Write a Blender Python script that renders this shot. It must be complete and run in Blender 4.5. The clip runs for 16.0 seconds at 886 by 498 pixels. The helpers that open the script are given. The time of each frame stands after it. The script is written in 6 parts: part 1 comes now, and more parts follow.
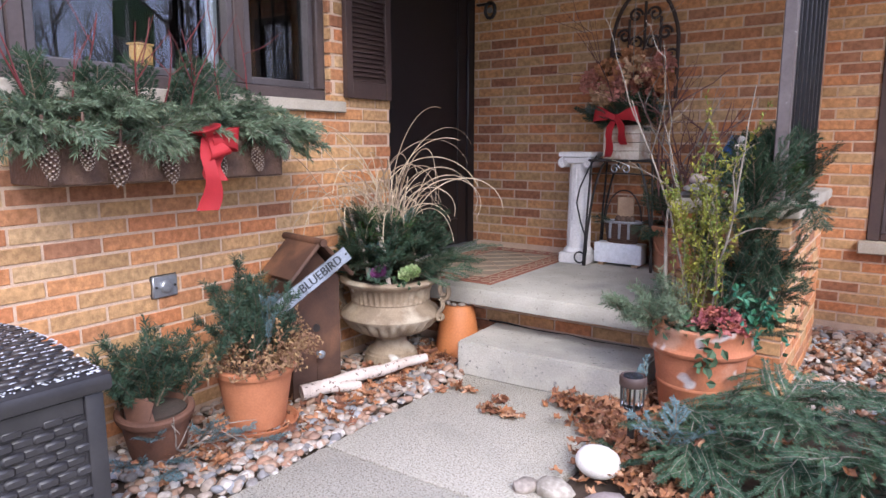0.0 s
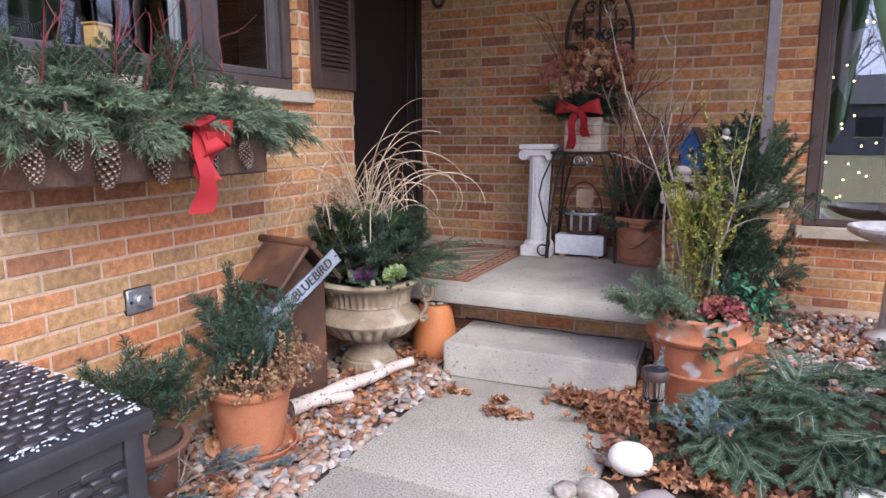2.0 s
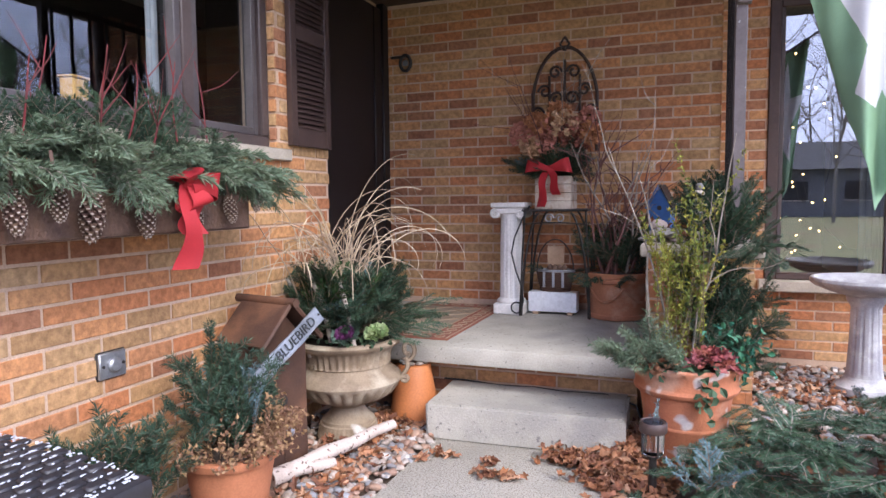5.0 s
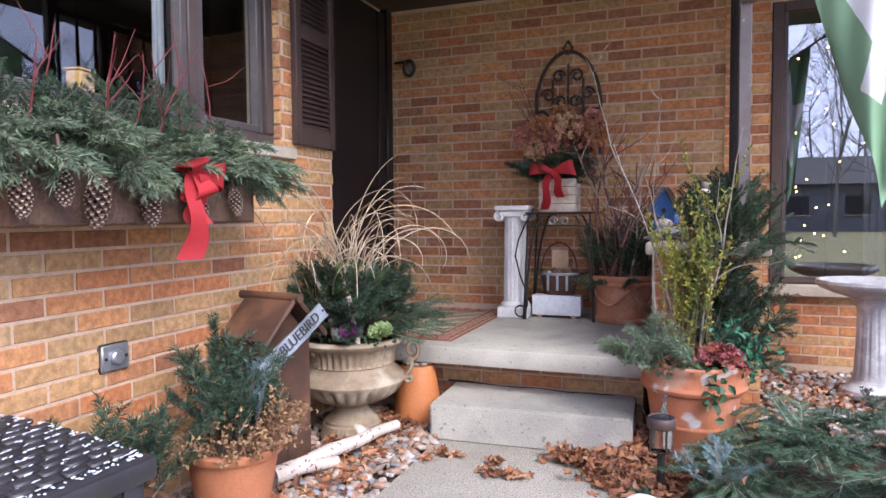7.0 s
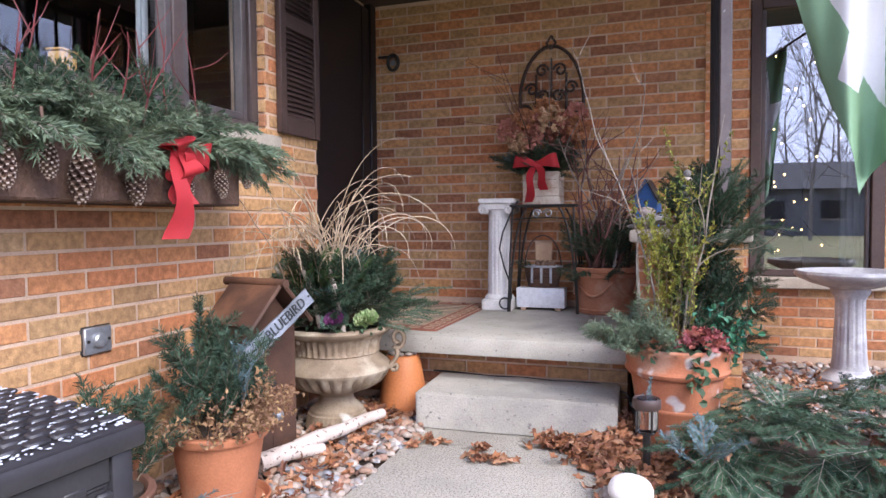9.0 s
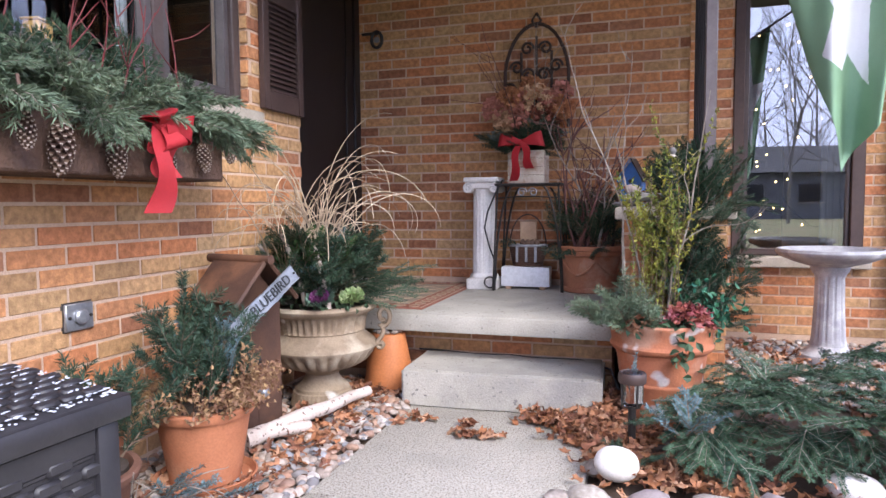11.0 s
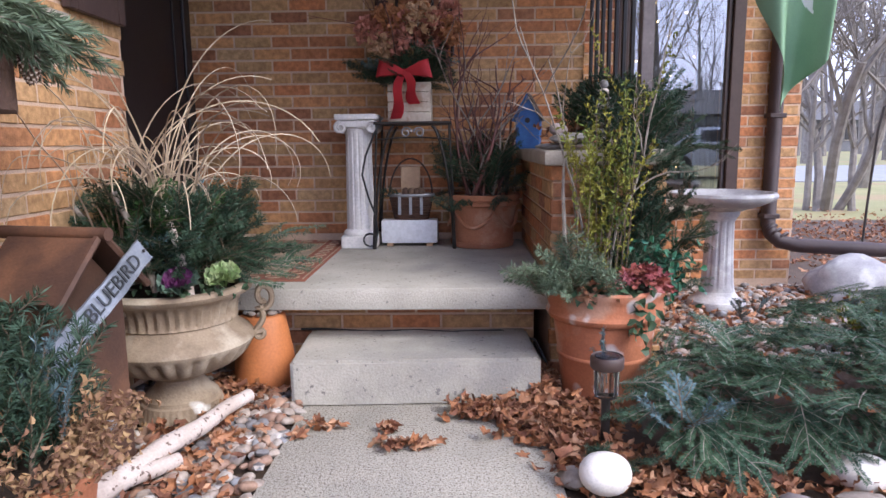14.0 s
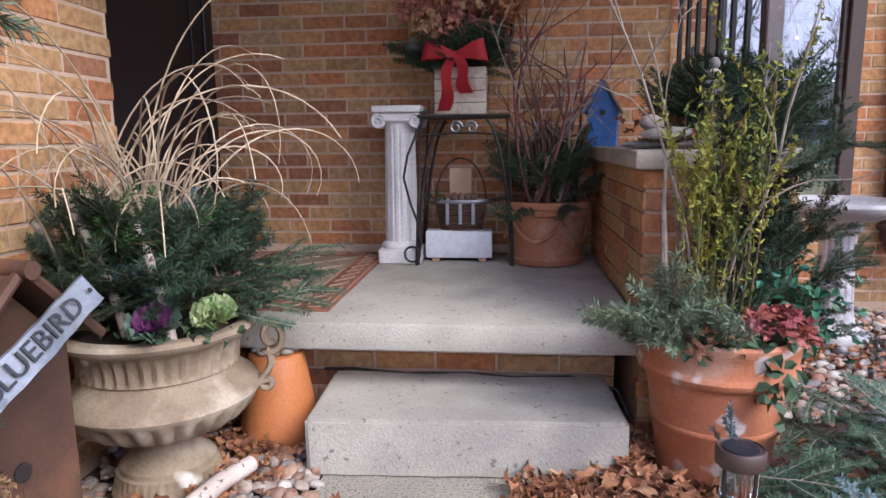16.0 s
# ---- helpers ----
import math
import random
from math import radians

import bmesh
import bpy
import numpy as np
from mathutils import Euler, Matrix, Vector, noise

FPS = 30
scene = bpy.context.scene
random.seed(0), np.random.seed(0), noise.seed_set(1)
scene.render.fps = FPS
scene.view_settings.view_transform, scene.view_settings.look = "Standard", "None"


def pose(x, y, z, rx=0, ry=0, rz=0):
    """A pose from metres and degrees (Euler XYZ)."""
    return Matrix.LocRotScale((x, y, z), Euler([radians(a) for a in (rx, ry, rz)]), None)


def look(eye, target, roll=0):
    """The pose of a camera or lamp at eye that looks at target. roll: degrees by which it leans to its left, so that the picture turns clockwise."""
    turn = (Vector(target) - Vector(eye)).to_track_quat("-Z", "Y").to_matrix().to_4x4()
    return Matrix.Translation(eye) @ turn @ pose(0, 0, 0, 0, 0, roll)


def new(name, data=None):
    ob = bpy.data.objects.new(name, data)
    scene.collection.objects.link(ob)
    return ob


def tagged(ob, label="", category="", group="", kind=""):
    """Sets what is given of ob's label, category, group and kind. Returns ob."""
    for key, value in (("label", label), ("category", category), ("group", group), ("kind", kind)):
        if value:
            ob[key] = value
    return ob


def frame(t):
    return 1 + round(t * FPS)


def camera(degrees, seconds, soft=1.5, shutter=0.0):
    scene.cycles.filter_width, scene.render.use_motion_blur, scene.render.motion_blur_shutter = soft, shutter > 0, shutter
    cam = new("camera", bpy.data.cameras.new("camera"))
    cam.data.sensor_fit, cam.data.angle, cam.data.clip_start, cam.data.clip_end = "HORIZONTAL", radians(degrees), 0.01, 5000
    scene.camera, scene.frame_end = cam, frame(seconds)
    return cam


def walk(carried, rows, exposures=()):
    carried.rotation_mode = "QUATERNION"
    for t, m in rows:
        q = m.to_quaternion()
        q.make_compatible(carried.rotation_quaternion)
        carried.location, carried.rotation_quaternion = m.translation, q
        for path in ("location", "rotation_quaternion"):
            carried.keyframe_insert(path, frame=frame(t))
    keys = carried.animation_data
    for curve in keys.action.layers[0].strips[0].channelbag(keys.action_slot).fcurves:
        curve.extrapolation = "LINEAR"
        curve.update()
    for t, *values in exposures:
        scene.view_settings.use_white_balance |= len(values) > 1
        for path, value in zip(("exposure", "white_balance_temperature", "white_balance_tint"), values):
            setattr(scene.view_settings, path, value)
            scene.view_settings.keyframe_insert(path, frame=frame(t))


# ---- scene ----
cam = camera(67.5, 16.0)

PATH = [
    (0, (0.088, 0.038, 1.183), (-1.046, 1.655, 0.864), 0.0),
    (0.5, (-0.062, 0.048, 1.17), (-1.135, 1.702, 0.835), 0.2),
    (1, (-0.179, 0.041, 1.194), (-1.247, 1.694, 0.838), 0.1),
    (1.5, (-0.263, 0.002, 1.182), (-1.19, 1.738, 0.824), -0.0),
    (2, (-0.394, -0.082, 1.189), (-1.234, 1.7, 0.846), -0.2),
    (2.5, (-0.479, -0.099, 1.185), (-1.256, 1.714, 0.857), -0.4),
    (3, (-0.538, -0.111, 1.176), (-1.285, 1.721, 0.881), -0.6),
    (3.5, (-0.554, -0.111, 1.168), (-1.271, 1.738, 0.904), -0.7),
    (4, (-0.552, -0.111, 1.173), (-1.271, 1.742, 0.951), -0.7),
    (4.5, (-0.554, -0.109, 1.159), (-1.259, 1.754, 0.981), -0.7),
    (7, (-0.579, -0.106, 1.059), (-1.285, 1.762, 0.959), -0.5),
    (7.5, (-0.581, -0.106, 1.034), (-1.295, 1.76, 0.949), -0.5),
    (8, (-0.588, -0.112, 1.016), (-1.29, 1.76, 0.954), -0.5),
    (8.5, (-0.593, -0.118, 0.998), (-1.271, 1.763, 0.927), -0.5),
    (9, (-0.597, -0.12, 0.976), (-1.25, 1.769, 0.893), -0.5),
    (11.3, (-0.627, -0.112, 0.946), (-1.203, 1.798, 0.801), -0.4),
    (11.5, (-0.654, -0.089, 0.948), (-1.178, 1.835, 0.792), -0.3),
    (12, (-0.762, 0.013, 0.942), (-1.206, 1.953, 0.744), -0.4),
    (12.5, (-0.852, 0.095, 0.958), (-1.273, 2.039, 0.743), -0.5),
    (13, (-0.938, 0.191, 0.96), (-1.199, 2.159, 0.721), -0.3),
    (13.5, (-1.075, 0.334, 0.972), (-1.199, 2.313, 0.708), -0.5),
    (14, (-1.117, 0.447, 0.961), (-1.167, 2.421, 0.647), -0.6),
    (14.5, (-1.124, 0.612, 0.958), (-1.234, 2.582, 0.629), -0.7),
    (15, (-1.127, 0.764, 0.971), (-1.326, 2.724, 0.627), -0.7),
    (15.5, (-1.134, 0.844, 0.97), (-1.34, 2.804, 0.63), -0.6),
    (16, (-1.16, 1.017, 0.965), (-1.357, 2.98, 0.641), -0.6),
]
walk(cam, [(t, look(eye, target, roll)) for t, eye, target, roll in PATH], ((0, 1.36), (1.5, 1.27), (3.5, 1.31), (4.5, 1.37), (9, 1.47), (11.5, 1.46), (13, 1.31), (15, 1.18), (16, 1.26)))

# ---- light ----
SUN_EL, SUN_AZ = 39.0, 129.5
world = bpy.data.worlds.new("overcast_sky")
scene.world = world
world.use_nodes = True
wn, wl = world.node_tree.nodes, world.node_tree.links
wn.clear()
sky = wn.new("ShaderNodeTexSky")
sky.sky_type, sky.sun_disc = "NISHITA", False
sky.sun_elevation, sky.sun_rotation = radians(SUN_EL), radians(SUN_AZ)
sky.air_density, sky.dust_density, sky.ozone_density = 1.0, 4.0, 1.0
cloud = wn.new("ShaderNodeRGB")
cloud.outputs[0].default_value = (8.0, 8.95, 14.0, 1)
veil = wn.new("ShaderNodeMix")
veil.data_type = "RGBA"
veil.inputs[0].default_value = 0.8
wl.new(sky.outputs[0], veil.inputs[6])
wl.new(cloud.outputs[0], veil.inputs[7])
bg = wn.new("ShaderNodeBackground")
bg.inputs[1].default_value = 0.12
wl.new(veil.outputs[2], bg.inputs[0])
wl.new(bg.outputs[0], wn.new("ShaderNodeOutputWorld").inputs[0])
sun = new("sun", bpy.data.lights.new("sun", "SUN"))
sun.data.energy, sun.data.angle, sun.data.color = 1.5, radians(30), (1.0, 0.975, 0.96)
sun.matrix_world = look((8.5, -7, 9), (0, 0, 0))


# ---- materials ----
def surf(name, c1, c2, scale=6.0, rough=0.8, bump=0.3, fine=90.0, metal=0.0, vary=0.0, c3=None, patch=2.0, island=False, spots=None, depth=0.004, sheen=0.5):
    """Two colours by a coarse noise, a third in patches, a fine grain with relief, and a spread of value from piece to piece."""
    m = bpy.data.materials.new(name)
    m.use_nodes = True
    n, l = m.node_tree.nodes, m.node_tree.links
    p = n["Principled BSDF"]
    p.inputs["Roughness"].default_value, p.inputs["Metallic"].default_value = rough, metal
    p.inputs["Specular IOR Level"].default_value = sheen
    geo = n.new("ShaderNodeNewGeometry")

    def noise_at(s, detail=4.0):
        t = n.new("ShaderNodeTexNoise")
        t.inputs["Scale"].default_value, t.inputs["Detail"].default_value = s, detail
        l.new(geo.outputs["Position"], t.inputs["Vector"])
        return t.outputs["Fac"]

    def ramp(fac, a, b):
        r = n.new("ShaderNodeMapRange")
        r.inputs[1].default_value, r.inputs[2].default_value = a, b
        l.new(fac, r.inputs[0])
        return r.outputs[0]

    def mix(fac, a, b, kind="MIX"):
        x = n.new("ShaderNodeMix")
        x.data_type, x.blend_type = "RGBA", kind
        for value, socket in ((fac, x.inputs[0]), (a, x.inputs[6]), (b, x.inputs[7])):
            if isinstance(value, (int, float)):
                socket.default_value = value
            elif isinstance(value, tuple):
                socket.default_value = (*value, 1)
            else:
                l.new(value, socket)
        return x.outputs[2]

    colour = mix(ramp(noise_at(scale), 0.35, 0.65), c1, c2)
    if c3:
        colour = mix(ramp(noise_at(patch, 6.0), 0.52, 0.66), colour, c3)
    if spots:
        colour = mix(ramp(noise_at(spots[1], 2.0), spots[2], spots[2] + 0.06), colour, spots[0])
    grain = noise_at(fine, 3.0)
    colour = mix(1.0, colour, mix(ramp(grain, 0.25, 0.75), (0.78, 0.78, 0.78), (1.0, 1.0, 1.0)), "MULTIPLY")
    if vary:
        hsv = n.new("ShaderNodeHueSaturation")
        if island:
            r = geo.outputs["Random Per Island"]
        else:
            r = n.new("ShaderNodeObjectInfo").outputs["Random"]
        v = n.new("ShaderNodeMapRange")
        v.inputs[3].default_value, v.inputs[4].default_value = 1 - vary, 1 + vary
        l.new(r, v.inputs[0])
        l.new(v.outputs[0], hsv.inputs["Value"])
        hh = n.new("ShaderNodeMapRange")
        hh.inputs[3].default_value, hh.inputs[4].default_value = 0.5 - vary * 0.05, 0.5 + vary * 0.05
        l.new(r, hh.inputs[0])
        l.new(hh.outputs[0], hsv.inputs["Hue"])
        l.new(colour, hsv.inputs["Color"])
        colour = hsv.outputs[0]
    l.new(colour, p.inputs["Base Color"])
    if bump:
        b = n.new("ShaderNodeBump")
        b.inputs["Strength"].default_value, b.inputs["Distance"].default_value = bump, depth
        l.new(grain, b.inputs["Height"])
        l.new(b.outputs[0], p.inputs["Normal"])
    return m


def stepped(name, colours, island, rough=0.85, fine=140.0, bump=0.5, speck=0.25):
    """A palette from which each piece draws its colour, with a mottled grain."""
    m = surf(name, (1.06, 1.05, 1.04), (0.68, 0.65, 0.63), 38.0, rough, bump, fine)
    n, l = m.node_tree.nodes, m.node_tree.links
    p = n["Principled BSDF"]
    old = p.inputs["Base Color"].links[0].from_socket
    r = n.new("ShaderNodeValToRGB")
    r.color_ramp.interpolation = "CONSTANT"
    while len(r.color_ramp.elements) < len(colours):
        r.color_ramp.elements.new(1.0)
    for i, c in enumerate(colours):
        r.color_ramp.elements[i].position = i / len(colours)
        r.color_ramp.elements[i].color = (*c, 1)
    if island:
        l.new(n.new("ShaderNodeNewGeometry").outputs["Random Per Island"], r.inputs[0])
    else:
        l.new(n.new("ShaderNodeObjectInfo").outputs["Random"], r.inputs[0])
    x = n.new("ShaderNodeMix")
    x.data_type, x.blend_type = "RGBA", "MULTIPLY"
    x.inputs[0].default_value = 1.0
    l.new(r.outputs[0], x.inputs[6])
    l.new(old, x.inputs[7])
    l.new(x.outputs[2], p.inputs["Base Color"])
    return m


def glass(name, tint=(1, 1, 1), rough=0.0, ior=1.5):
    m = bpy.data.materials.new(name)
    m.use_nodes = True
    p = m.node_tree.nodes["Principled BSDF"]
    p.inputs["Base Color"].default_value = (*tint, 1)
    p.inputs["Transmission Weight"].default_value, p.inputs["Roughness"].default_value, p.inputs["IOR"].default_value = 1.0, rough, ior
    return m


def glow(name, colour, power):
    m = bpy.data.materials.new(name)
    m.use_nodes = True
    p = m.node_tree.nodes["Principled BSDF"]
    p.inputs["Emission Color"].default_value, p.inputs["Emission Strength"].default_value = (*colour, 1), power
    return m


BRICKS = [(0.62, 0.27, 0.115), (0.60, 0.35, 0.165), (0.64, 0.30, 0.13), (0.57, 0.33, 0.155), (0.60, 0.235, 0.10), (0.47, 0.275, 0.13), (0.62, 0.37, 0.18), (0.55, 0.25, 0.115), (0.66, 0.34, 0.15), (0.37, 0.155, 0.08), (0.59, 0.38, 0.20), (0.51, 0.21, 0.095), (0.44, 0.20, 0.105), (0.54, 0.33, 0.16)]
M_BRICK = stepped("brick", BRICKS, False)
M_BRICK_J = stepped("brick_joined", BRICKS, True)
M_MORTAR = surf("mortar", (0.66, 0.475, 0.35), (0.57, 0.4, 0.29), 12, 0.95, 0.5, 160)
M_CONC = surf("concrete", (0.5, 0.465, 0.4), (0.41, 0.38, 0.325), 5, 0.9, 0.5, 120, c3=(0.34, 0.32, 0.29), patch=2.2, spots=((0.22, 0.205, 0.19), 48.0, 0.655), depth=0.006)
M_AGG = surf("exposed_aggregate", (0.63, 0.58, 0.49), (0.47, 0.425, 0.35), 95, 0.9, 1.0, 210, c3=(0.48, 0.44, 0.37), patch=3.0, spots=((0.20, 0.165, 0.135), 150.0, 0.565), depth=0.009)
M_TERRA = surf("terracotta", (0.49, 0.185, 0.088), (0.41, 0.145, 0.068), 7, 0.8, 0.25, 120, c3=(0.56, 0.28, 0.16), patch=4)
M_TERRA_OLD = surf("limed_terracotta", (0.52, 0.19, 0.09), (0.44, 0.15, 0.075), 6, 0.85, 0.35, 110, c3=(0.50, 0.27, 0.18), patch=5, spots=((0.66, 0.58, 0.53), 8.0, 0.61))
M_TERRA_PORCH = surf("weathered_terracotta", (0.45, 0.19, 0.10), (0.38, 0.15, 0.08), 7, 0.8, 0.35, 110, c3=(0.5, 0.32, 0.22), patch=6)
M_ORANGE = surf("orange_clay", (0.6, 0.215, 0.075), (0.52, 0.175, 0.06), 5, 0.6, 0.15, 100, spots=((0.75, 0.62, 0.5), 22.0, 0.72))
M_URN = surf("cast_stone", (0.34, 0.258, 0.175), (0.21, 0.15, 0.1), 9, 0.85, 0.4, 120, c3=(0.47, 0.39, 0.29), patch=6, spots=((0.72, 0.68, 0.62), 7.5, 0.69))
M_RUST = surf("rusty_steel", (0.095, 0.043, 0.025), (0.06, 0.028, 0.018), 8, 0.75, 0.25, 120, c3=(0.16, 0.072, 0.038), patch=5)
M_BROWN = surf("brown_paint", (0.075, 0.045, 0.038), (0.058, 0.034, 0.03), 6, 0.55, 0.1, 60)
M_DARK = surf("dark_brown_paint", (0.013, 0.011, 0.013), (0.01, 0.0085, 0.01), 4, 0.45, 0.1, 60)
M_FRAME = surf("window_paint", (0.085, 0.062, 0.06), (0.068, 0.05, 0.048), 6, 0.5, 0.1, 60)
M_GREYFRAME = surf("grey_vinyl", (0.085, 0.073, 0.077), (0.068, 0.058, 0.062), 6, 0.5, 0.1, 60)
M_STEEL = surf("grey_post_paint", (0.17, 0.14, 0.14), (0.13, 0.105, 0.105), 9, 0.5, 0.15, 80, spots=((0.6, 0.6, 0.6), 30.0, 0.7))
M_SILL = surf("limestone", (0.47, 0.41, 0.34), (0.39, 0.34, 0.28), 8, 0.85, 0.4, 120)
M_RESIN = surf("brown_resin", (0.034, 0.031, 0.034), (0.024, 0.022, 0.025), 9, 0.45, 0.15, 90)
M_SNOW = surf("snow_grains", (0.62, 0.64, 0.7), (0.52, 0.54, 0.6), 40, 0.7, 0.5, 200)
M_FIR = surf("fir_needles", (0.088, 0.155, 0.085), (0.042, 0.086, 0.056), 9, 0.5, 0.0, 60, vary=0.35, island=True, sheen=0.2)
M_SPRUCE = surf("blue_spruce", (0.155, 0.235, 0.245), (0.1, 0.17, 0.185), 9, 0.55, 0.0, 60, vary=0.3, island=True, sheen=0.2)
M_CEDAR = surf("cedar", (0.18, 0.23, 0.145), (0.088, 0.128, 0.082), 9, 0.55, 0.0, 60, vary=0.35, island=True, sheen=0.2)
M_DEEPFIR = surf("dark_fir", (0.05, 0.088, 0.048), (0.026, 0.05, 0.031), 9, 0.5, 0.0, 60, vary=0.35, island=True, sheen=0.2)
M_YEW = surf("yew", (0.055, 0.105, 0.03), (0.035, 0.075, 0.025), 9, 0.5, 0.0, 60, vary=0.35, island=True, sheen=0.2)
M_SPRUCEG = surf("green_spruce", (0.058, 0.098, 0.06), (0.03, 0.06, 0.04), 9, 0.5, 0.0, 60, vary=0.35, island=True, sheen=0.2)
M_CLAY = surf("brown_clay", (0.17, 0.075, 0.045), (0.12, 0.055, 0.035), 9, 0.8, 0.3, 100)
M_BARK = surf("twig_bark", (0.20, 0.145, 0.10), (0.13, 0.09, 0.065), 30, 0.9, 0.5, 150)
M_PALETWIG = surf("pale_branch", (0.36, 0.31, 0.26), (0.22, 0.18, 0.15), 22, 0.85, 0.4, 150, spots=((0.12, 0.10, 0.09), 40.0, 0.62))
M_BIRCH = surf("birch_bark", (0.66, 0.56, 0.5), (0.54, 0.44, 0.38), 14, 0.8, 0.4, 120, spots=((0.15, 0.10, 0.08), 55.0, 0.60))
M_REDTWIG = surf("red_dogwood", (0.17, 0.022, 0.026), (0.10, 0.02, 0.022), 20, 0.6, 0.2, 120)
M_MAROON = surf("maroon_twig", (0.17, 0.07, 0.058), (0.095, 0.04, 0.034), 20, 0.8, 0.3, 120)
M_STRAW = surf("dry_grass", (0.56, 0.44, 0.32), (0.38, 0.28, 0.19), 14, 0.75, 0.0, 90, vary=0.25, island=True)
M_DRY = surf("dried_foliage", (0.33, 0.19, 0.1), (0.22, 0.115, 0.06), 20, 0.85, 0.0, 90, vary=0.35, island=True)
M_LEAF = stepped("fallen_leaf", [(0.36, 0.155, 0.075), (0.27, 0.105, 0.055), (0.43, 0.20, 0.10), (0.50, 0.28, 0.165), (0.19, 0.075, 0.042), (0.38, 0.155, 0.065)], True, 0.75, 120, 0.4)
M_HYDR = stepped("dried_hydrangea", [(0.58, 0.26, 0.12), (0.42, 0.14, 0.09), (0.66, 0.42, 0.25), (0.34, 0.12, 0.08), (0.58, 0.24, 0.18)], False, 0.8, 120, 0.3)
M_RED = surf("red_ribbon", (0.44, 0.016, 0.024), (0.34, 0.01, 0.018), 9, 0.7, 0.25, 300)
M_WHITE = surf("white_plaster", (0.80, 0.77, 0.75), (0.72, 0.69, 0.67), 9, 0.75, 0.25, 80)
M_WHITEBOX = surf("white_enamel", (0.80, 0.81, 0.84), (0.77, 0.78, 0.82), 6, 0.4, 0.05, 60)
M_IRON = surf("black_iron", (0.028, 0.022, 0.02), (0.018, 0.014, 0.013), 12, 0.55, 0.2, 100)
M_RUSTIRON = surf("rusted_wire", (0.055, 0.03, 0.022), (0.04, 0.022, 0.017), 12, 0.7, 0.2, 100)
M_RUBBER = surf("black_cable", (0.015, 0.015, 0.015), (0.012, 0.012, 0.012), 9, 0.5, 0.0)
M_TIN = surf("stamped_tin", (0.36, 0.38, 0.41), (0.24, 0.26, 0.29), 14, 0.4, 0.3, 90, metal=0.5, spots=((0.25, 0.26, 0.28), 25.0, 0.66))
M_INK = surf("dark_lettering", (0.035, 0.038, 0.042), (0.025, 0.027, 0.03), 14, 0.6)
M_BLUE = surf("blue_paint", (0.045, 0.16, 0.42), (0.035, 0.12, 0.34), 14, 0.6, 0.2, 90)
PEBBLES = [(0.40, 0.33, 0.28), (0.30, 0.28, 0.27), (0.52, 0.46, 0.41), (0.37, 0.235, 0.175), (0.24, 0.23, 0.235), (0.60, 0.555, 0.515), (0.42, 0.27, 0.19), (0.32, 0.325, 0.345), (0.38, 0.215, 0.145), (0.47, 0.39, 0.33)]
M_STONE = stepped("river_stone", PEBBLES, True, 0.75, 90, 0.3)
M_STONE_EACH = stepped("single_river_stone", PEBBLES, False, 0.75, 90, 0.3)
M_STONE1 = stepped("loose_stone", [(0.40, 0.345, 0.30), (0.28, 0.27, 0.26), (0.47, 0.42, 0.36), (0.36, 0.305, 0.26), (0.23, 0.225, 0.225)], False, 0.75, 90, 0.3)
M_EGG = surf("white_stone", (0.80, 0.75, 0.70), (0.76, 0.71, 0.66), 6, 0.7, 0.2, 140)
M_PINK = surf("pinkish_stone", (0.36, 0.29, 0.275), (0.29, 0.24, 0.23), 6, 0.8, 0.3, 120)
M_BATH = surf("weathered_concrete", (0.42, 0.41, 0.42), (0.31, 0.30, 0.32), 12, 0.85, 0.5, 120, c3=(0.55, 0.54, 0.54), patch=9)
M_SOIL = surf("soil", (0.06, 0.04, 0.03), (0.04, 0.03, 0.02), 20, 0.95, 0.8, 90)
M_RUGRED = surf("rug_border", (0.30, 0.11, 0.07), (0.24, 0.085, 0.055), 20, 0.95, 0.5, 250)
M_RUGTAN = surf("rug_field", (0.32, 0.25, 0.18), (0.27, 0.21, 0.15), 16, 0.95, 0.5, 250)
M_RUGLINE = surf("rug_pattern", (0.46, 0.34, 0.24), (0.38, 0.26, 0.18), 16, 0.95, 0.4, 250)
M_FLAG = surf("green_flag", (0.24, 0.4, 0.25), (0.21, 0.36, 0.22), 5, 0.8, 0.2, 400)
M_FLAGW = surf("white_flag", (0.80, 0.80, 0.82), (0.78, 0.78, 0.80), 5, 0.8, 0.2, 400)
M_KALE = surf("purple_kale", (0.27, 0.07, 0.22), (0.17, 0.045, 0.14), 30, 0.55, 0.1, 90, vary=0.3, island=True)
M_KALEG = surf("grey_green_kale", (0.12, 0.20, 0.14), (0.10, 0.16, 0.12), 30, 0.55, 0.1, 90, vary=0.3, island=True)
M_LIME = surf("lime_leaf", (0.42, 0.50, 0.25), (0.24, 0.36, 0.13), 30, 0.55, 0.1, 90, vary=0.3, island=True)
M_YELLOW = surf("yellow_twig_leaf", (0.32, 0.285, 0.05), (0.11, 0.15, 0.035), 12, 0.6, 0.0, 90, vary=0.4, island=True, sheen=0.2)
M_HEUCH = surf("red_leaf", (0.42, 0.115, 0.10), (0.28, 0.07, 0.065), 30, 0.55, 0.1, 90, vary=0.4, island=True)
M_TEAL = surf("teal_leaf", (0.03, 0.13, 0.085), (0.05, 0.16, 0.08), 20, 0.4, 0.1, 90, vary=0.4, island=True, sheen=0.2)
M_IVY = surf("ivy", (0.09, 0.15, 0.08), (0.06, 0.11, 0.06), 20, 0.5, 0.1, 90, vary=0.4, island=True, sheen=0.2)
M_CONE = surf("pine_cone", (0.15, 0.085, 0.06), (0.09, 0.05, 0.038), 60, 0.8, 0.3, 200, vary=0.3, island=True)
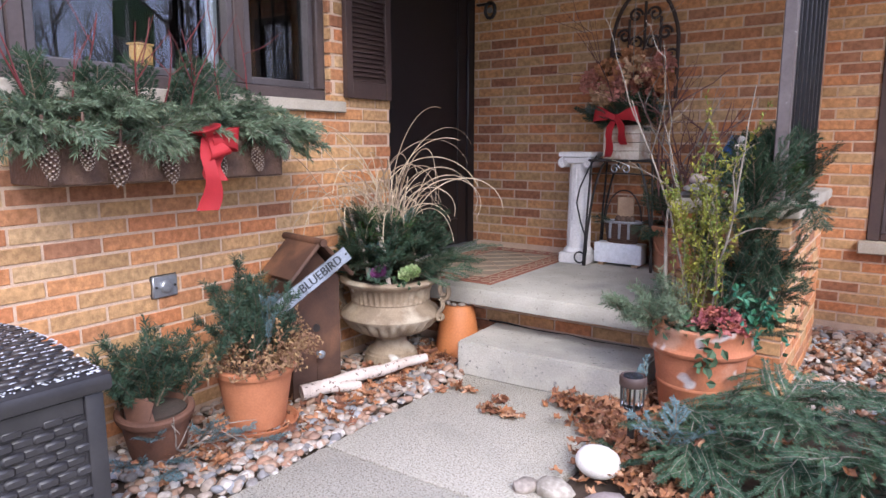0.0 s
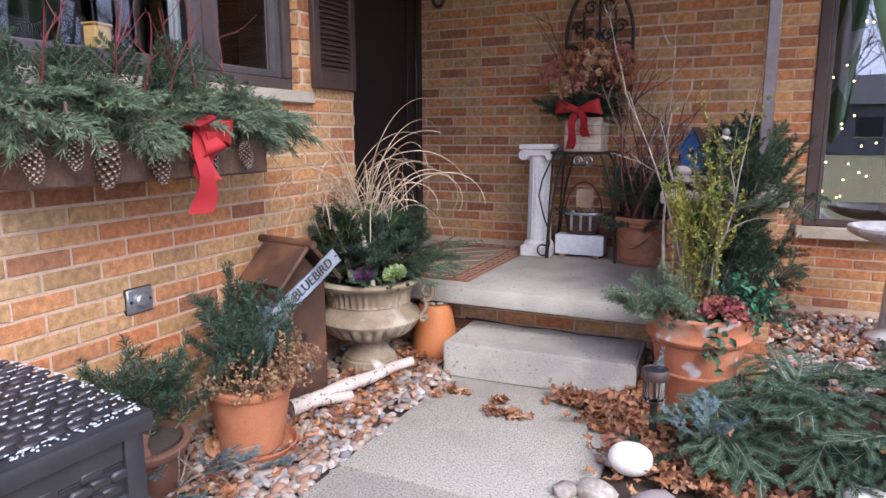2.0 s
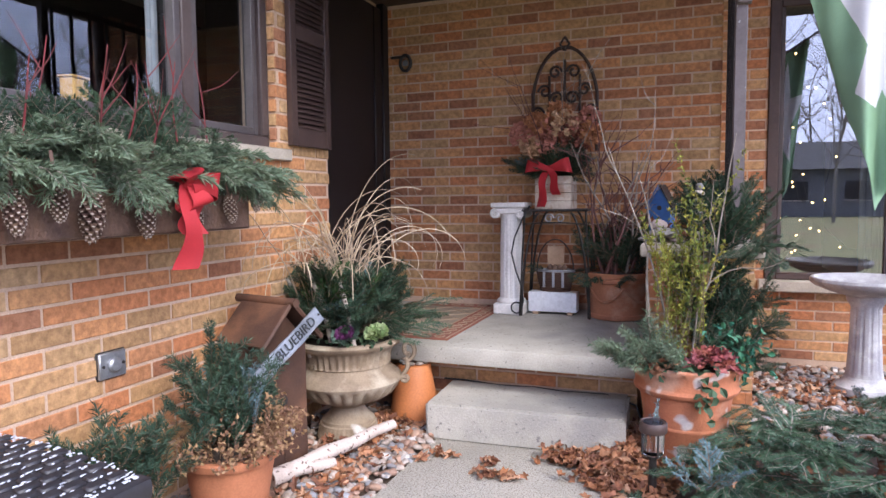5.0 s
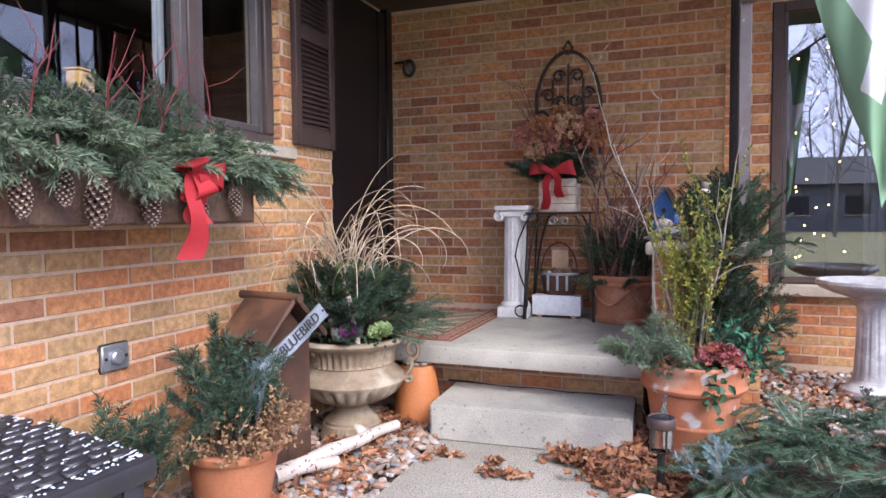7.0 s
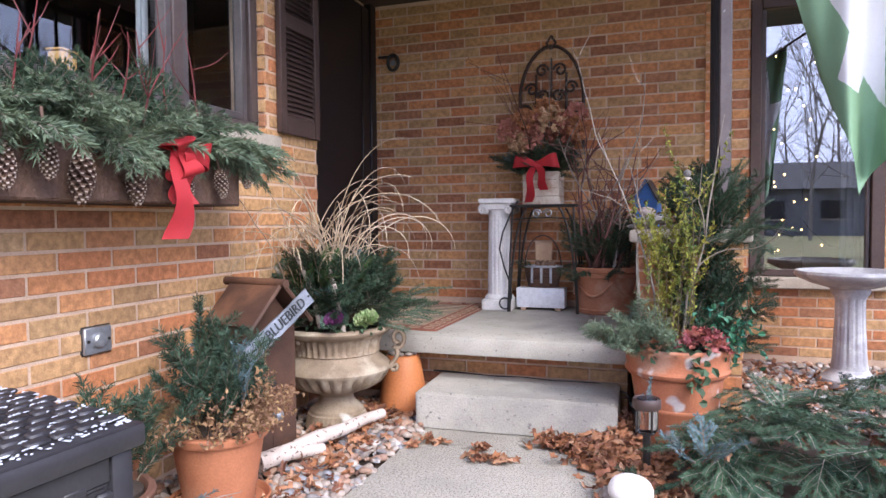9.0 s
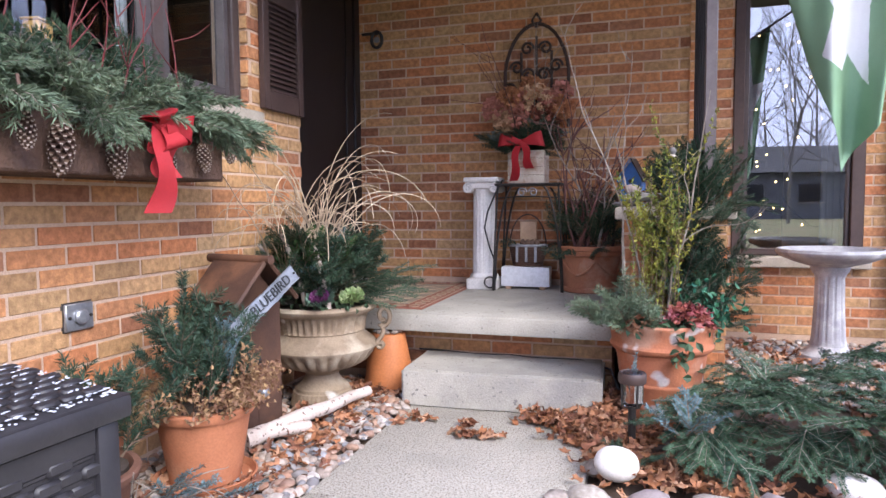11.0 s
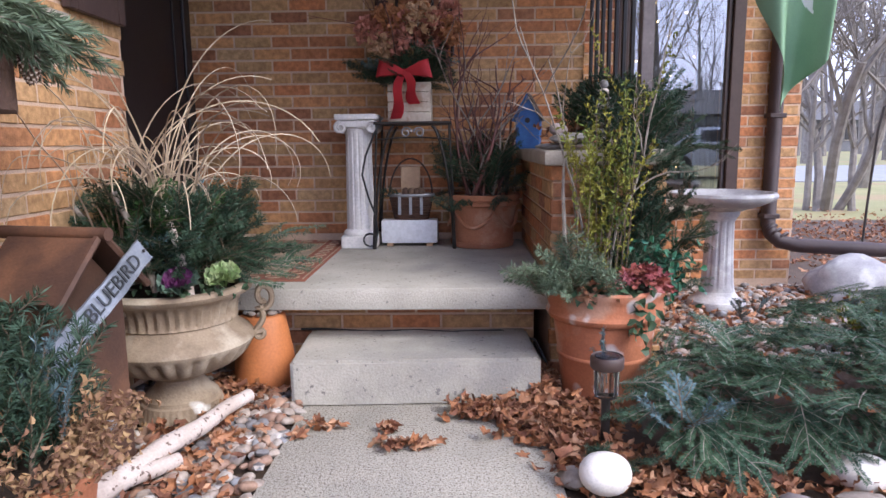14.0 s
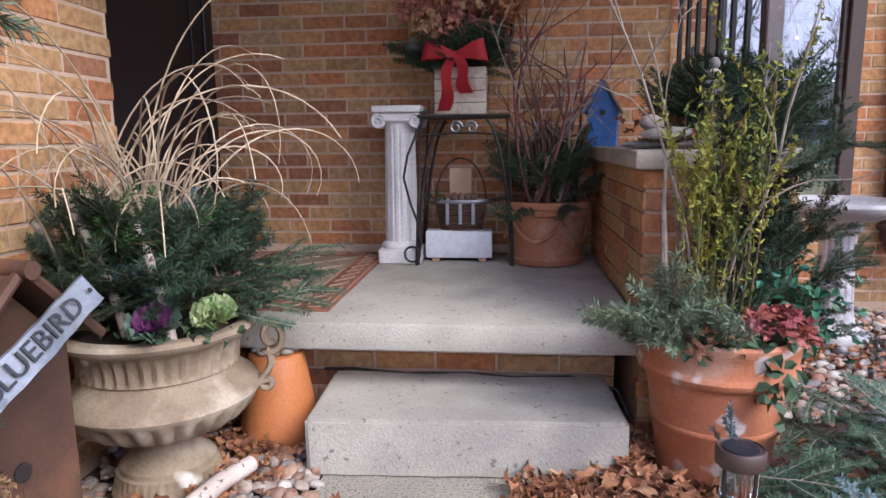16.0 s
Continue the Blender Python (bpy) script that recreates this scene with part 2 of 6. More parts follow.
M_CONETIP = surf("cone_tip", (0.42, 0.35, 0.30), (0.33, 0.26, 0.21), 60, 0.8, 0.2, 200)
M_BOXBARK = surf("bark_slab", (0.15, 0.085, 0.06), (0.095, 0.055, 0.042), 14, 0.9, 0.8, 70, depth=0.01)
M_FENCE = surf("weathered_wood", (0.50, 0.34, 0.22), (0.42, 0.27, 0.17), 10, 0.85, 0.4, 100)
M_GALV = surf("galvanised_steel", (0.42, 0.43, 0.45), (0.34, 0.35, 0.37), 10, 0.45, 0.1, 90, metal=0.7)
M_CREAM = surf("distressed_cream", (0.62, 0.55, 0.45), (0.52, 0.42, 0.33), 14, 0.8, 0.3, 100, c3=(0.4, 0.25, 0.17), patch=12)
M_SOFFIT = surf("brown_soffit", (0.085, 0.055, 0.045), (0.07, 0.045, 0.037), 4, 0.7, 0.1, 60)
# indoor dimness is put into this colour: near black on every surface
M_ROOM = surf("near_black_room", (0.018, 0.018, 0.022), (0.014, 0.014, 0.018), 3, 0.9, 0.0)
M_CURTAIN = surf("grey_curtain", (0.30, 0.32, 0.36), (0.25, 0.27, 0.31), 8, 0.9, 0.2, 200)
M_YHOUSE = surf("yellow_paper", (0.62, 0.37, 0.14), (0.56, 0.32, 0.11), 9, 0.7, 0.1, 90)
M_GRASS = surf("winter_lawn", (0.30, 0.27, 0.12), (0.22, 0.22, 0.09), 1.2, 0.95, 0.5, 30, c3=(0.33, 0.22, 0.12), patch=0.6)
M_MULCH = surf("bed_soil", (0.10, 0.065, 0.045), (0.07, 0.048, 0.036), 16, 0.95, 0.8, 80)
M_ROAD = surf("asphalt", (0.30, 0.30, 0.30), (0.26, 0.26, 0.26), 2, 0.9, 0.3, 60)
M_TREE = surf("grey_bark", (0.26, 0.235, 0.21), (0.18, 0.155, 0.135), 9, 0.9, 0.6, 60)
M_SIDING = surf("far_siding", (0.16, 0.16, 0.17), (0.13, 0.13, 0.14), 2, 0.8, 0.1)
M_ROOF = surf("far_roof", (0.12, 0.115, 0.115), (0.09, 0.085, 0.085), 2, 0.9, 0.1)
M_CAR = surf("silver_paint", (0.45, 0.47, 0.5), (0.42, 0.44, 0.47), 3, 0.3, 0.0, metal=0.5)
M_GLASS = glass("window_glass", (0.72, 0.77, 0.80), 0.0, 1.55)
M_GLASS2 = glass("coated_glass", (0.72, 0.77, 0.80), 0.0, 2.6)
M_LENS = glass("lantern_glass", (0.9, 0.93, 0.94), 0.08)
M_BULB = glow("warm_bulb", (1.0, 0.62, 0.22), 5.0)
M_SPOUT = surf("dark_spout_paint", (0.060, 0.036, 0.034), (0.045, 0.027, 0.026), 6, 0.5, 0.1, 60)
M_SOLAR = surf("solar_cap", (0.03, 0.03, 0.04), (0.02, 0.02, 0.03), 9, 0.15, 0.0)


# ---- geometry tools ----
class Geo:
    """Verts and faces gathered from many pieces."""

    def __init__(self):
        self.v, self.f, self.n, self.m = [], [], 0, []

    def add(self, v, f, m=None, slot=0):
        v = np.asarray(v, float)
        if m is not None:
            a = np.array(m)
            v = v @ a[:3, :3].T + a[:3, 3]
        self.v.append(v)
        self.f.extend([tuple(int(i) + self.n for i in face) for face in f])
        self.m.extend([slot] * len(f))
        self.n += len(v)
        return self

    def put(self, g, m=None, slot=0):
        return self.add(*g, m, slot)

    def raw(self):
        return np.vstack(self.v), self.f


def mesh_of(name, geo, materials, smooth=True, angle=40):
    v, f = geo.raw() if isinstance(geo, Geo) else geo
    me = bpy.data.meshes.new(name)
    me.from_pydata([tuple(p) for p in np.asarray(v)], [], [tuple(int(i) for i in q) for q in f])
    for m in materials if isinstance(materials, (list, tuple)) else [materials]:
        me.materials.append(m)
    if isinstance(geo, Geo) and any(geo.m):
        me.polygons.foreach_set("material_index", geo.m)
    if smooth:
        me.shade_smooth()
        me.set_sharp_from_angle(angle=radians(angle))
    return me


def part(name, geo, material, parent, label="", m=None, smooth=True, kind=""):
    """One mesh object under a thing, a part or a piece of the setting."""
    me = geo if isinstance(geo, bpy.types.Mesh) else mesh_of(name, geo, material, smooth)
    ob = new(name, me)
    ob.parent = parent
    if m is not None:
        ob.matrix_basis = m
    return tagged(ob, label, kind=kind)


def thing(name, place, label, category, group="", turn=0):
    ob = new(name)
    ob.empty_display_size = 0.05
    ob.matrix_basis = pose(*place, 0, 0, turn)
    return tagged(ob, label, category, group)


def solid(name, geo, material, label, category, m=None, group="", kind="", smooth=True):
    ob = new(name, geo if isinstance(geo, bpy.types.Mesh) else mesh_of(name, geo, material, smooth))
    if m is not None:
        ob.matrix_basis = m
    return tagged(ob, label, category, group, kind)


def box(sx, sy, sz, bevel=0.0, at=(0, 0, 0), seg=1):
    bm = bmesh.new()
    bmesh.ops.create_cube(bm, size=1)
    bmesh.ops.scale(bm, vec=(sx, sy, sz), verts=bm.verts)
    if bevel:
        bmesh.ops.bevel(bm, geom=bm.edges[:], offset=bevel, segments=seg, affect="EDGES", profile=0.5)
    v = np.array([tuple(x.co) for x in bm.verts]) + np.array(at)
    bm.verts.index_update()
    f = [tuple(x.index for x in q.verts) for q in bm.faces]
    bm.free()
    return v, f


def span(x0, x1, y0, y1, z0, z1, bevel=0.0, seg=1):
    return box(x1 - x0, y1 - y0, z1 - z0, bevel, ((x0 + x1) / 2, (y0 + y1) / 2, (z0 + z1) / 2), seg)


def lathe(profile, seg=32, shape=None):
    """Turns (radius, height) rows round z; shape(angle, height) scales the radius."""
    v, f = [], []
    for r, z in profile:
        for k in range(seg):
            a = 2 * math.pi * k / seg
            q = r * (shape(a, z) if shape else 1)
            v.append((q * math.cos(a), q * math.sin(a), z))
    for i in range(len(profile) - 1):
        for k in range(seg):
            b = (k + 1) % seg
            f.append((i * seg + k, i * seg + b, (i + 1) * seg + b, (i + 1) * seg + k))
    for i, flip in ((0, True), (len(profile) - 1, False)):
        ring = [i * seg + k for k in range(seg)]
        f.append(tuple(ring[::-1] if flip else ring))
    return np.array(v), f


def tube(points, radii, sides=6, flat=1.0, side=None):
    """A swept tube; flat squeezes its section, side fixes the way of its width."""
    p = np.asarray(points, float)
    n = len(p)
    r = np.full(n, radii, float) if np.isscalar(radii) else np.asarray(radii, float)
    t = np.gradient(p, axis=0)
    t /= np.linalg.norm(t, axis=1)[:, None] + 1e-9
    up = np.array(side if side is not None else ((0, 0, 1) if abs(t[0, 2]) < 0.9 else (1, 0, 0)), float)
    v = []
    for i in range(n):
        a = up - t[i] * up.dot(t[i])
        a /= np.linalg.norm(a) + 1e-9
        b = np.cross(t[i], a)
        up = a if side is None else up
        for k in range(sides):
            c = 2 * math.pi * (k + 0.5) / sides
            v.append(p[i] + r[i] * (a * math.cos(c) + b * math.sin(c) * flat))
    f = [(i * sides + k, i * sides + (k + 1) % sides, (i + 1) * sides + (k + 1) % sides, (i + 1) * sides + k) for i in range(n - 1) for k in range(sides)]
    f += [tuple(range(sides))[::-1], tuple((n - 1) * sides + k for k in range(sides))]
    return np.array(v), f


def ribbon(points, widths, side, thick=0.003):
    """A strip of cloth along points, its width along side."""
    p, w = np.asarray(points, float), np.asarray(widths, float)
    s = np.asarray(side, float)
    s = np.tile(s, (len(p), 1)) if s.ndim == 1 else s
    t = np.gradient(p, axis=0)
    nrm = np.cross(t, s)
    nrm /= np.linalg.norm(nrm, axis=1)[:, None] + 1e-9
    v = []
    for i in range(len(p)):
        for a, b in ((-1, -1), (0, -1.9), (1, -1), (1, 1), (0, 0.1), (-1, 1)):
            v.append(p[i] + s[i] * w[i] / 2 * a + nrm[i] * thick / 2 * b)
    f = [(i * 6 + k, i * 6 + (k + 1) % 6, (i + 1) * 6 + (k + 1) % 6, (i + 1) * 6 + k) for i in range(len(p) - 1) for k in range(6)]
    f += [tuple(range(6))[::-1], tuple((len(p) - 1) * 6 + k for k in range(6))]
    return np.array(v), f


def pebble(seed, rx, ry, rz, sub=2, rough=0.18):
    bm = bmesh.new()
    bmesh.ops.create_icosphere(bm, subdivisions=sub, radius=1)
    o = Vector((seed * 7.3, seed * 1.7, seed * 3.1))
    v = np.array([tuple(x.co * (1 + rough * noise.noise(x.co * 1.1 + o))) for x in bm.verts]) * np.array((rx, ry, rz))
    bm.verts.index_update()
    f = [tuple(x.index for x in q.verts) for q in bm.faces]
    bm.free()
    return v, f


def needles(g, pts, length, width, spacing, spread=55, rng=None, flat=False, slot=0):
    """Needles set along a twig, as slim folded blades."""
    p = np.asarray(pts, float)
    seg = np.linalg.norm(np.diff(p, axis=0), axis=1)
    total = seg.sum()
    n = max(4, int(total / spacing))
    s = np.linspace(0.04, 1.0, n) * total
    cum = np.concatenate(([0], np.cumsum(seg)))
    pos = np.stack([np.interp(s, cum, p[:, k]) for k in range(3)], 1)
    t = np.gradient(pos, axis=0)
    t /= np.linalg.norm(t, axis=1)[:, None] + 1e-9
    ref = np.array((0.0, 0.0, 1.0)) if abs(t[0, 2]) < 0.85 else np.array((1.0, 0, 0))
    a = np.cross(t, ref)
    a /= np.linalg.norm(a, axis=1)[:, None] + 1e-9
    b = np.cross(a, t)
    if flat:
        ang = np.where(np.arange(n) % 2, 0.0, math.pi) + rng.normal(0, 0.35, n)
    else:
        ang = rng.uniform(0, 2 * math.pi, n)
    out = a * np.cos(ang)[:, None] + b * np.sin(ang)[:, None]
    sp = np.radians(spread + rng.normal(0, 9, n))[:, None]
    d = t * np.cos(sp) + out * np.sin(sp)
    w = np.cross(d, b + rng.normal(0, 0.35, (n, 3)) if flat else rng.normal(0, 1, (n, 3)))
    w /= np.linalg.norm(w, axis=1)[:, None] + 1e-9
    ln = (length * rng.uniform(0.75, 1.15, n))[:, None]
    v = np.stack([pos, pos + d * ln * 0.45 + w * width / 2, pos + d * ln, pos + d * ln * 0.45 - w * width / 2], 1).reshape(-1, 3)
    f = [(4 * i, 4 * i + 1, 4 * i + 2, 4 * i + 3) for i in range(n)]
    g.add(v, f, None, slot)


def curve(start, heading, length, bend, rng, n=7, wob=0.05):
    """A twig's line that bends towards bend as it goes."""
    d = np.array(heading, float)
    d /= np.linalg.norm(d)
    p = [np.array(start, float)]
    for _ in range(n - 1):
        d = d + np.array(bend, float) / n + rng.normal(0, wob, 3)
        d /= np.linalg.norm(d)
        p.append(p[-1] + d * length / (n - 1))
    return np.array(p)


def spray(seed, length, twigs, twig_len, needle, width, spacing, droop=0.5, angle=50, flat=False, order2=0, stem=0.004, spread=55):
    """A bough along +x: a stem, side twigs and their needles. Slot 0 needles, slot 1 bark."""
    rng = np.random.default_rng(seed)
    g = Geo()
    main = curve((0, 0, 0), (1, 0, 0.15), length, (0, 0, -droop), rng, 9, 0.04)
    g.add(*tube(main, np.linspace(stem, stem * 0.3, 9), 4), None, 1)
    needles(g, main, needle, width, spacing, spread, rng, flat)
    for k in range(twigs):
        s = 0.12 + 0.86 * (k + rng.uniform(0, 0.6)) / twigs
        i = s * 8
        q = main[int(i)] + (main[min(int(i) + 1, 8)] - main[int(i)]) * (i % 1)
        t = main[min(int(i) + 1, 8)] - main[max(int(i) - 1, 0)]
        t /= np.linalg.norm(t)
        side = np.cross(t, (0, 0, 1)) * (1 if k % 2 else -1)
        a = radians(angle + rng.normal(0, 8))
        d = t * math.cos(a) + side * math.sin(a) + np.array((0, 0, rng.normal(0, 0.15)))
        ln = twig_len * (1.1 - 0.65 * s) * rng.uniform(0.75, 1.2)
        tw = curve(q, d, ln, t * 0.5 + np.array((0, 0, -droop * 0.7)), rng, 6, 0.05)
        g.add(*tube(tw, np.linspace(stem * 0.5, stem * 0.2, 6), 3), None, 1)
        needles(g, tw, needle, width, spacing, spread, rng, flat)
        for j in range(order2):
            c = tw[1 + j * 4 // max(order2, 1)]
            d2 = (tw[-1] - tw[0]) / ln + np.cross(d, (0, 0, 1)) * (0.9 if j % 2 else -0.9)
            t2 = curve(c, d2, ln * 0.45, (0, 0, -droop * 0.5), rng, 4, 0.05)
            needles(g, t2, needle, width, spacing, spread, rng, flat)
    return g


def blades(g, places, headings, length, width, rng, fold=0.25, slot=0, lobes=False):
    """Small leaves: folded blades, each at a place with a heading."""
    n = len(places)
    d = np.asarray(headings, float)
    d /= np.linalg.norm(d, axis=1)[:, None] + 1e-9
    w = np.cross(d, rng.normal(0, 1, (n, 3)))
    w /= np.linalg.norm(w, axis=1)[:, None] + 1e-9
    u = np.cross(w, d)
    ln = (length * rng.uniform(0.7, 1.2, n))[:, None]
    wd = (width * rng.uniform(0.8, 1.2, n))[:, None]
    p = np.asarray(places, float)
    v = np.stack([p, p + d * ln * 0.4 + w * wd / 2 + u * wd * fold, p + d * ln * 0.8 + w * wd * 0.3 + u * wd * fold, p + d * ln - u * wd * fold,
                  p + d * ln * 0.8 - w * wd * 0.3 + u * wd * fold, p + d * ln * 0.4 - w * wd / 2 + u * wd * fold, p + d * ln * 0.5], 1).reshape(-1, 3)
    f = []
    for i in range(n):
        o = 7 * i
        f += [(o, o + 1, o + 6), (o + 1, o + 2, o + 6), (o + 2, o + 3, o + 6), (o + 3, o + 4, o + 6), (o + 4, o + 5, o + 6), (o + 5, o, o + 6)]
    g.add(v, f, None, slot)


def twiggy(g, start, heading, length, r, rng, forks=3, depth=2, bend=(0, 0, 0.2), wob=0.16, slot=0, sides=5):
    """A bare branching stem."""
    p = curve(start, heading, length, bend, rng, 9, wob)
    g.add(*tube(p, np.linspace(r, r * 0.35, 9), sides), None, slot)
    ends = [p]
    if depth:
        for k in range(forks):
            i = int(rng.integers(3, 8))
            t = p[i] - p[i - 1]
            t /= np.linalg.norm(t)
            d = t + rng.normal(0, 0.55, 3)
            ends += twiggy(g, p[i], d, length * rng.uniform(0.3, 0.55), r * 0.55, rng, max(forks - 1, 1), depth - 1, bend, wob, slot, max(sides - 1, 3))
    return ends


def aim(place, heading, roll=0.0, size=1.0):
    """The pose that lays +x along heading."""
    h = Vector(heading).normalized()
    return Matrix.Translation(place) @ h.to_track_quat("X", "Z").to_matrix().to_4x4() @ Matrix.Rotation(roll, 4, "X") @ Matrix.Scale(size, 4)


# ---- the setting ----
P, C = 0.2145, 0.0672          # brick pitch and course
LX, BY, RY = -2.42, 4.35, 4.85  # faces of the window wall, the porch wall and the bay wall


def structure(name, geo, material, label, category, smooth=True):
    return solid(name, geo, material, label, category, kind="structure", smooth=smooth)


structure("ground", box(700, 700, 0.1, 0, (0, 0, -0.12)), M_GRASS, "winter lawn round the house, yellowed and thin", "lawn", False)
bed = structure("bed_soil", Geo().put(span(-2.44, -1.70, -1.5, 3.25, -0.2, -0.022)).put(span(-0.84, 6.5, 2.03, 5.1, -0.2, -0.03)).put(span(-1.9, -0.6, 2.79, 3.4, -0.2, -0.012)).put(span(1.2, 9.0, 5.1, 8.9, -0.2, -0.045)), M_MULCH,
          "dark planting bed under the stones and leaves", "bed", False)
structure("far_road", span(-60, 120, 17, 27, -0.069, -0.045), M_ROAD, "pale grey street beyond the lawn", "road", False)
path = structure("pavement", span(-1.72, -0.82, -6, 2.9, -0.25, -0.03), M_MULCH, "exposed-aggregate concrete walk to the porch step", "walk", False)
for y0, y1, x1 in ((1.794, 2.86, -0.825), (0.3, 1.786, -0.78), (-1.3, 0.292, 0.6), (-3.0, -1.308, 0.6)):
    part("slab", span(-1.70, x1, y0, y1, -0.1, 0.0, 0.007, 2), M_AGG, path)

# house walls, with their openings
wall_w = structure("wall_west", Geo().put(span(-2.62, LX - 0.0035, -3, 3.072, -0.15, 1.335)).put(span(-2.62, LX - 0.0035, -3, 3.072, 2.5, 3.0))
                   .put(span(-2.62, LX - 0.0035, 2.605, 3.072, 1.335, 2.5)).put(span(-2.62, LX - 0.0035, -3, -0.1, 1.335, 2.5)), M_MORTAR, "tan and orange brick wall with a casement window", "wall", False)
wall_n = structure("wall_north", span(-3.2, -0.412, BY + 0.0035, BY + 0.2, -0.1, 3.0), M_MORTAR, "brown brick wall at the back of the porch", "wall", False)
wall_bay = structure("wall_bay", Geo().put(span(-0.412, -0.10, RY + 0.0035, RY + 0.2, -0.1, 3.0)).put(span(0.70, 1.08, RY + 0.0035, RY + 0.2, -0.1, 3.0)).put(span(-0.10, 0.70, RY + 0.0035, RY + 0.2, -0.1, 0.50))
                     .put(span(-0.10, 0.70, RY + 0.0035, RY + 0.2, 2.45, 3.0)).put(span(-0.60, -0.412, BY + 0.2, RY + 0.2, -0.1, 3.0)).put(span(0.9, 1.072, RY + 0.2, 9, -0.1, 3.0)), M_MORTAR,
                     "orange brick wall round the tall window", "wall", False)
structure("door_wall", span(-2.9, -2.70, 3.072, BY + 0.1, -0.1, 3.0), M_MORTAR, "wall behind the front door", "wall", False)
# ceiling and fascia forward of y 2.8 are an unseen addition, shading the porch wall
structure("ceiling", Geo().put(span(-2.70, -0.33, 2.80, BY + 0.006, 2.54, 2.60)).put(span(-2.41, -0.30, 2.10, 2.80, 2.54, 2.60)).put(span(-2.41, -0.30, 2.04, 2.10, 2.50, 2.80)), M_SOFFIT, "brown painted porch ceiling and fascia, front reach added unseen to shade the porch", "ceiling", False)
structure("roof", Geo().put(span(-7, -2.15, -3.3, 9, 3.0, 3.12)).put(span(-2.15, 1.4, 2.04, 9, 3.0, 3.12)), M_ROOF, "dark shingled roof with its eaves, drawn forward over the added ceiling", "roof", False)
# closed room shell added behind the panes, coloured near black to keep them dark
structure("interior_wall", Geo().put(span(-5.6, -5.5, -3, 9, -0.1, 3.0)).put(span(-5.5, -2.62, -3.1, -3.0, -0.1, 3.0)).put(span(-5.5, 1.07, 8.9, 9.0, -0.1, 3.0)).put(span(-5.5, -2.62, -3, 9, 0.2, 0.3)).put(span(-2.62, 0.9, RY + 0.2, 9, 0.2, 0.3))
          .put(span(-3.2, -2.9, 3.06, 3.16, -0.1, 3.0)).put(span(-0.75, -0.6, RY, 9, 0.3, 3.0)), M_ROOM, "room shell added behind the windows, its dimness put into near-black colour", "wall", False)

# window with its casements, in the west wall
w1 = structure("window_1", Geo().put(span(-2.56, -2.46, -0.1, 2.60, 1.395, 1.45, 0.006)).put(span(-2.56, -2.46, -0.1, 2.60, 2.44, 2.5, 0.006)).put(span(-2.56, -2.46, 2.545, 2.602, 1.45, 2.44, 0.006)),
               M_FRAME, "three-light casement window with dark glass", "window")
for y0, y1 in ((0.05, 1.10), (1.16, 2.04), (2.10, 2.53)):
    f = Geo()
    for a in ((y0, y0 + 0.035, 1.45, 2.44), (y1 - 0.035, y1, 1.45, 2.44), (y0 + 0.035, y1 - 0.035, 1.45, 1.485), (y0 + 0.035, y1 - 0.035, 2.405, 2.44)):
        f.put(span(-2.525, -2.47, *a, 0.004))
    sash = part("window_frame", f, M_GREYFRAME, w1)
    pane = part("pane", span(-2.512, -2.506, y0 + 0.03, y1 - 0.03, 1.48, 2.41), M_GLASS, sash)
    pane.visible_shadow = False
for y in (1.13, 2.07):
    part("mullion", span(-2.54, -2.462, y - 0.029, y + 0.029, 1.45, 2.44, 0.005), M_FRAME, w1)
part("window_sill", span(-2.6, -2.385, -0.1, 2.68, 1.335, 1.393, 0.006), M_SILL, w1, "pale limestone sill")
for y in (2.0,):
    rows = [(-2.60 + 0.006 * math.sin(k * 1.9), y + k * 0.018) for k in range(3)]
    g = Geo()
    for x, yy in rows:
        g.put(tube([(x, yy, 1.42), (x + 0.004, yy, 1.9), (x, yy, 2.46)], 0.012, 8))
    solid("curtain", g, M_CURTAIN, "grey pleated curtain inside the casement window", "curtain")

# tall window in the bay wall
w2 = structure("window_2", Geo().put(span(-0.10, -0.03, RY - 0.012, RY + 0.12, 0.585, 2.45, 0.006)).put(span(0.62, 0.70, RY - 0.012, RY + 0.12, 0.585, 2.45, 0.006)).put(span(-0.03, 0.62, RY - 0.008, RY + 0.12, 2.38, 2.45, 0.006))
               .put(span(-0.03, 0.62, RY - 0.008, RY + 0.12, 0.585, 0.63, 0.006)), M_BROWN, "tall fixed window in a brown frame", "window")
for x0, x1 in ((-0.028, -0.003), (0.595, 0.618)):
    part("window_frame", span(x0, x1, RY + 0.01, RY + 0.06, 0.63, 2.38, 0.003), M_FRAME, w2)
pane = part("pane", span(-0.003, 0.597, RY + 0.03, RY + 0.037, 0.628, 2.382), M_GLASS2, w2)
pane.visible_shadow = False
part("window_sill", span(-0.14, 0.74, RY - 0.07, RY + 0.05, 0.505, 0.583, 0.008), M_SILL, w2, "pale limestone sill")

# front door in its recess
door = structure("door_1", span(-2.70, -2.665, 3.18, 4.26, 0.42, 2.5, 0.004), M_DARK, "dark brown storm door, closed", "door")
for y0, y1 in ((3.074, 3.18), (4.26, BY)):
    part("door_frame", span(-2.70, -2.645, y0, y1, 0.40, 2.54, 0.006), M_DARK, door)
part("door_sill", span(-2.70, -2.60, 3.10, BY - 0.02, 0.40, 0.425, 0.005), M_GALV, door, "dull metal sill")
part("stile", Geo().put(span(-2.665, -2.655, 3.19, 3.30, 0.43, 2.49, 0.003)).put(span(-2.665, -2.655, 4.14, 4.25, 0.43, 2.49, 0.003)).put(span(-2.665, -2.655, 3.30, 4.14, 0.43, 0.62, 0.003)), M_DARK, door)
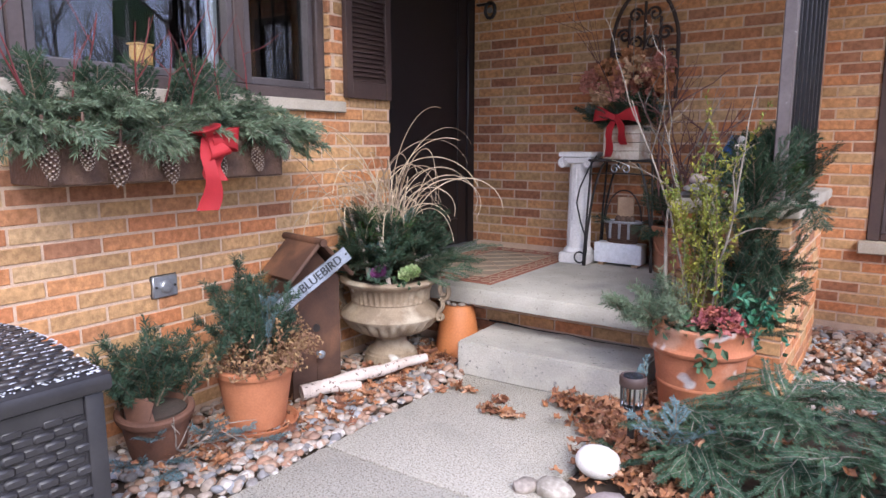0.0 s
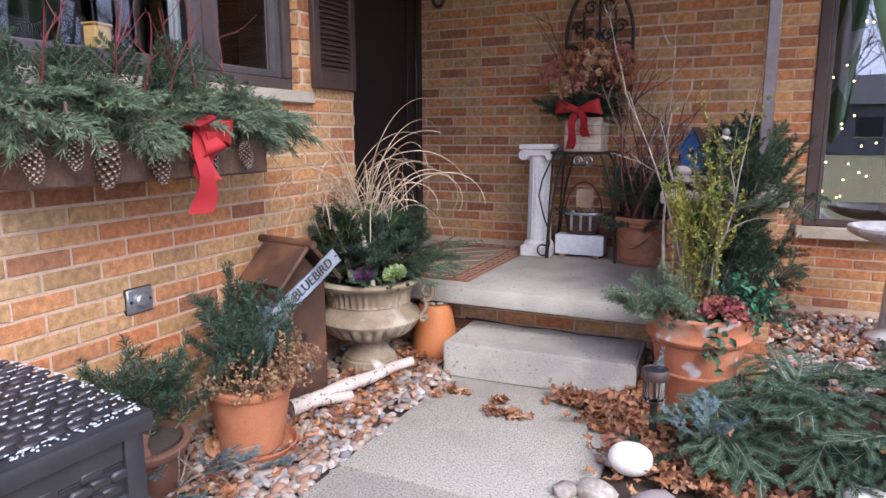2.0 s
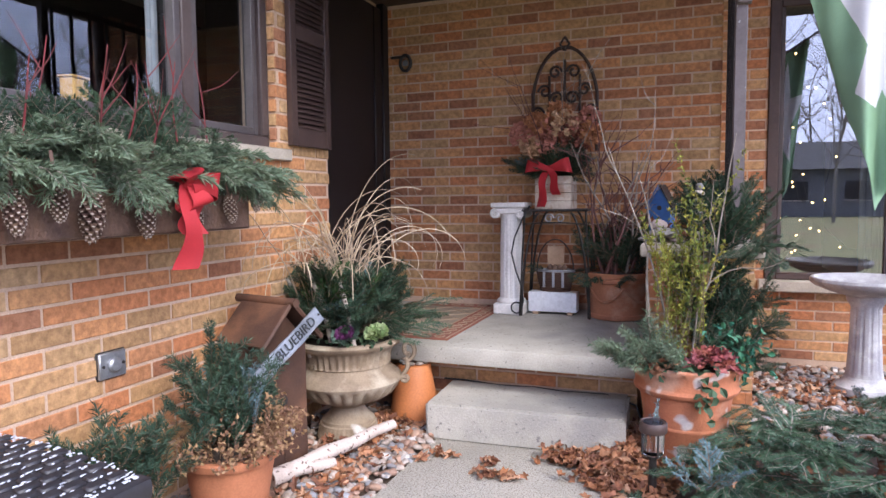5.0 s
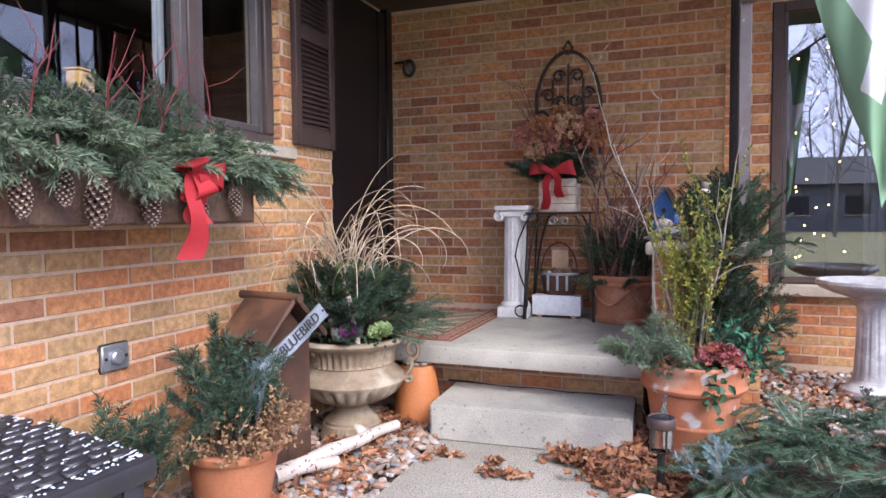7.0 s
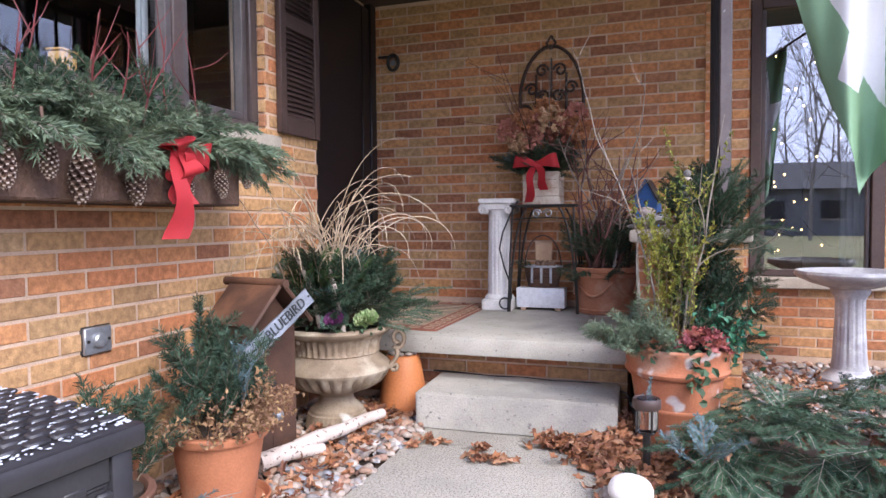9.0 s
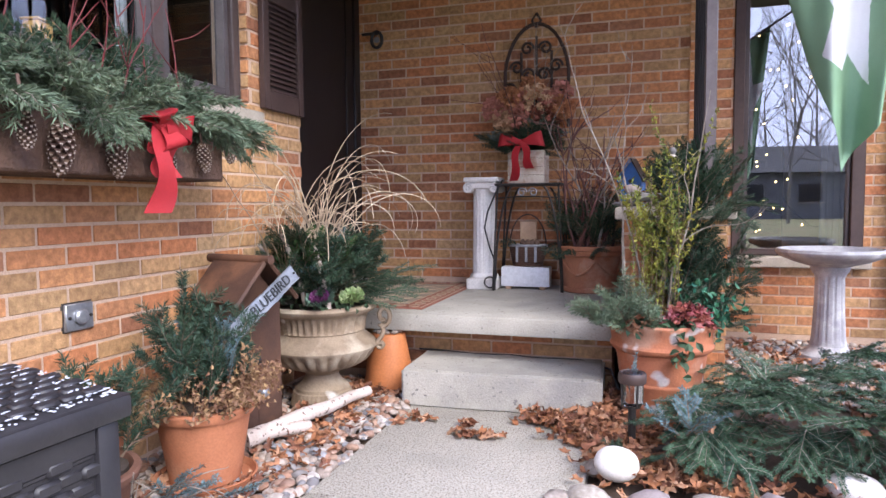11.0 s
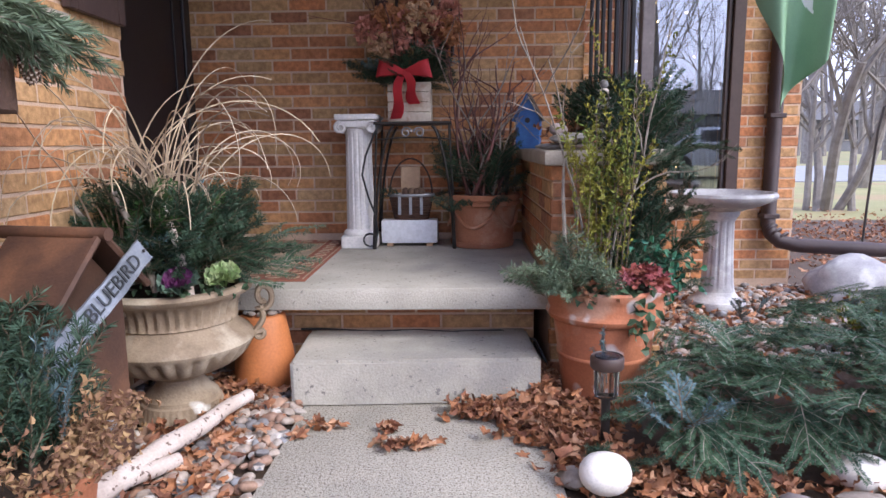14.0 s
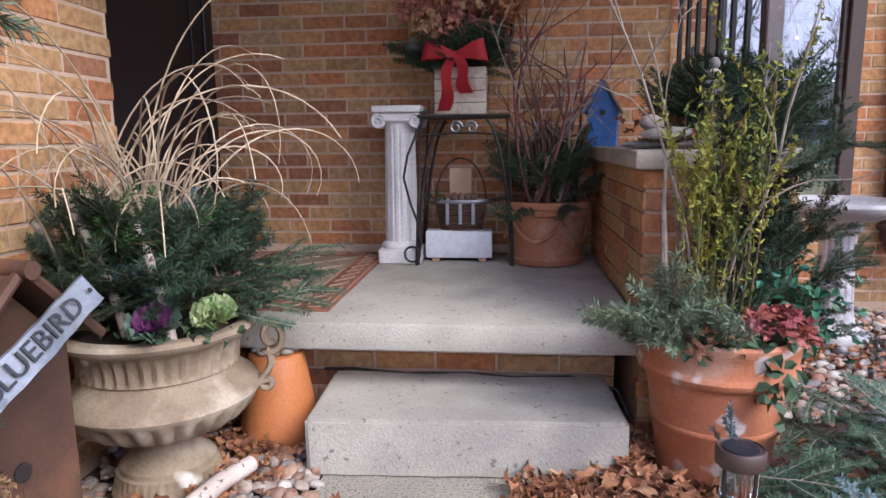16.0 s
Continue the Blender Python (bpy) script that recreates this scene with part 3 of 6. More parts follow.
part("door_handle", Geo().put(span(-2.655, -2.625, 3.22, 3.25, 1.33, 1.47, 0.008, 2)).put(tube([(-2.63, 3.235, 1.40), (-2.60, 3.235, 1.40), (-2.595, 3.31, 1.40)], 0.008, 8)), M_IRON, door)

# porch slab, its brick riser and the loose step
structure("porch_slab", span(-2.665, -0.752, 3.0, BY - 0.002, 0.31, 0.40, 0.008, 2), M_CONC, "grey concrete porch floor slab with a worn edge", "porch", True)
riser = structure("riser", span(-2.42, -0.80, 3.232, 3.5, -0.1, 0.31), M_MORTAR, "orange brick base under the porch slab", "wall", False)
rng = np.random.default_rng(4)
bm = bmesh.new()
bmesh.ops.create_cube(bm, size=1)
bmesh.ops.scale(bm, vec=(0.93, 0.42, 0.18), verts=bm.verts)
bmesh.ops.bevel(bm, geom=bm.edges[:], offset=0.012, segments=2, affect="EDGES")
bmesh.ops.subdivide_edges(bm, edges=[e for e in bm.edges if e.calc_length() > 0.1], cuts=14, use_grid_fill=True)
for v in bm.verts:
    v.co += Vector((noise.noise(v.co * 9), noise.noise(v.co * 9 + Vector((5, 0, 0))), noise.noise(v.co * 9 + Vector((0, 7, 0))))) * 0.003
vs = np.array([tuple(v.co) for v in bm.verts])
bm.verts.index_update()
fs = [tuple(v.index for v in f.verts) for f in bm.faces]
bm.free()
solid("concrete_step", (vs, fs), M_CONC, "pitted grey concrete step block before the porch", "step", pose(-1.29, 3.005, 0.083, 0, 0, 2.2))

# brick planter wall beside the porch, with its stone cap
plant = structure("planter_wall", span(-0.742, -0.30, 3.108, BY - 0.002, -0.1, 0.868), M_MORTAR, "low brick planter wall beside the porch", "wall", False)
for y0, y1 in ((3.06, 3.55), (3.556, 3.97), (3.976, BY - 0.004)):
    part("cap_stone", span(-0.785, -0.26, y0, y1, 0.87, 0.93, 0.014, 2), M_SILL, plant)


def panel_screen():
    t = thing("porch_screen", (-0.37, 3.2, 0.93), "brown slatted metal screen with a grey post on the planter wall", "screen")
    for k in range(8):
        part("slat", span(-0.010, 0.010, 0.05 + k * 0.152, 0.072 + k * 0.152, 0, 1.61, 0.004), M_DARK, t)
    part("post", Geo().put(span(-0.026, 0.026, -0.03, 0.022, 0, 1.61, 0.005)), M_STEEL, t, "grey square post")
    part("rail", span(-0.012, 0.012, 0.02, 1.12, 1.53, 1.57, 0.003), M_BROWN, t)
    part("rail", span(-0.012, 0.012, 0.02, 1.12, 0.03, 0.07, 0.003), M_BROWN, t)


panel_screen()


def downspout():
    t = thing("downspout", (0.90, RY - 0.045, 0), "dark brown ribbed metal downspout on the brick corner", "downspout")
    part("pipe", Geo().put(tube([(0, 0, 3.0), (0, 0, 1.6), (0, 0, 0.42), (0.012, -0.02, 0.36), (0.06, -0.05, 0.31), (0.16, -0.09, 0.29), (0.9, -0.30, 0.27)], 0.046, 10)), M_SPOUT, t)
    for z in (2.2, 1.1, 0.46):
        part("strap", span(-0.052, 0.052, -0.05, 0.045, z, z + 0.03, 0.004), M_SPOUT, t)
    for k in range(5):
        part("elbow_rib", tube([(0.008 * k * k, -0.012 * k - 0.004, 0.415 - 0.024 * k), (0.008 * k * k + 0.008, -0.012 * k - 0.012, 0.405 - 0.024 * k)], 0.05, 10), M_SPOUT, t)


downspout()


# ---- plants: shared boughs ----
FIR = [mesh_of("fir_bough", spray(10 + k, 0.44, 8, 0.26, 0.027, 0.0036, 0.0010, 0.3, 44, True, 0, 0.0046, 62), [M_FIR, M_PALETWIG]) for k in range(4)]
FIRD = [mesh_of("dark_bough", spray(20 + k, 0.31, 8, 0.17, 0.028, 0.0038, 0.0013, 0.2, 46, k != 2, 0, 0.004, 58), [M_DEEPFIR, M_BARK]) for k in range(3)]
SPR = [mesh_of("spruce_tip", spray(30 + k, 0.15, 5, 0.085, 0.017, 0.0036, 0.0010, 0.1, 52, True, 0), [M_SPRUCE, M_BARK]) for k in range(2)]
CED = [mesh_of("cedar_spray", spray(40 + k, 0.29, 8, 0.15, 0.036, 0.0042, 0.0022, 0.9, 42, False, 1, 0.0032, 30), [M_CEDAR, M_PALETWIG]) for k in range(4)]
YEW = [mesh_of("yew_sprig", spray(50 + k, 0.20, 7, 0.10, 0.022, 0.0046, 0.0024, 0.1, 42, True, 0), [M_YEW, M_BARK]) for k in range(2)]
PINE = [mesh_of("pine_sprig", spray(60 + k, 0.22, 7, 0.13, 0.034, 0.0038, 0.0016, 0.05, 38, False, 0), [M_CEDAR, M_BARK]) for k in range(2)]
GREEN = [mesh_of("spruce_sprig", spray(70 + k, 0.27, 5, 0.15, 0.030, 0.0038, 0.0013, 0.05, 42, False, 0, 0.004, 50), [M_SPRUCEG, M_BARK]) for k in range(3)]


def dress(parent, meshes, places, name, rng, size=(0.8, 1.2)):
    """Sprigs stuck in a pot or trough: (place, heading) each."""
    for i, (q, d) in enumerate(places):
        part(name, meshes[i % len(meshes)], None, parent, "", aim(q, d, rng.uniform(-0.6, 0.6), rng.uniform(*size)))


def pot_body(r0, r1, h, wall=0.014, rim=0.035, lip=0.012):
    return lathe([(r0 * 0.9, 0), (r0, 0.004), (r0 + (r1 - r0) * (h - rim) / h, h - rim), (r1 + lip * 0.6, h - rim + 0.004), (r1 + lip, h - rim * 0.5), (r1 + lip, h - 0.006), (r1 + lip * 0.5, h),
                  (r1 - wall + 0.004, h), (r1 - wall, h - 0.008), (r0 - wall + 0.01, 0.02)], 40)


def soil_disc(r, z):
    return lathe([(r * 0.999, z - 0.02), (r, z), (r * 0.5, z + 0.012), (0.001, z + 0.015)], 24)


# ---- window box ----
def window_box():
    rng = np.random.default_rng(7)
    t = thing("window_box", (-2.285, 1.53, 1.04), "bark-faced window box full of cedar sprays under the sill", "window box")
    part("trough", Geo().put(span(0.115, 0.14, -0.48, 0.48, 0, 0.19, 0.008)).put(span(-0.13, -0.11, -0.48, 0.48, 0, 0.19, 0.004)).put(span(-0.13, 0.135, -0.485, -0.46, 0, 0.188, 0.004)).put(span(-0.13, 0.135, 0.46, 0.485, 0, 0.188, 0.004)).put(span(-0.12, 0.12, -0.47, 0.47, 0.005, 0.02)),
         M_BOXBARK, t)
    part("soil", span(-0.115, 0.12, -0.462, 0.462, 0.12, 0.165), M_SOIL, t)
    places = []
    for k in range(72):
        y = -0.48 + 0.96 * (k % 36) / 35 + rng.uniform(-0.03, 0.03)
        front = k < 36
        if front and 0.05 < y < 0.19:
            continue
        x = rng.uniform(0.05, 0.11) if front else rng.uniform(-0.08, 0.04)
        lean = y * 0.9 + rng.normal(0, 0.7)
        places.append(((x, y, 0.19 + (0 if front else 0.02)), (0.42 if front else 0.55, lean, rng.uniform(-0.05, 0.3) if front else rng.uniform(0.25, 0.6))))
    for k in range(7):
        places.append(((0.0, 0.40, 0.19), (0.15 + 0.13 * k, 1.0, 0.05 + 0.05 * k)))
        places.append(((0.0, -0.40, 0.19), (0.15 + 0.13 * k, -1.0, 0.25)))
    dress(t, CED, places, "cedar_spray", rng, (0.68, 1.0))
    dark = [((rng.uniform(-0.08, 0.0), y, 0.17), (rng.normal(0.1, 0.2), rng.normal(0, 0.25), 1)) for y in (-0.42, -0.36, -0.3, -0.26, -0.22, -0.18, 0.12, 0.16, 0.2, 0.33, -0.05, 0.02)]
    dress(t, FIRD, dark, "dark_sprig", rng, (0.62, 1.0))
    for k, y in enumerate((-0.42, -0.38, -0.33, -0.28, -0.18, -0.10, -0.02, 0.10, 0.24, 0.30, 0.40)):
        g = Geo()
        twiggy(g, (rng.uniform(-0.06, 0.05), y, 0.15), (rng.normal(0.15, 0.15), rng.normal(0.1, 0.25), 1), rng.uniform(0.35, 0.6), 0.0046, rng, 2, 1, (0, 0, 0.4), 0.06)
        part("red_twig", g, M_REDTWIG, t, "dark red dogwood twig")
    # cones hang from the front
    for y, z, s in ((-0.50, 0.10, 0.9), (-0.38, 0.115, 0.8), (-0.265, 0.10, 1.15), (-0.09, 0.075, 0.95), (0.125, 0.07, 0.8), (0.30, 0.09, 0.8), (0.46, 0.13, 0.8)):
        g = Geo()
        n = 84
        for k in range(n):
            u = k / n
            r = 0.0275 * (math.sin(math.pi * (0.12 + 0.83 * u)) ** 0.7) * s
            a = k * 2.39996
            h = -0.115 * u * s
            c = np.array((math.cos(a), math.sin(a), 0))
            q = c * r * 0.35 + np.array((0, 0, h))
            e = c * r + np.array((0, 0, h - 0.004))
            w = np.array((-c[1], c[0], 0)) * 0.009 * s
            up = np.array((0, 0, 0.004))
            g.add(np.array([q + up, e + w + up, e * 1.08 + np.array((0, 0, -0.006)) - e * 0.0, e - w + up, e - up]), [(0, 1, 2), (0, 2, 3), (0, 4, 1), (0, 3, 4), (1, 4, 2), (4, 3, 2)])
            g.add(*box(0.003, 0.007 * s, 0.004, 0, (0, 0, 0)), Matrix.Translation(e * 1.04 + np.array((0, 0, -0.001))) @ Matrix.Rotation(a, 4, "Z"), 1)
        g.put(tube([(0, 0, 0.09), (0, 0, -0.10 * s)], 0.005, 5))
        cone = mesh_of("pine_cone", g, [M_CONE, M_CONETIP], False)
        part("pine_cone", cone, None, t, "brown cone with pale scale tips", pose(0.185, y, z + 0.035, rng.uniform(-12, 12), rng.uniform(-10, 6), rng.uniform(0, 90)))
    bow(t, (0.215, 0.06, 0.158), 1.0, (0, 1, 0), (1, 0, 0), (0.27, 0.16), ((0.97, 0.05, 0.115), (-0.35, 0.8, 0.06), (0.3, -0.9, 0.07)), 0.35)


def bow(parent, at, s, across, out, tails=(0.33, 0.29), loops=((0.97, 0.22, 0.14), (-0.97, 0.26, 0.14)), gather=1.0):
    """A tied ribbon bow: a knot, loops given by way and length, and two creased tails."""
    a, o = np.array(across, float), np.array(out, float)
    up = np.array((0, 0, 1.0))
    b = part("bow", pebble(3, 0.021 * s, 0.021 * s, 0.024 * s, 2), M_RED, parent, "red cloth ribbon bow", Matrix.Translation(at))
    for da, du, ln in loops:
        way = a * da + up * du
        wide = up * da - a * du if da > 0 else up * -da + a * du
        pts, wid = [], []
        for k in range(19):
            u = k / 18
            pts.append(way * s * ln * math.sin(u * math.pi) ** 0.75 + o * s * (0.014 + 0.036 * math.sin(u * 2 * math.pi)) - up * s * 0.012 * math.sin(u * math.pi) ** 2)
            wid.append(s * (0.026 + 0.075 * math.sin(u * math.pi) ** 0.8))
        part("loop", ribbon(pts, wid, wide * 0.96 + o * 0.2, 0.003), M_RED, b)
    for sg, ln in ((-1, tails[0]), (1, tails[1])):
        pts = [a * sg * s * (0.010 + 0.045 * u * gather + 0.012 * math.sin(u * 6)) + o * s * (0.018 + 0.02 * math.sin(u * 5 + sg)) - up * s * ln * u for u in np.linspace(0, 1, 16)]
        turn = np.linspace(0.1, 0.7, 16)
        part("tail", ribbon(pts, s * np.linspace(0.036, 0.076, 16) * (1 + 0.12 * np.sin(np.linspace(0, 9, 16))), [a * math.cos(q) + o * math.sin(q) for q in turn], 0.003), M_RED, b)


window_box()
solid("paper_lantern", Geo().put(span(-0.03, 0.03, -0.04, 0.04, 0, 0.13, 0.006)).put(span(-0.034, 0.034, -0.044, 0.044, 0.13, 0.138, 0.002)), M_YHOUSE, "small yellow box standing inside on the window ledge", "box", pose(-2.66, 1.70, 1.46, 0, 0, 12))
solid("window_ledge", span(-2.78, -2.615, 0, 2.6, 1.43, 1.46, 0.004), M_FRAME, "inner ledge of the casement window", "ledge", kind="structure")


def shutter():
    t = thing("shutter", (LX + 0.004, 2.87, 1.415), "dark brown louvred shutter fixed to the brick", "shutter")
    for y in (-0.185, 0.135):
        part("stile", span(0, 0.032, y, y + 0.05, 0, 1.18, 0.004), M_BROWN, t)
    for z0, z1 in ((0, 0.09), (0.52, 0.59), (1.1, 1.18)):
        part("rail", span(0, 0.03, -0.135, 0.135, z0, z1, 0.003), M_BROWN, t)
    louvre = mesh_of("louvre", box(0.005, 0.272, 0.03, 0.0015), M_BROWN)
    for z0, n in ((0.09, 17), (0.59, 20)):
        for k in range(n):
            part("louvre", louvre, None, t, "", pose(0.014, 0, z0 + 0.014 + k * 0.0253, 0, -38, 0))
    part("backing", span(0, 0.004, -0.14, 0.14, 0.02, 1.16), M_DARK, t)


shutter()


def outlet():
    t = thing("outlet_box", (LX, 1.585, 0.59), "grey weatherproof outlet cover on the brick wall", "outlet")
    part("plate", span(0, 0.014, -0.056, 0.056, -0.045, 0.045, 0.004), M_GALV, t)
    part("gasket", span(-0.006, 0.002, -0.06, 0.06, -0.049, 0.049, 0.002), M_IRON, t)
    part("cap", lathe([(0.026, 0), (0.026, 0.012), (0.02, 0.018), (0.001, 0.019)], 20), M_GALV, t, "", pose(0.012, 0.0, 0.0, 0, 90, 0))
    for y in (-0.042, 0.042):
        part("screw", lathe([(0.006, 0), (0.005, 0.004), (0.001, 0.005)], 10), M_IRON, t, "", pose(0.014, y, 0, 0, 90, 0))


outlet()


# ---- deck box ----
def deck_box():
    t = thing("deck_box", (-1.97, 0.268, 0), "dark brown woven-look resin storage box dusted with snow grains", "storage box", turn=-3)
    hx, hy, h = 0.36, 0.63, 0.545
    part("body", span(-hx + 0.012, hx - 0.012, -hy + 0.012, hy - 0.012, 0.02, h), M_RESIN, t)
    for x in (-hx, hx - 0.05):
        for y in (-hy, hy - 0.05):
            part("corner_post", span(x, x + 0.05, y, y + 0.05, 0, h, 0.008, 2), M_RESIN, t)
    for z0, z1 in ((0.0, 0.05), (h - 0.05, h)):
        part("band", Geo().put(span(hx - 0.02, hx - 0.004, -hy + 0.05, hy - 0.05, z0, z1, 0.004)).put(span(-hx + 0.05, hx - 0.05, hy - 0.02, hy - 0.004, z0, z1, 0.004)), M_RESIN, t)
    g = Geo()
    strand = box(0.014, 0.052, 0.026, 0.006, (0, 0, 0), 1)
    for r in range(15):
        for k in range(26):
            y = -hy + 0.065 + (k + 0.5 * (r % 2)) * 0.0465
            if y < hy - 0.05:
                g.add(*strand, pose(hx - 0.012 + 0.003 * (1 if (k + r) % 2 else -1), y, 0.07 + r * 0.0305, 0, 0, 0))
        for k in range(13):
            x = -hx + 0.065 + (k + 0.5 * (r % 2)) * 0.0465
            if x < hx - 0.05:
                g.add(*strand, pose(x, hy - 0.012, 0.07 + r * 0.0305, 0, 0, 90))
    part("weave", g, M_RESIN, t, kind="stuff")
    lid = Geo()
    n, m = 30, 44
    v = []
    for i in range(n + 1):
        for j in range(m + 1):
            x, y = -hx - 0.015 + (2 * hx + 0.03) * i / n, -hy - 0.015 + (2 * hy + 0.03) * j / m
            e = min(1, min(i, n - i) / 2.0) * min(1, min(j, m - j) / 2.0)
            ripple = 0.0022 * math.sin(i * 2.1) * math.sin(j * 2.1)
            v.append((x, y, h + 0.048 + e * (0.008 + ripple) + 0.03 * (1 - (x / hx) ** 2) * e))
    top = [(i * (m + 1) + j, (i + 1) * (m + 1) + j, (i + 1) * (m + 1) + j + 1, i * (m + 1) + j + 1) for i in range(n) for j in range(m)]
    lid.add(v, top)
    lid.put(span(-hx - 0.018, hx + 0.018, -hy - 0.018, hy + 0.018, h + 0.002, h + 0.05, 0.012, 2))
    lid_ob = part("lid", lid, M_RESIN, t)
    rng = np.random.default_rng(5)
    weave, s = Geo(), Geo()
    grain = pebble(1, 1, 1, 0.35, 1, 0.3)
    lath = box(0.024, 0.044, 0.010, 0.004, (0, 0, 0), 1)

    def lid_z(x):
        return h + 0.056 + 0.03 * (1 - (x / hx) ** 2)
    for i in range(24):
        for k in range(25):
            x, y = -hx + 0.03 + i * 0.0288, -hy + 0.04 + (k + 0.5 * (i % 2)) * 0.0485
            if y > hy - 0.03:
                continue
            weave.add(*lath, pose(x, y, lid_z(x) + 0.001, 0, math.degrees(0.16 * x / hx), 0))
            for _ in range(int(rng.integers(1, 5))):
                gx, gy = x + 0.0144 + rng.normal(0, 0.0025), y + rng.uniform(-0.024, 0.024)
                if noise.noise(Vector((gx * 6, gy * 6, 0))) > 0.42 or abs(gx) > hx:
                    continue
                s.add(*grain, pose(gx, gy, lid_z(gx) + 0.004, 0, 0, rng.uniform(-15, 15)) @ Matrix.Diagonal((rng.uniform(0.0015, 0.0042), rng.uniform(0.002, 0.009), rng.uniform(0.003, 0.008), 1)))
    for k in range(380):
        gx, gy = (hx - abs(rng.normal(0, 0.012)), rng.uniform(-hy, hy)) if k % 3 else (rng.uniform(-hx, hx), hy - abs(rng.normal(0, 0.012)))
        s.add(*grain, pose(gx, gy, lid_z(gx) - 0.002, 0, 0, rng.uniform(0, 180)) @ Matrix.Diagonal((rng.uniform(0.0015, 0.005), rng.uniform(0.002, 0.006), 0.005, 1)))
    part("lid_weave", weave, M_RESIN, lid_ob, "", kind="stuff")
    part("snow", s, M_SNOW, lid_ob, "scattered white snow pellets", kind="stuff")


deck_box()


# ---- pots by the window wall ----
def spruce_pot():
    rng = np.random.default_rng(11)
    t = thing("spruce_pot", (-2.06, 1.745, 0.012), "orange terracotta pot of spruce tips with dried stems", "potted plant")
    part("saucer", lathe([(0.12, 0), (0.16, 0.006), (0.172, 0.03), (0.165, 0.032), (0.152, 0.012), (0.001, 0.012)], 40), M_TERRA, t)
    part("pot", pot_body(0.115, 0.158, 0.26), M_TERRA, t, "", pose(0, 0, 0.013))
    part("soil", soil_disc(0.14, 0.25), M_SOIL, t)
    p = [((rng.normal(0, 0.04), rng.normal(0, 0.04), 0.27 + rng.uniform(0, 0.12)), (rng.normal(0, 0.62), rng.normal(0, 0.62), 1)) for _ in range(22)]
    dress(t, GREEN, p, "spruce_sprig", rng, (0.75, 1.1))
    dress(t, GREEN, [((-0.03, -0.03, 0.33), (-0.1, -0.15, 1)), ((-0.05, -0.02, 0.42), (-0.12, -0.05, 1))], "tall_spruce_sprig", rng, (0.95, 1.1))
    dress(t, SPR, [((rng.normal(0.02, 0.05), rng.normal(0, 0.05), 0.36), (rng.normal(0.2, 0.5), rng.normal(0, 0.5), 1)) for _ in range(7)], "blue_sprig", rng, (0.9, 1.3))
    g = Geo()
    for k in range(120):
        a = rng.uniform(0, 6.28)
        r = rng.uniform(0.05, 0.14)
        ends = twiggy(g, (r * math.cos(a), r * math.sin(a), 0.25), (math.cos(a) * 0.9, math.sin(a) * 0.9, rng.uniform(0.3, 1.4)), rng.uniform(0.10, 0.22), 0.0018, rng, 1, 1, (0, 0, 0.1), 0.2, 0, 3)
        q = np.vstack([e[3:] for e in ends])
        blades(g, q, rng.normal(0, 1, q.shape), 0.019, 0.012, rng, 0.45)
    part("dried_foliage", g, M_DRY, t, "brown dried leaves and stems", kind="stuff")


def shard_pot():
    rng = np.random.default_rng(12)
    t = thing("shard_pot", (-2.18, 1.37, 0.0), "brown clay pot with broken terracotta shards and fir", "potted plant")
    part("pot", pot_body(0.10, 0.13, 0.19), M_CLAY, t, "", pose(0, 0, 0.01, 4, 5, 0))
    part("soil", soil_disc(0.11, 0.185), M_SOIL, t)
    for k in range(2):
        a = rng.uniform(-1.5, 0.5)
        g = Geo()
        v = [(0.11 * math.cos(u), 0.11 * math.sin(u), z) for z in (0, 0.05, 0.09) for u in np.linspace(-0.45, 0.45 - 0.08 * k, 6)]
        v += [(x * 0.9, y * 0.9, z) for x, y, z in v]
        f = [(r * 6 + c, r * 6 + c + 1, r * 6 + c + 7, r * 6 + c + 6) for r in range(2) for c in range(5)]
        f += [tuple(i + 18 for i in q[::-1]) for q in f]
        f += [(c, c + 18, c + 19, c + 1) for c in range(5)] + [(12 + c + 1, 12 + c + 19, 12 + c + 18, 12 + c) for c in range(5)]
        f += [(0, 6, 24, 18), (6, 12, 30, 24), (5, 23, 29, 11), (11, 29, 35, 17)]
        g.add(v, f)
        part("shard", g, M_CLAY, t, "broken terracotta shard", pose(0.02, -0.02, 0.13 + 0.006 * k, rng.uniform(-25, 25), rng.uniform(-30, 20), math.degrees(a)))
    p = [((rng.normal(-0.03, 0.05), rng.normal(0, 0.06), 0.19), (rng.normal(0.1, 0.55), rng.normal(-0.1, 0.7), 0.9)) for _ in range(17)]
    dress(t, GREEN, p, "fir_sprig", rng, (0.8, 1.2))


spruce_pot()
shard_pot()


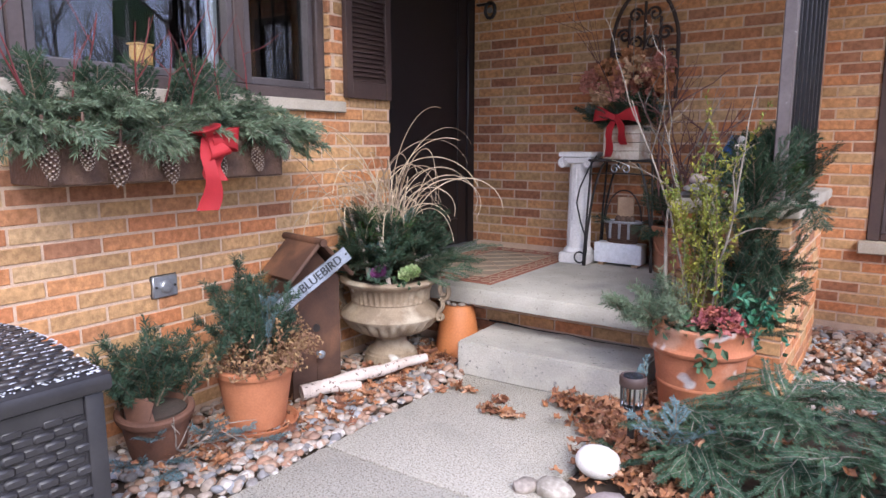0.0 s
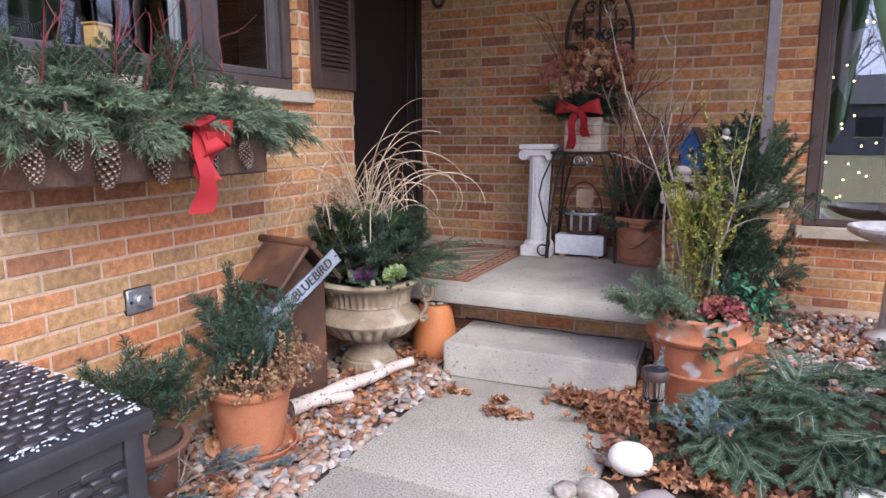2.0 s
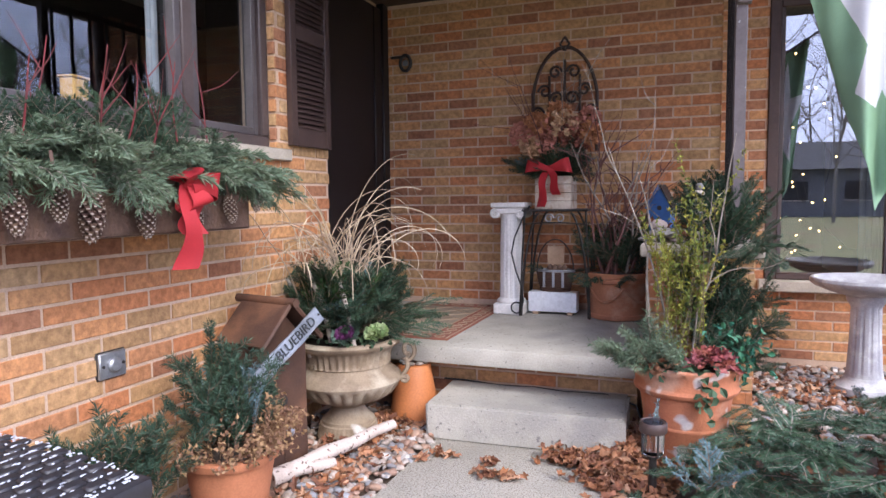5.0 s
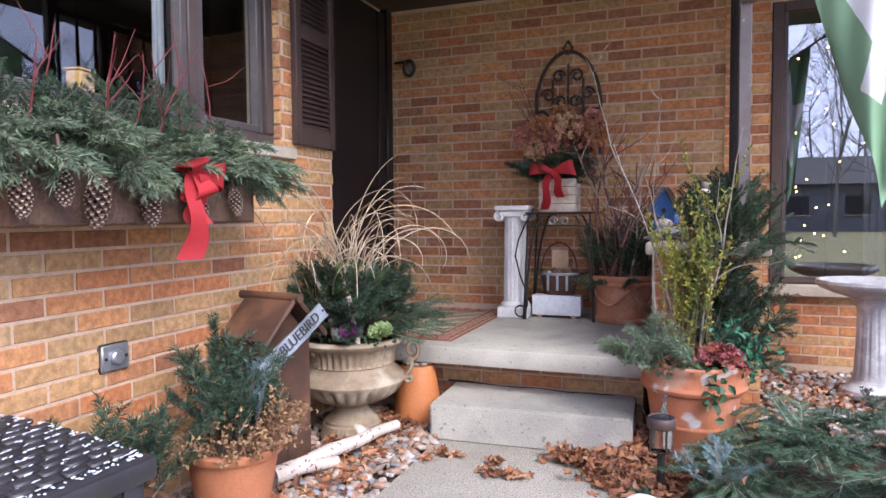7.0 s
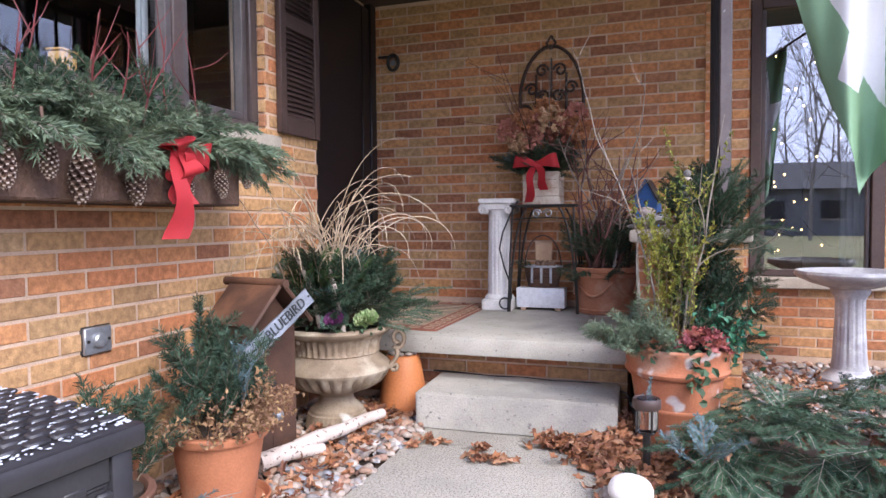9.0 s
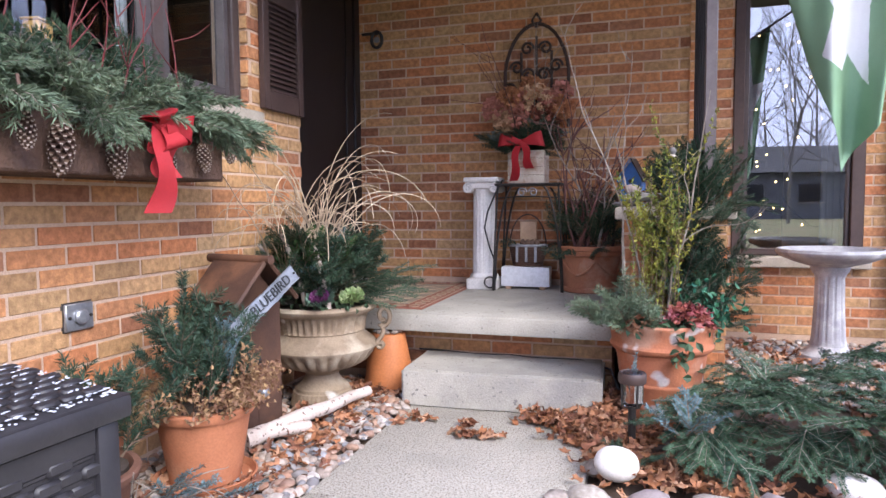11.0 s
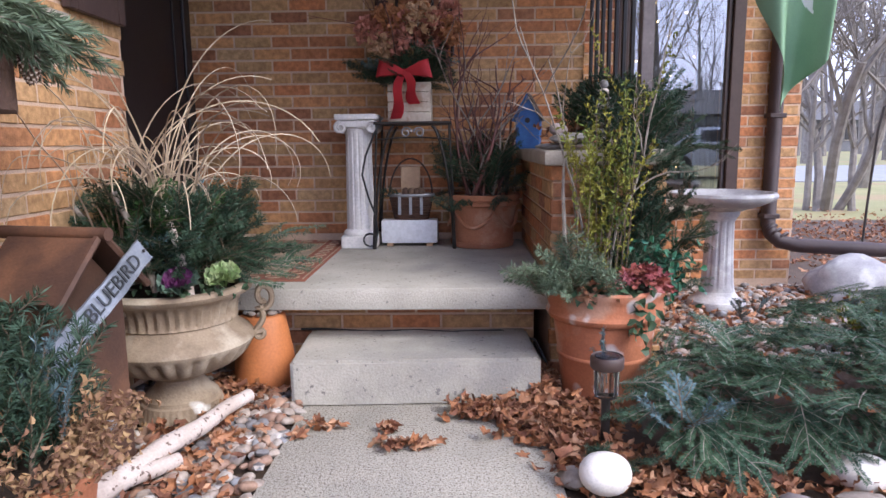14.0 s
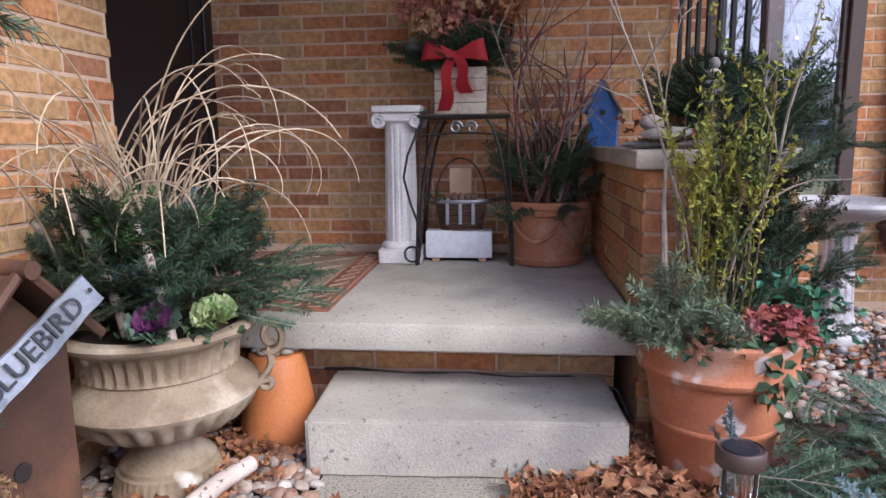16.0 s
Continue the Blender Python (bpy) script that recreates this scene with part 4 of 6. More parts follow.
# ---- rusty birdhouse and its tin sign ----
def birdhouse():
    t = thing("birdhouse", (-2.19, 2.16, 0.0), "tall rusty steel birdhouse leaning by the brick wall", "birdhouse", turn=-12)
    w, d, h = 0.13, 0.085, 0.58
    g = Geo()
    v = [(x, y, z) for x in (-d, d) for y, z in ((-w, 0), (w, 0), (w, h - 0.02), (0, h + 0.12), (-w, h - 0.02))]
    g.add(v, [(4, 3, 2, 1, 0), (5, 6, 7, 8, 9), (0, 1, 6, 5), (1, 2, 7, 6), (2, 3, 8, 7), (3, 4, 9, 8), (4, 0, 5, 9)])
    part("body", g, M_RUST, t, smooth=False)
    for sg in (-1, 1):
        part("roof_panel", box(0.27, 0.215, 0.008, 0.002), M_RUST, t, "", pose(0.0, sg * 0.077, h + 0.079, sg * -46, 0, 0))
        part("gable_batten", tube([(0.145, 0, h + 0.16), (0.145, sg * 0.165, h - 0.008)], 0.011, 6), M_RUST, t)
    part("ridge_pole", tube([(-0.17, 0, h + 0.158), (0.17, 0, h + 0.158)], 0.018, 10), M_RUST, t)
    # no hole is cut: a black disc stands for the shade inside it
    part("entrance", lathe([(0.019, 0), (0.019, 0.004), (0.001, 0.0045)], 18), M_IRON, t, "round black disc standing for the shade inside the entrance hole", pose(d, 0.0, 0.33, 0, 90, 0))
    part("knob", Geo().put(lathe([(0.008, 0), (0.008, 0.02), (0.018, 0.028), (0.02, 0.04), (0.012, 0.048), (0.001, 0.05)], 16)), M_TIN, t, "clear glass knob", pose(d, 0.0, 0.21, 0, 90, 0))
    part("seam", span(d, d + 0.003, -0.004, 0.004, 0.05, 0.30, 0.001), M_RUST, t)


def tin_sign():
    a, b = Vector((-1.985, 2.235, 0.685)), Vector((-2.02, 1.80, 0.475))
    x = (a - b).normalized()
    t = new("tin_sign")
    n = Vector((0.86, -0.45, 0.22))
    n = (n - x * n.dot(x)).normalized()
    y = n.cross(x)
    t.matrix_basis = Matrix.Translation((a + b) / 2) @ Matrix((x, y, n)).transposed().to_4x4()
    tagged(t, "worn tin plate sign with dark stamped letters, propped on the birdhouse", "sign")
    ln, w = (a - b).length / 2, 0.032
    v, f = [], []
    for i in range(25):
        u = -ln + 2 * ln * i / 24
        for j, s in enumerate((-1, -0.86, 0, 0.86, 1)):
            v.append((u, s * w * (1 + 0.03 * math.sin(i * 1.7)), 0.004 * math.sin(i * 0.5) + (0.004 if abs(s) == 1 else 0)))
    v += [(p, q, r - 0.003) for p, q, r in v]
    f = [(i * 5 + j, (i + 1) * 5 + j, (i + 1) * 5 + j + 1, i * 5 + j + 1) for i in range(24) for j in range(4)]
    f += [tuple(k + 125 for k in q[::-1]) for q in f]
    part("plate", Geo().add(v, f), M_TIN, t)
    font = bpy.data.curves.new("letters", "FONT")
    font.body, font.size, font.align_x, font.align_y, font.extrude = "BLUEBIRD", 0.055, "CENTER", "CENTER", 0.0015
    tmp = bpy.data.objects.new("letters", font)
    me = bpy.data.meshes.new_from_object(tmp)
    me.materials.clear()
    me.materials.append(M_INK)
    ob = part("lettering", me, None, t, "dark letters", Matrix.Translation((0.062, 0, 0.0075)) @ Matrix.Diagonal((1.06, 0.98, 1, 1)))
    part("rivet", lathe([(0.005, 0), (0.004, 0.003), (0.001, 0.004)], 10), M_IRON, t, "", pose(ln - 0.015, 0, 0.004))


birdhouse()
tin_sign()


# ---- urn ----
def urn():
    rng = np.random.default_rng(21)
    t = thing("urn_planter", (-2.12, 2.70, 0.0), "tan cast-stone urn with evergreens, dry grass and ornamental kale", "urn")

    def flute(a, z):
        if 0.19 < z < 0.275:
            return 1 - 0.14 * (1 - abs(math.sin(a * 13))) * math.sin((z - 0.19) / 0.085 * math.pi)
        if 0.365 < z < 0.44:
            return 1 + 0.03 * math.cos(a * 40)
        if 0.01 < z < 0.06:
            return 1 + 0.015 * math.cos(a * 40)
        return 1
    prof = [(0.145, 0.0), (0.15, 0.004), (0.152, 0.012), (0.147, 0.02), (0.14, 0.055), (0.138, 0.07), (0.13, 0.075), (0.128, 0.088), (0.10, 0.112), (0.082, 0.135), (0.078, 0.152), (0.088, 0.164), (0.096, 0.17), (0.096, 0.176),
            (0.145, 0.184), (0.187, 0.20), (0.222, 0.222), (0.243, 0.245), (0.255, 0.268), (0.262, 0.278), (0.266, 0.288), (0.262, 0.30), (0.25, 0.315), (0.228, 0.33), (0.21, 0.345), (0.203, 0.36), (0.21, 0.364),
            (0.205, 0.372), (0.205, 0.39), (0.208, 0.41), (0.215, 0.43), (0.225, 0.443), (0.245, 0.452), (0.262, 0.462), (0.268, 0.474), (0.262, 0.486), (0.245, 0.49), (0.225, 0.485), (0.20, 0.45), (0.19, 0.40)]
    part("bowl", lathe(prof, 176, flute), M_URN, t)
    part("soil", soil_disc(0.21, 0.462), M_SOIL, t)
    for a in (15, 195):
        pts, rad = [], []
        for u in np.linspace(0, 1, 26):
            an = -2.2 + u * 7.4
            k = 0.052 * (1 - 0.62 * u)
            pts.append((0.30 + k * math.cos(an) * 0.7, 0, 0.425 + k * math.sin(an)))
            rad.append(0.0115)
        for u in np.linspace(0.05, 1, 16):
            pts.insert(0, (0.285 + 0.02 * math.sin(u * 3.4) - 0.02 * u, 0, 0.39 - 0.10 * u))
            rad.insert(0, 0.0115)
        for u in np.linspace(0.1, 1, 10):
            an = -1.2 + u * 4.6
            pts.insert(0, (0.285 - 0.006 + 0.02 * math.cos(an) * (1 - u * 0.5), 0, 0.283 - 0.018 * math.sin(an) * (1 - u * 0.5)))
            rad.insert(0, 0.0105)
        part("handle", tube(pts, rad, 8, 1.5), M_URN, t, "scrolled side handle", pose(0, 0, 0, 0, 0, a))
    p = []
    for k in range(104):
        a = 2.39996 * k + rng.normal(0, 0.3)
        lift = rng.uniform(0.12, 1.5)
        r = rng.uniform(0.02, 0.12)
        p.append(((r * math.cos(a), r * math.sin(a), 0.49 + rng.uniform(0, 0.10) + 0.05 * lift), (math.cos(a), math.sin(a), lift)))
    dress(t, [FIRD[0], GREEN[0], FIRD[1], GREEN[1], FIRD[2], YEW[1], FIRD[0]], p, "dark_bough", rng, (0.66, 0.95))
    dress(t, FIR, [((0.1, 0.05, 0.5), (1, 0.5, 0.35)), ((0.1, 0.0, 0.48), (1, 0.25, 0.15)), ((0.08, 0.1, 0.52), (1, 0.75, 0.4)), ((-0.1, -0.05, 0.5), (-0.8, -0.8, 0.4)), ((-0.1, -0.08, 0.48), (-0.4, -1, 0.3))], "fir_bough", rng, (0.75, 0.95))
    dress(t, YEW, [((rng.normal(-0.03, 0.08), rng.normal(-0.03, 0.08), 0.62), (rng.normal(0, 0.5), rng.normal(0, 0.5), 1)) for _ in range(18)], "yew_sprig", rng, (0.9, 1.2))
    dress(t, SPR, [((0.09, -0.02, 0.6), (0.2, 0.1, 1)), ((0.05, -0.08, 0.52), (0.3, -0.3, 0.8)), ((0.12, 0.03, 0.66), (0.1, 0, 1)), ((0.02, -0.11, 0.50), (0.1, -0.6, 0.8))], "grey_sprig", rng, (1.0, 1.3))
    g = Geo()
    for k in range(70):
        a = 2.4 * k
        ln = rng.uniform(0.5, 1.08)
        phi, turn, power = rng.uniform(0.02, 0.30), rng.uniform(1.6, 3.5), rng.uniform(1.2, 2.4)
        tuft = (-0.13, -0.08) if k % 4 == 0 else (0.0, 0.02)
        q = np.array((tuft[0] + rng.normal(0, 0.035), tuft[1] + rng.normal(0, 0.035), 0.62))
        drift = rng.normal(0, 0.6)
        pts = [q]
        for u in np.linspace(0.06, 1, 21):
            ang, aa = phi + turn * u ** power, a + drift * u
            q = q + np.array((math.cos(aa) * math.sin(ang), math.sin(aa) * math.sin(ang), math.cos(ang))) * ln / 21
            pts.append(q)
        if min(c[0] for c in pts) < -0.285:
            pts = [np.array((max(c[0], -0.285 + 0.0002 * n), c[1], c[2])) for n, c in enumerate(pts)]
        g.add(*tube(pts, np.linspace(0.0044, 0.0018, 22), 4, 0.5))
    part("dry_grass", g, M_STRAW, t, "arching straw-coloured grass", kind="stuff")
    for place, lean, ln, r, m in (((0.13, -0.17, 0.48), (-0.16, -0.03, 1), 0.30, 0.0135, M_BIRCH), ((0.03, -0.20, 0.50), (-0.22, 0.0, 1), 0.34, 0.012, M_PALETWIG), ((-0.16, -0.02, 0.5), (-0.5, -0.1, 1), 0.3, 0.011, M_PALETWIG)):
        part("stick", tube(curve(place, lean, ln, (-0.1, 0, 0), rng, 7, 0.03), np.linspace(r, r * 0.85, 7), 9), m, t, "cut stick")
    for at, m1, m2, s in (((0.11, -0.20, 0.515), M_KALE, M_KALEG, 1.0), ((0.215, -0.10, 0.515), M_LIME, M_LIME, 0.9)):
        g = Geo()
        for ring, (n, tilt, ln) in enumerate(((9, 0.35, 0.07), (9, 0.7, 0.058), (8, 1.2, 0.045), (7, 2.2, 0.032), (5, 4.0, 0.022))):
            for k in range(n):
                a = 6.283 * (k + 0.5 * ring) / n + rng.normal(0, 0.12)
                dirn = Vector((math.cos(a), math.sin(a), tilt)).normalized()
                v, q = [], []
                for i in range(4):
                    for j in range(7):
                        b = (j - 3) / 3 * 0.75
                        r = ln * (0.15 + 0.3 * i) * s
                        ruff = 0.26 * ln * s * i / 3 * math.sin(j * 2.6 + k)
                        v.append((r * math.cos(b), r * math.sin(b) * 0.95, ruff + 0.25 * r * i / 3))
                q = [(i * 7 + j, i * 7 + j + 1, i * 7 + j + 8, i * 7 + j + 7) for i in range(3) for j in range(6)]
                g.add(v, q, aim((0, 0, 0.004 * ring), dirn), 1 if ring == 0 else 0)
        part("kale", mesh_of("kale", g, [m1, m2]), None, t, "purple ornamental kale" if m1 is M_KALE else "lime green ruffled plant", Matrix.Translation(at) @ Matrix.Rotation(0.5, 4, "X"), kind="stuff")
    g = Geo()
    q = rng.normal((0.12, -0.14, 0.49), (0.09, 0.05, 0.015), (50, 3))
    blades(g, q, rng.normal(0, 1, q.shape) + np.array((0.3, -0.5, 0.3)), 0.03, 0.024, rng)
    part("trailing_leaves", g, M_IVY, t, kind="stuff")


urn()


def clay_pot_upturned():
    t = thing("clay_pot", (-1.915, 3.04, 0.0), "smooth orange clay pot standing upside down with pebbles on it", "pot")
    part("body", lathe([(0.118, 0), (0.125, 0.01), (0.124, 0.05), (0.115, 0.13), (0.10, 0.22), (0.088, 0.285), (0.082, 0.29), (0.001, 0.29)], 40), M_ORANGE, t)
    for k in range(9):
        a = k * 0.7
        solid("pebble", pebble(k + 60, 0.022, 0.017, 0.011), M_STONE1, "small smooth pebble lying on the orange pot", "stone", pose(-1.915 + 0.06 * math.cos(a), 3.04 + 0.06 * math.sin(a), 0.30, 0, 0, 50 * k), "pebbles on the pot")


clay_pot_upturned()


def birch_log():
    rng = np.random.default_rng(31)
    t = thing("birch_log", (-2.10, 2.03, 0.05), "pale birch branch lying on the river stones", "log")
    pts = np.array([(0, 0, 0), (0.062, 0.13, 0.012), (0.095, 0.27, 0.022), (0.155, 0.40, 0.026), (0.19, 0.53, 0.036), (0.235, 0.64, 0.038)])
    part("trunk", tube(pts, (0.037, 0.034, 0.032, 0.028, 0.025, 0.023), 14), M_BIRCH, t)
    part("stub", tube([(0.055, 0.10, 0.008), (0.10, 0.16, 0.002), (0.15, 0.235, -0.004)], (0.028, 0.026, 0.022), 12), M_BIRCH, t)
    part("cut_end", lathe([(0.021, 0), (0.019, 0.003), (0.001, 0.003)], 14), M_FENCE, t, "", aim(pts[-1], pts[-1] - pts[-2]) @ pose(0, 0, 0, 0, 90, 0))


birch_log()


# ---- porch things ----
def rug():
    x0, x1, y0, y1 = -2.46, -1.76, 3.13, 4.30
    t = thing("door_rug", ((x0 + x1) / 2, (y0 + y1) / 2, 0.40), "worn tan rug with a rust-red patterned border on the porch", "rug")
    hx, hy = (x1 - x0) / 2, (y1 - y0) / 2
    part("field", span(-hx + 0.13, hx - 0.13, -hy + 0.13, hy - 0.13, 0, 0.007, 0.002), M_RUGTAN, t)
    for a in ((-hx, hx, -hy, -hy + 0.129), (-hx, hx, hy - 0.129, hy), (-hx, -hx + 0.129, -hy + 0.129, hy - 0.129), (hx - 0.129, hx, -hy + 0.129, hy - 0.129)):
        part("border", span(*a, 0, 0.008, 0.002), M_RUGRED, t)
    g = Geo()
    k = -1.4
    while k < 1.4:
        for sg in (-1, 1):
            pts = [(u, k + sg * u * 1.0, 0.0085) for u in np.linspace(-hx + 0.14, hx - 0.14, 24) if abs(k + sg * u) < hy - 0.14]
            if len(pts) > 1:
                g.put(tube(pts, 0.0045, 4, 0.3))
        k += 0.2
    part("lattice", g, M_RUGLINE, t)
    g = Geo()
    ring = [(math.cos(u), math.sin(u)) for u in np.linspace(0, 6.283, 14)]
    for sg in (-1, 1):
        for y in np.arange(-hy + 0.06, hy, 0.095):
            g.put(tube([(sg * (hx - 0.065) + 0.028 * c, y + 0.034 * s, 0.009) for c, s in ring], 0.0042, 4, 0.3))
        for x in np.arange(-hx + 0.17, hx - 0.12, 0.095):
            g.put(tube([(x + 0.034 * c, sg * (hy - 0.065) + 0.028 * s, 0.009) for c, s in ring], 0.0042, 4, 0.3))
        g.put(tube([(sg * (hx - 0.012), -hy + 0.01, 0.009), (sg * (hx - 0.012), hy - 0.01, 0.009)], 0.004, 4, 0.3))
        g.put(tube([(sg * (hx - 0.12), -hy + 0.12, 0.009), (sg * (hx - 0.12), hy - 0.12, 0.009)], 0.004, 4, 0.3))
    part("scrollwork", g, M_RUGLINE, t)


def column():
    t = thing("pedestal_column", (-1.662, 4.09, 0.40), "white plaster fluted pedestal column with a scroll capital", "pedestal")

    def flute(a, z):
        return 1 - 0.055 * max(0, math.sin(a * 16)) if 0.10 < z < 0.62 else 1
    part("base", Geo().put(span(-0.098, 0.098, -0.098, 0.098, 0, 0.07, 0.006)).put(lathe([(0.095, 0.07), (0.097, 0.078), (0.092, 0.09), (0.082, 0.098), (0.078, 0.104)], 32)), M_WHITE, t)
    part("shaft", lathe([(0.079, 0.10), (0.077, 0.11), (0.076, 0.2), (0.073, 0.4), (0.07, 0.6), (0.071, 0.615), (0.074, 0.63), (0.074, 0.645)], 128, flute), M_WHITE, t)
    g = Geo().put(span(-0.112, 0.112, -0.105, 0.105, 0.69, 0.72, 0.006, 2)).put(span(-0.095, 0.095, -0.09, 0.09, 0.645, 0.69, 0.01))
    part("capital", g, M_WHITE, t)
    for sg in (-1, 1):
        pts = [(sg * (0.083 + 0.032 * (1 - u * 0.75) * math.cos(1.57 - u * 9)), 0, 0.65 + 0.032 * (1 - u * 0.75) * math.sin(1.57 - u * 9)) for u in np.linspace(0, 1, 22)]
        for y in (-0.095, 0.085):
            part("volute", tube([(p[0], y, p[2]) for p in pts], 0.008, 6), M_WHITE, t)
        part("scroll", tube([(sg * 0.083, -0.09, 0.65), (sg * 0.083, 0.09, 0.65)], 0.03, 14), M_WHITE, t)
    pts = [(-1.52, 4.0, 1.10), (-1.56, 3.975, 1.02), (-1.61, 3.965, 0.90), (-1.63, 3.965, 0.80), (-1.60, 3.968, 0.68), (-1.57, 3.97, 0.60), (-1.555, 3.97, 0.5), (-1.57, 3.96, 0.43)]
    pts += [(-1.595 + 0.035 * math.cos(u), 3.955, 0.455 + 0.035 * math.sin(u)) for u in np.linspace(-0.9, 5.8, 14)]
    solid("power_cord", tube(pts, 0.0055, 6), M_RUBBER, "black power cord looped against the white pedestal", "cord")


def iron_table():
    t = thing("iron_table", (-1.36, 4.12, 0.40), "black wrought-iron side table with curled legs", "table")
    hx, hy, h = 0.20, 0.14, 0.67
    part("top_frame", Geo().put(tube([(-hx, -hy, h), (hx, -hy, h), (hx, hy, h), (-hx, hy, h), (-hx, -hy, h)], 0.009, 6)), M_IRON, t)
    part("tabletop", span(-hx, hx, -hy, hy, h - 0.006, h + 0.006, 0.003), M_IRON, t)
    for sx in (-1, 1):
        for y in (-hy + 0.008, hy - 0.008):
            pts = [(sx * (hx - 0.10 + 0.10 * math.sin(u * 1.57) + 0.012 * u * u), y, h - 0.015 - (h - 0.015) * (u ** 1.6)) for u in np.linspace(0, 1, 14)]
            part("leg", tube(pts, 0.0075, 6), M_IRON, t)
            pts = [(sx * (hx - 0.01), y + 0.004, h), (sx * (hx + 0.005), y, h - 0.3), (sx * (hx + 0.02), y - 0.01, 0.0)]
            part("leg", tube(pts, 0.0065, 6), M_IRON, t)
    for sx in (-1, 1):
        pts = [(sx * (0.035 + 0.03 * (1 - u * 0.7) * math.cos(3.1 - u * 8)), -hy - 0.002, h - 0.05 + 0.03 * (1 - u * 0.7) * math.sin(3.1 - u * 8)) for u in np.linspace(0, 1, 20)]
        part("scroll", tube(pts, 0.0045, 6), M_GALV, t)
    part("apron", tube([(-hx, -hy, h - 0.085), (-0.05, -hy, h - 0.075), (0.05, -hy, h - 0.075), (hx, -hy, h - 0.085)], 0.005, 6), M_IRON, t)


def white_box():
    t = thing("white_box", (-1.393, 4.13, 0.40), "long white metal box on wooden feet under the iron table", "box")
    part("case", span(-0.155, 0.155, -0.055, 0.055, 0.018, 0.145, 0.005, 2), M_WHITEBOX, t)
    for x in (-0.11, 0.11):
        part("foot", span(x - 0.018, x + 0.018, -0.05, 0.05, 0, 0.018, 0.002), M_FENCE, t)


def basket():
    rng = np.random.default_rng(8)
    t = thing("basket", (-1.385, 4.14, 0.546), "brown woven basket with a metal rim and a hooped handle", "basket")
    g = Geo()
    for k in range(9):
        r = 0.085 + 0.022 * k / 8
        g.put(tube([(r * 1.1 * math.cos(u), r * 0.5 * math.sin(u) * (1 + 0.02 * math.sin(12 * u + k * 3.14)), 0.006 + k * 0.014) for u in np.linspace(0, 6.283, 37)], 0.0072, 5))
    part("weave", g, M_RUST, t)
    part("rim", tube([(0.125 * math.cos(u), 0.062 * math.sin(u), 0.135) for u in np.linspace(0, 6.283, 33)], 0.009, 6), M_GALV, t)
    for x in (-0.06, 0.0, 0.06):
        part("strap", span(x - 0.008, x + 0.008, -0.066, -0.06, 0.03, 0.13, 0.001), M_GALV, t)
    part("handle", tube([(0.118 * math.cos(u), 0, 0.135 + 0.20 * math.sin(u)) for u in np.linspace(0, 3.1416, 20)], 0.005, 6), M_RUSTIRON, t)
    dress(t, FIRD, [((0.09, 0, 0.12), (1, -0.3, 0.2)), ((0.1, -0.02, 0.10), (1, -0.5, -0.3)), ((-0.06, 0, 0.12), (-0.6, -0.6, 0.3))], "dark_sprig", rng, (0.4, 0.6))
    for k in range(4):
        part("pine_cone", pebble(k + 5, 0.02, 0.02, 0.026), M_CONE, t, "", pose(-0.03 + 0.03 * k, -0.01, 0.15))
    part("slate", span(-0.06, 0.05, 0.045, 0.055, 0.1, 0.29, 0.003), M_FENCE, t, "upright wooden board")


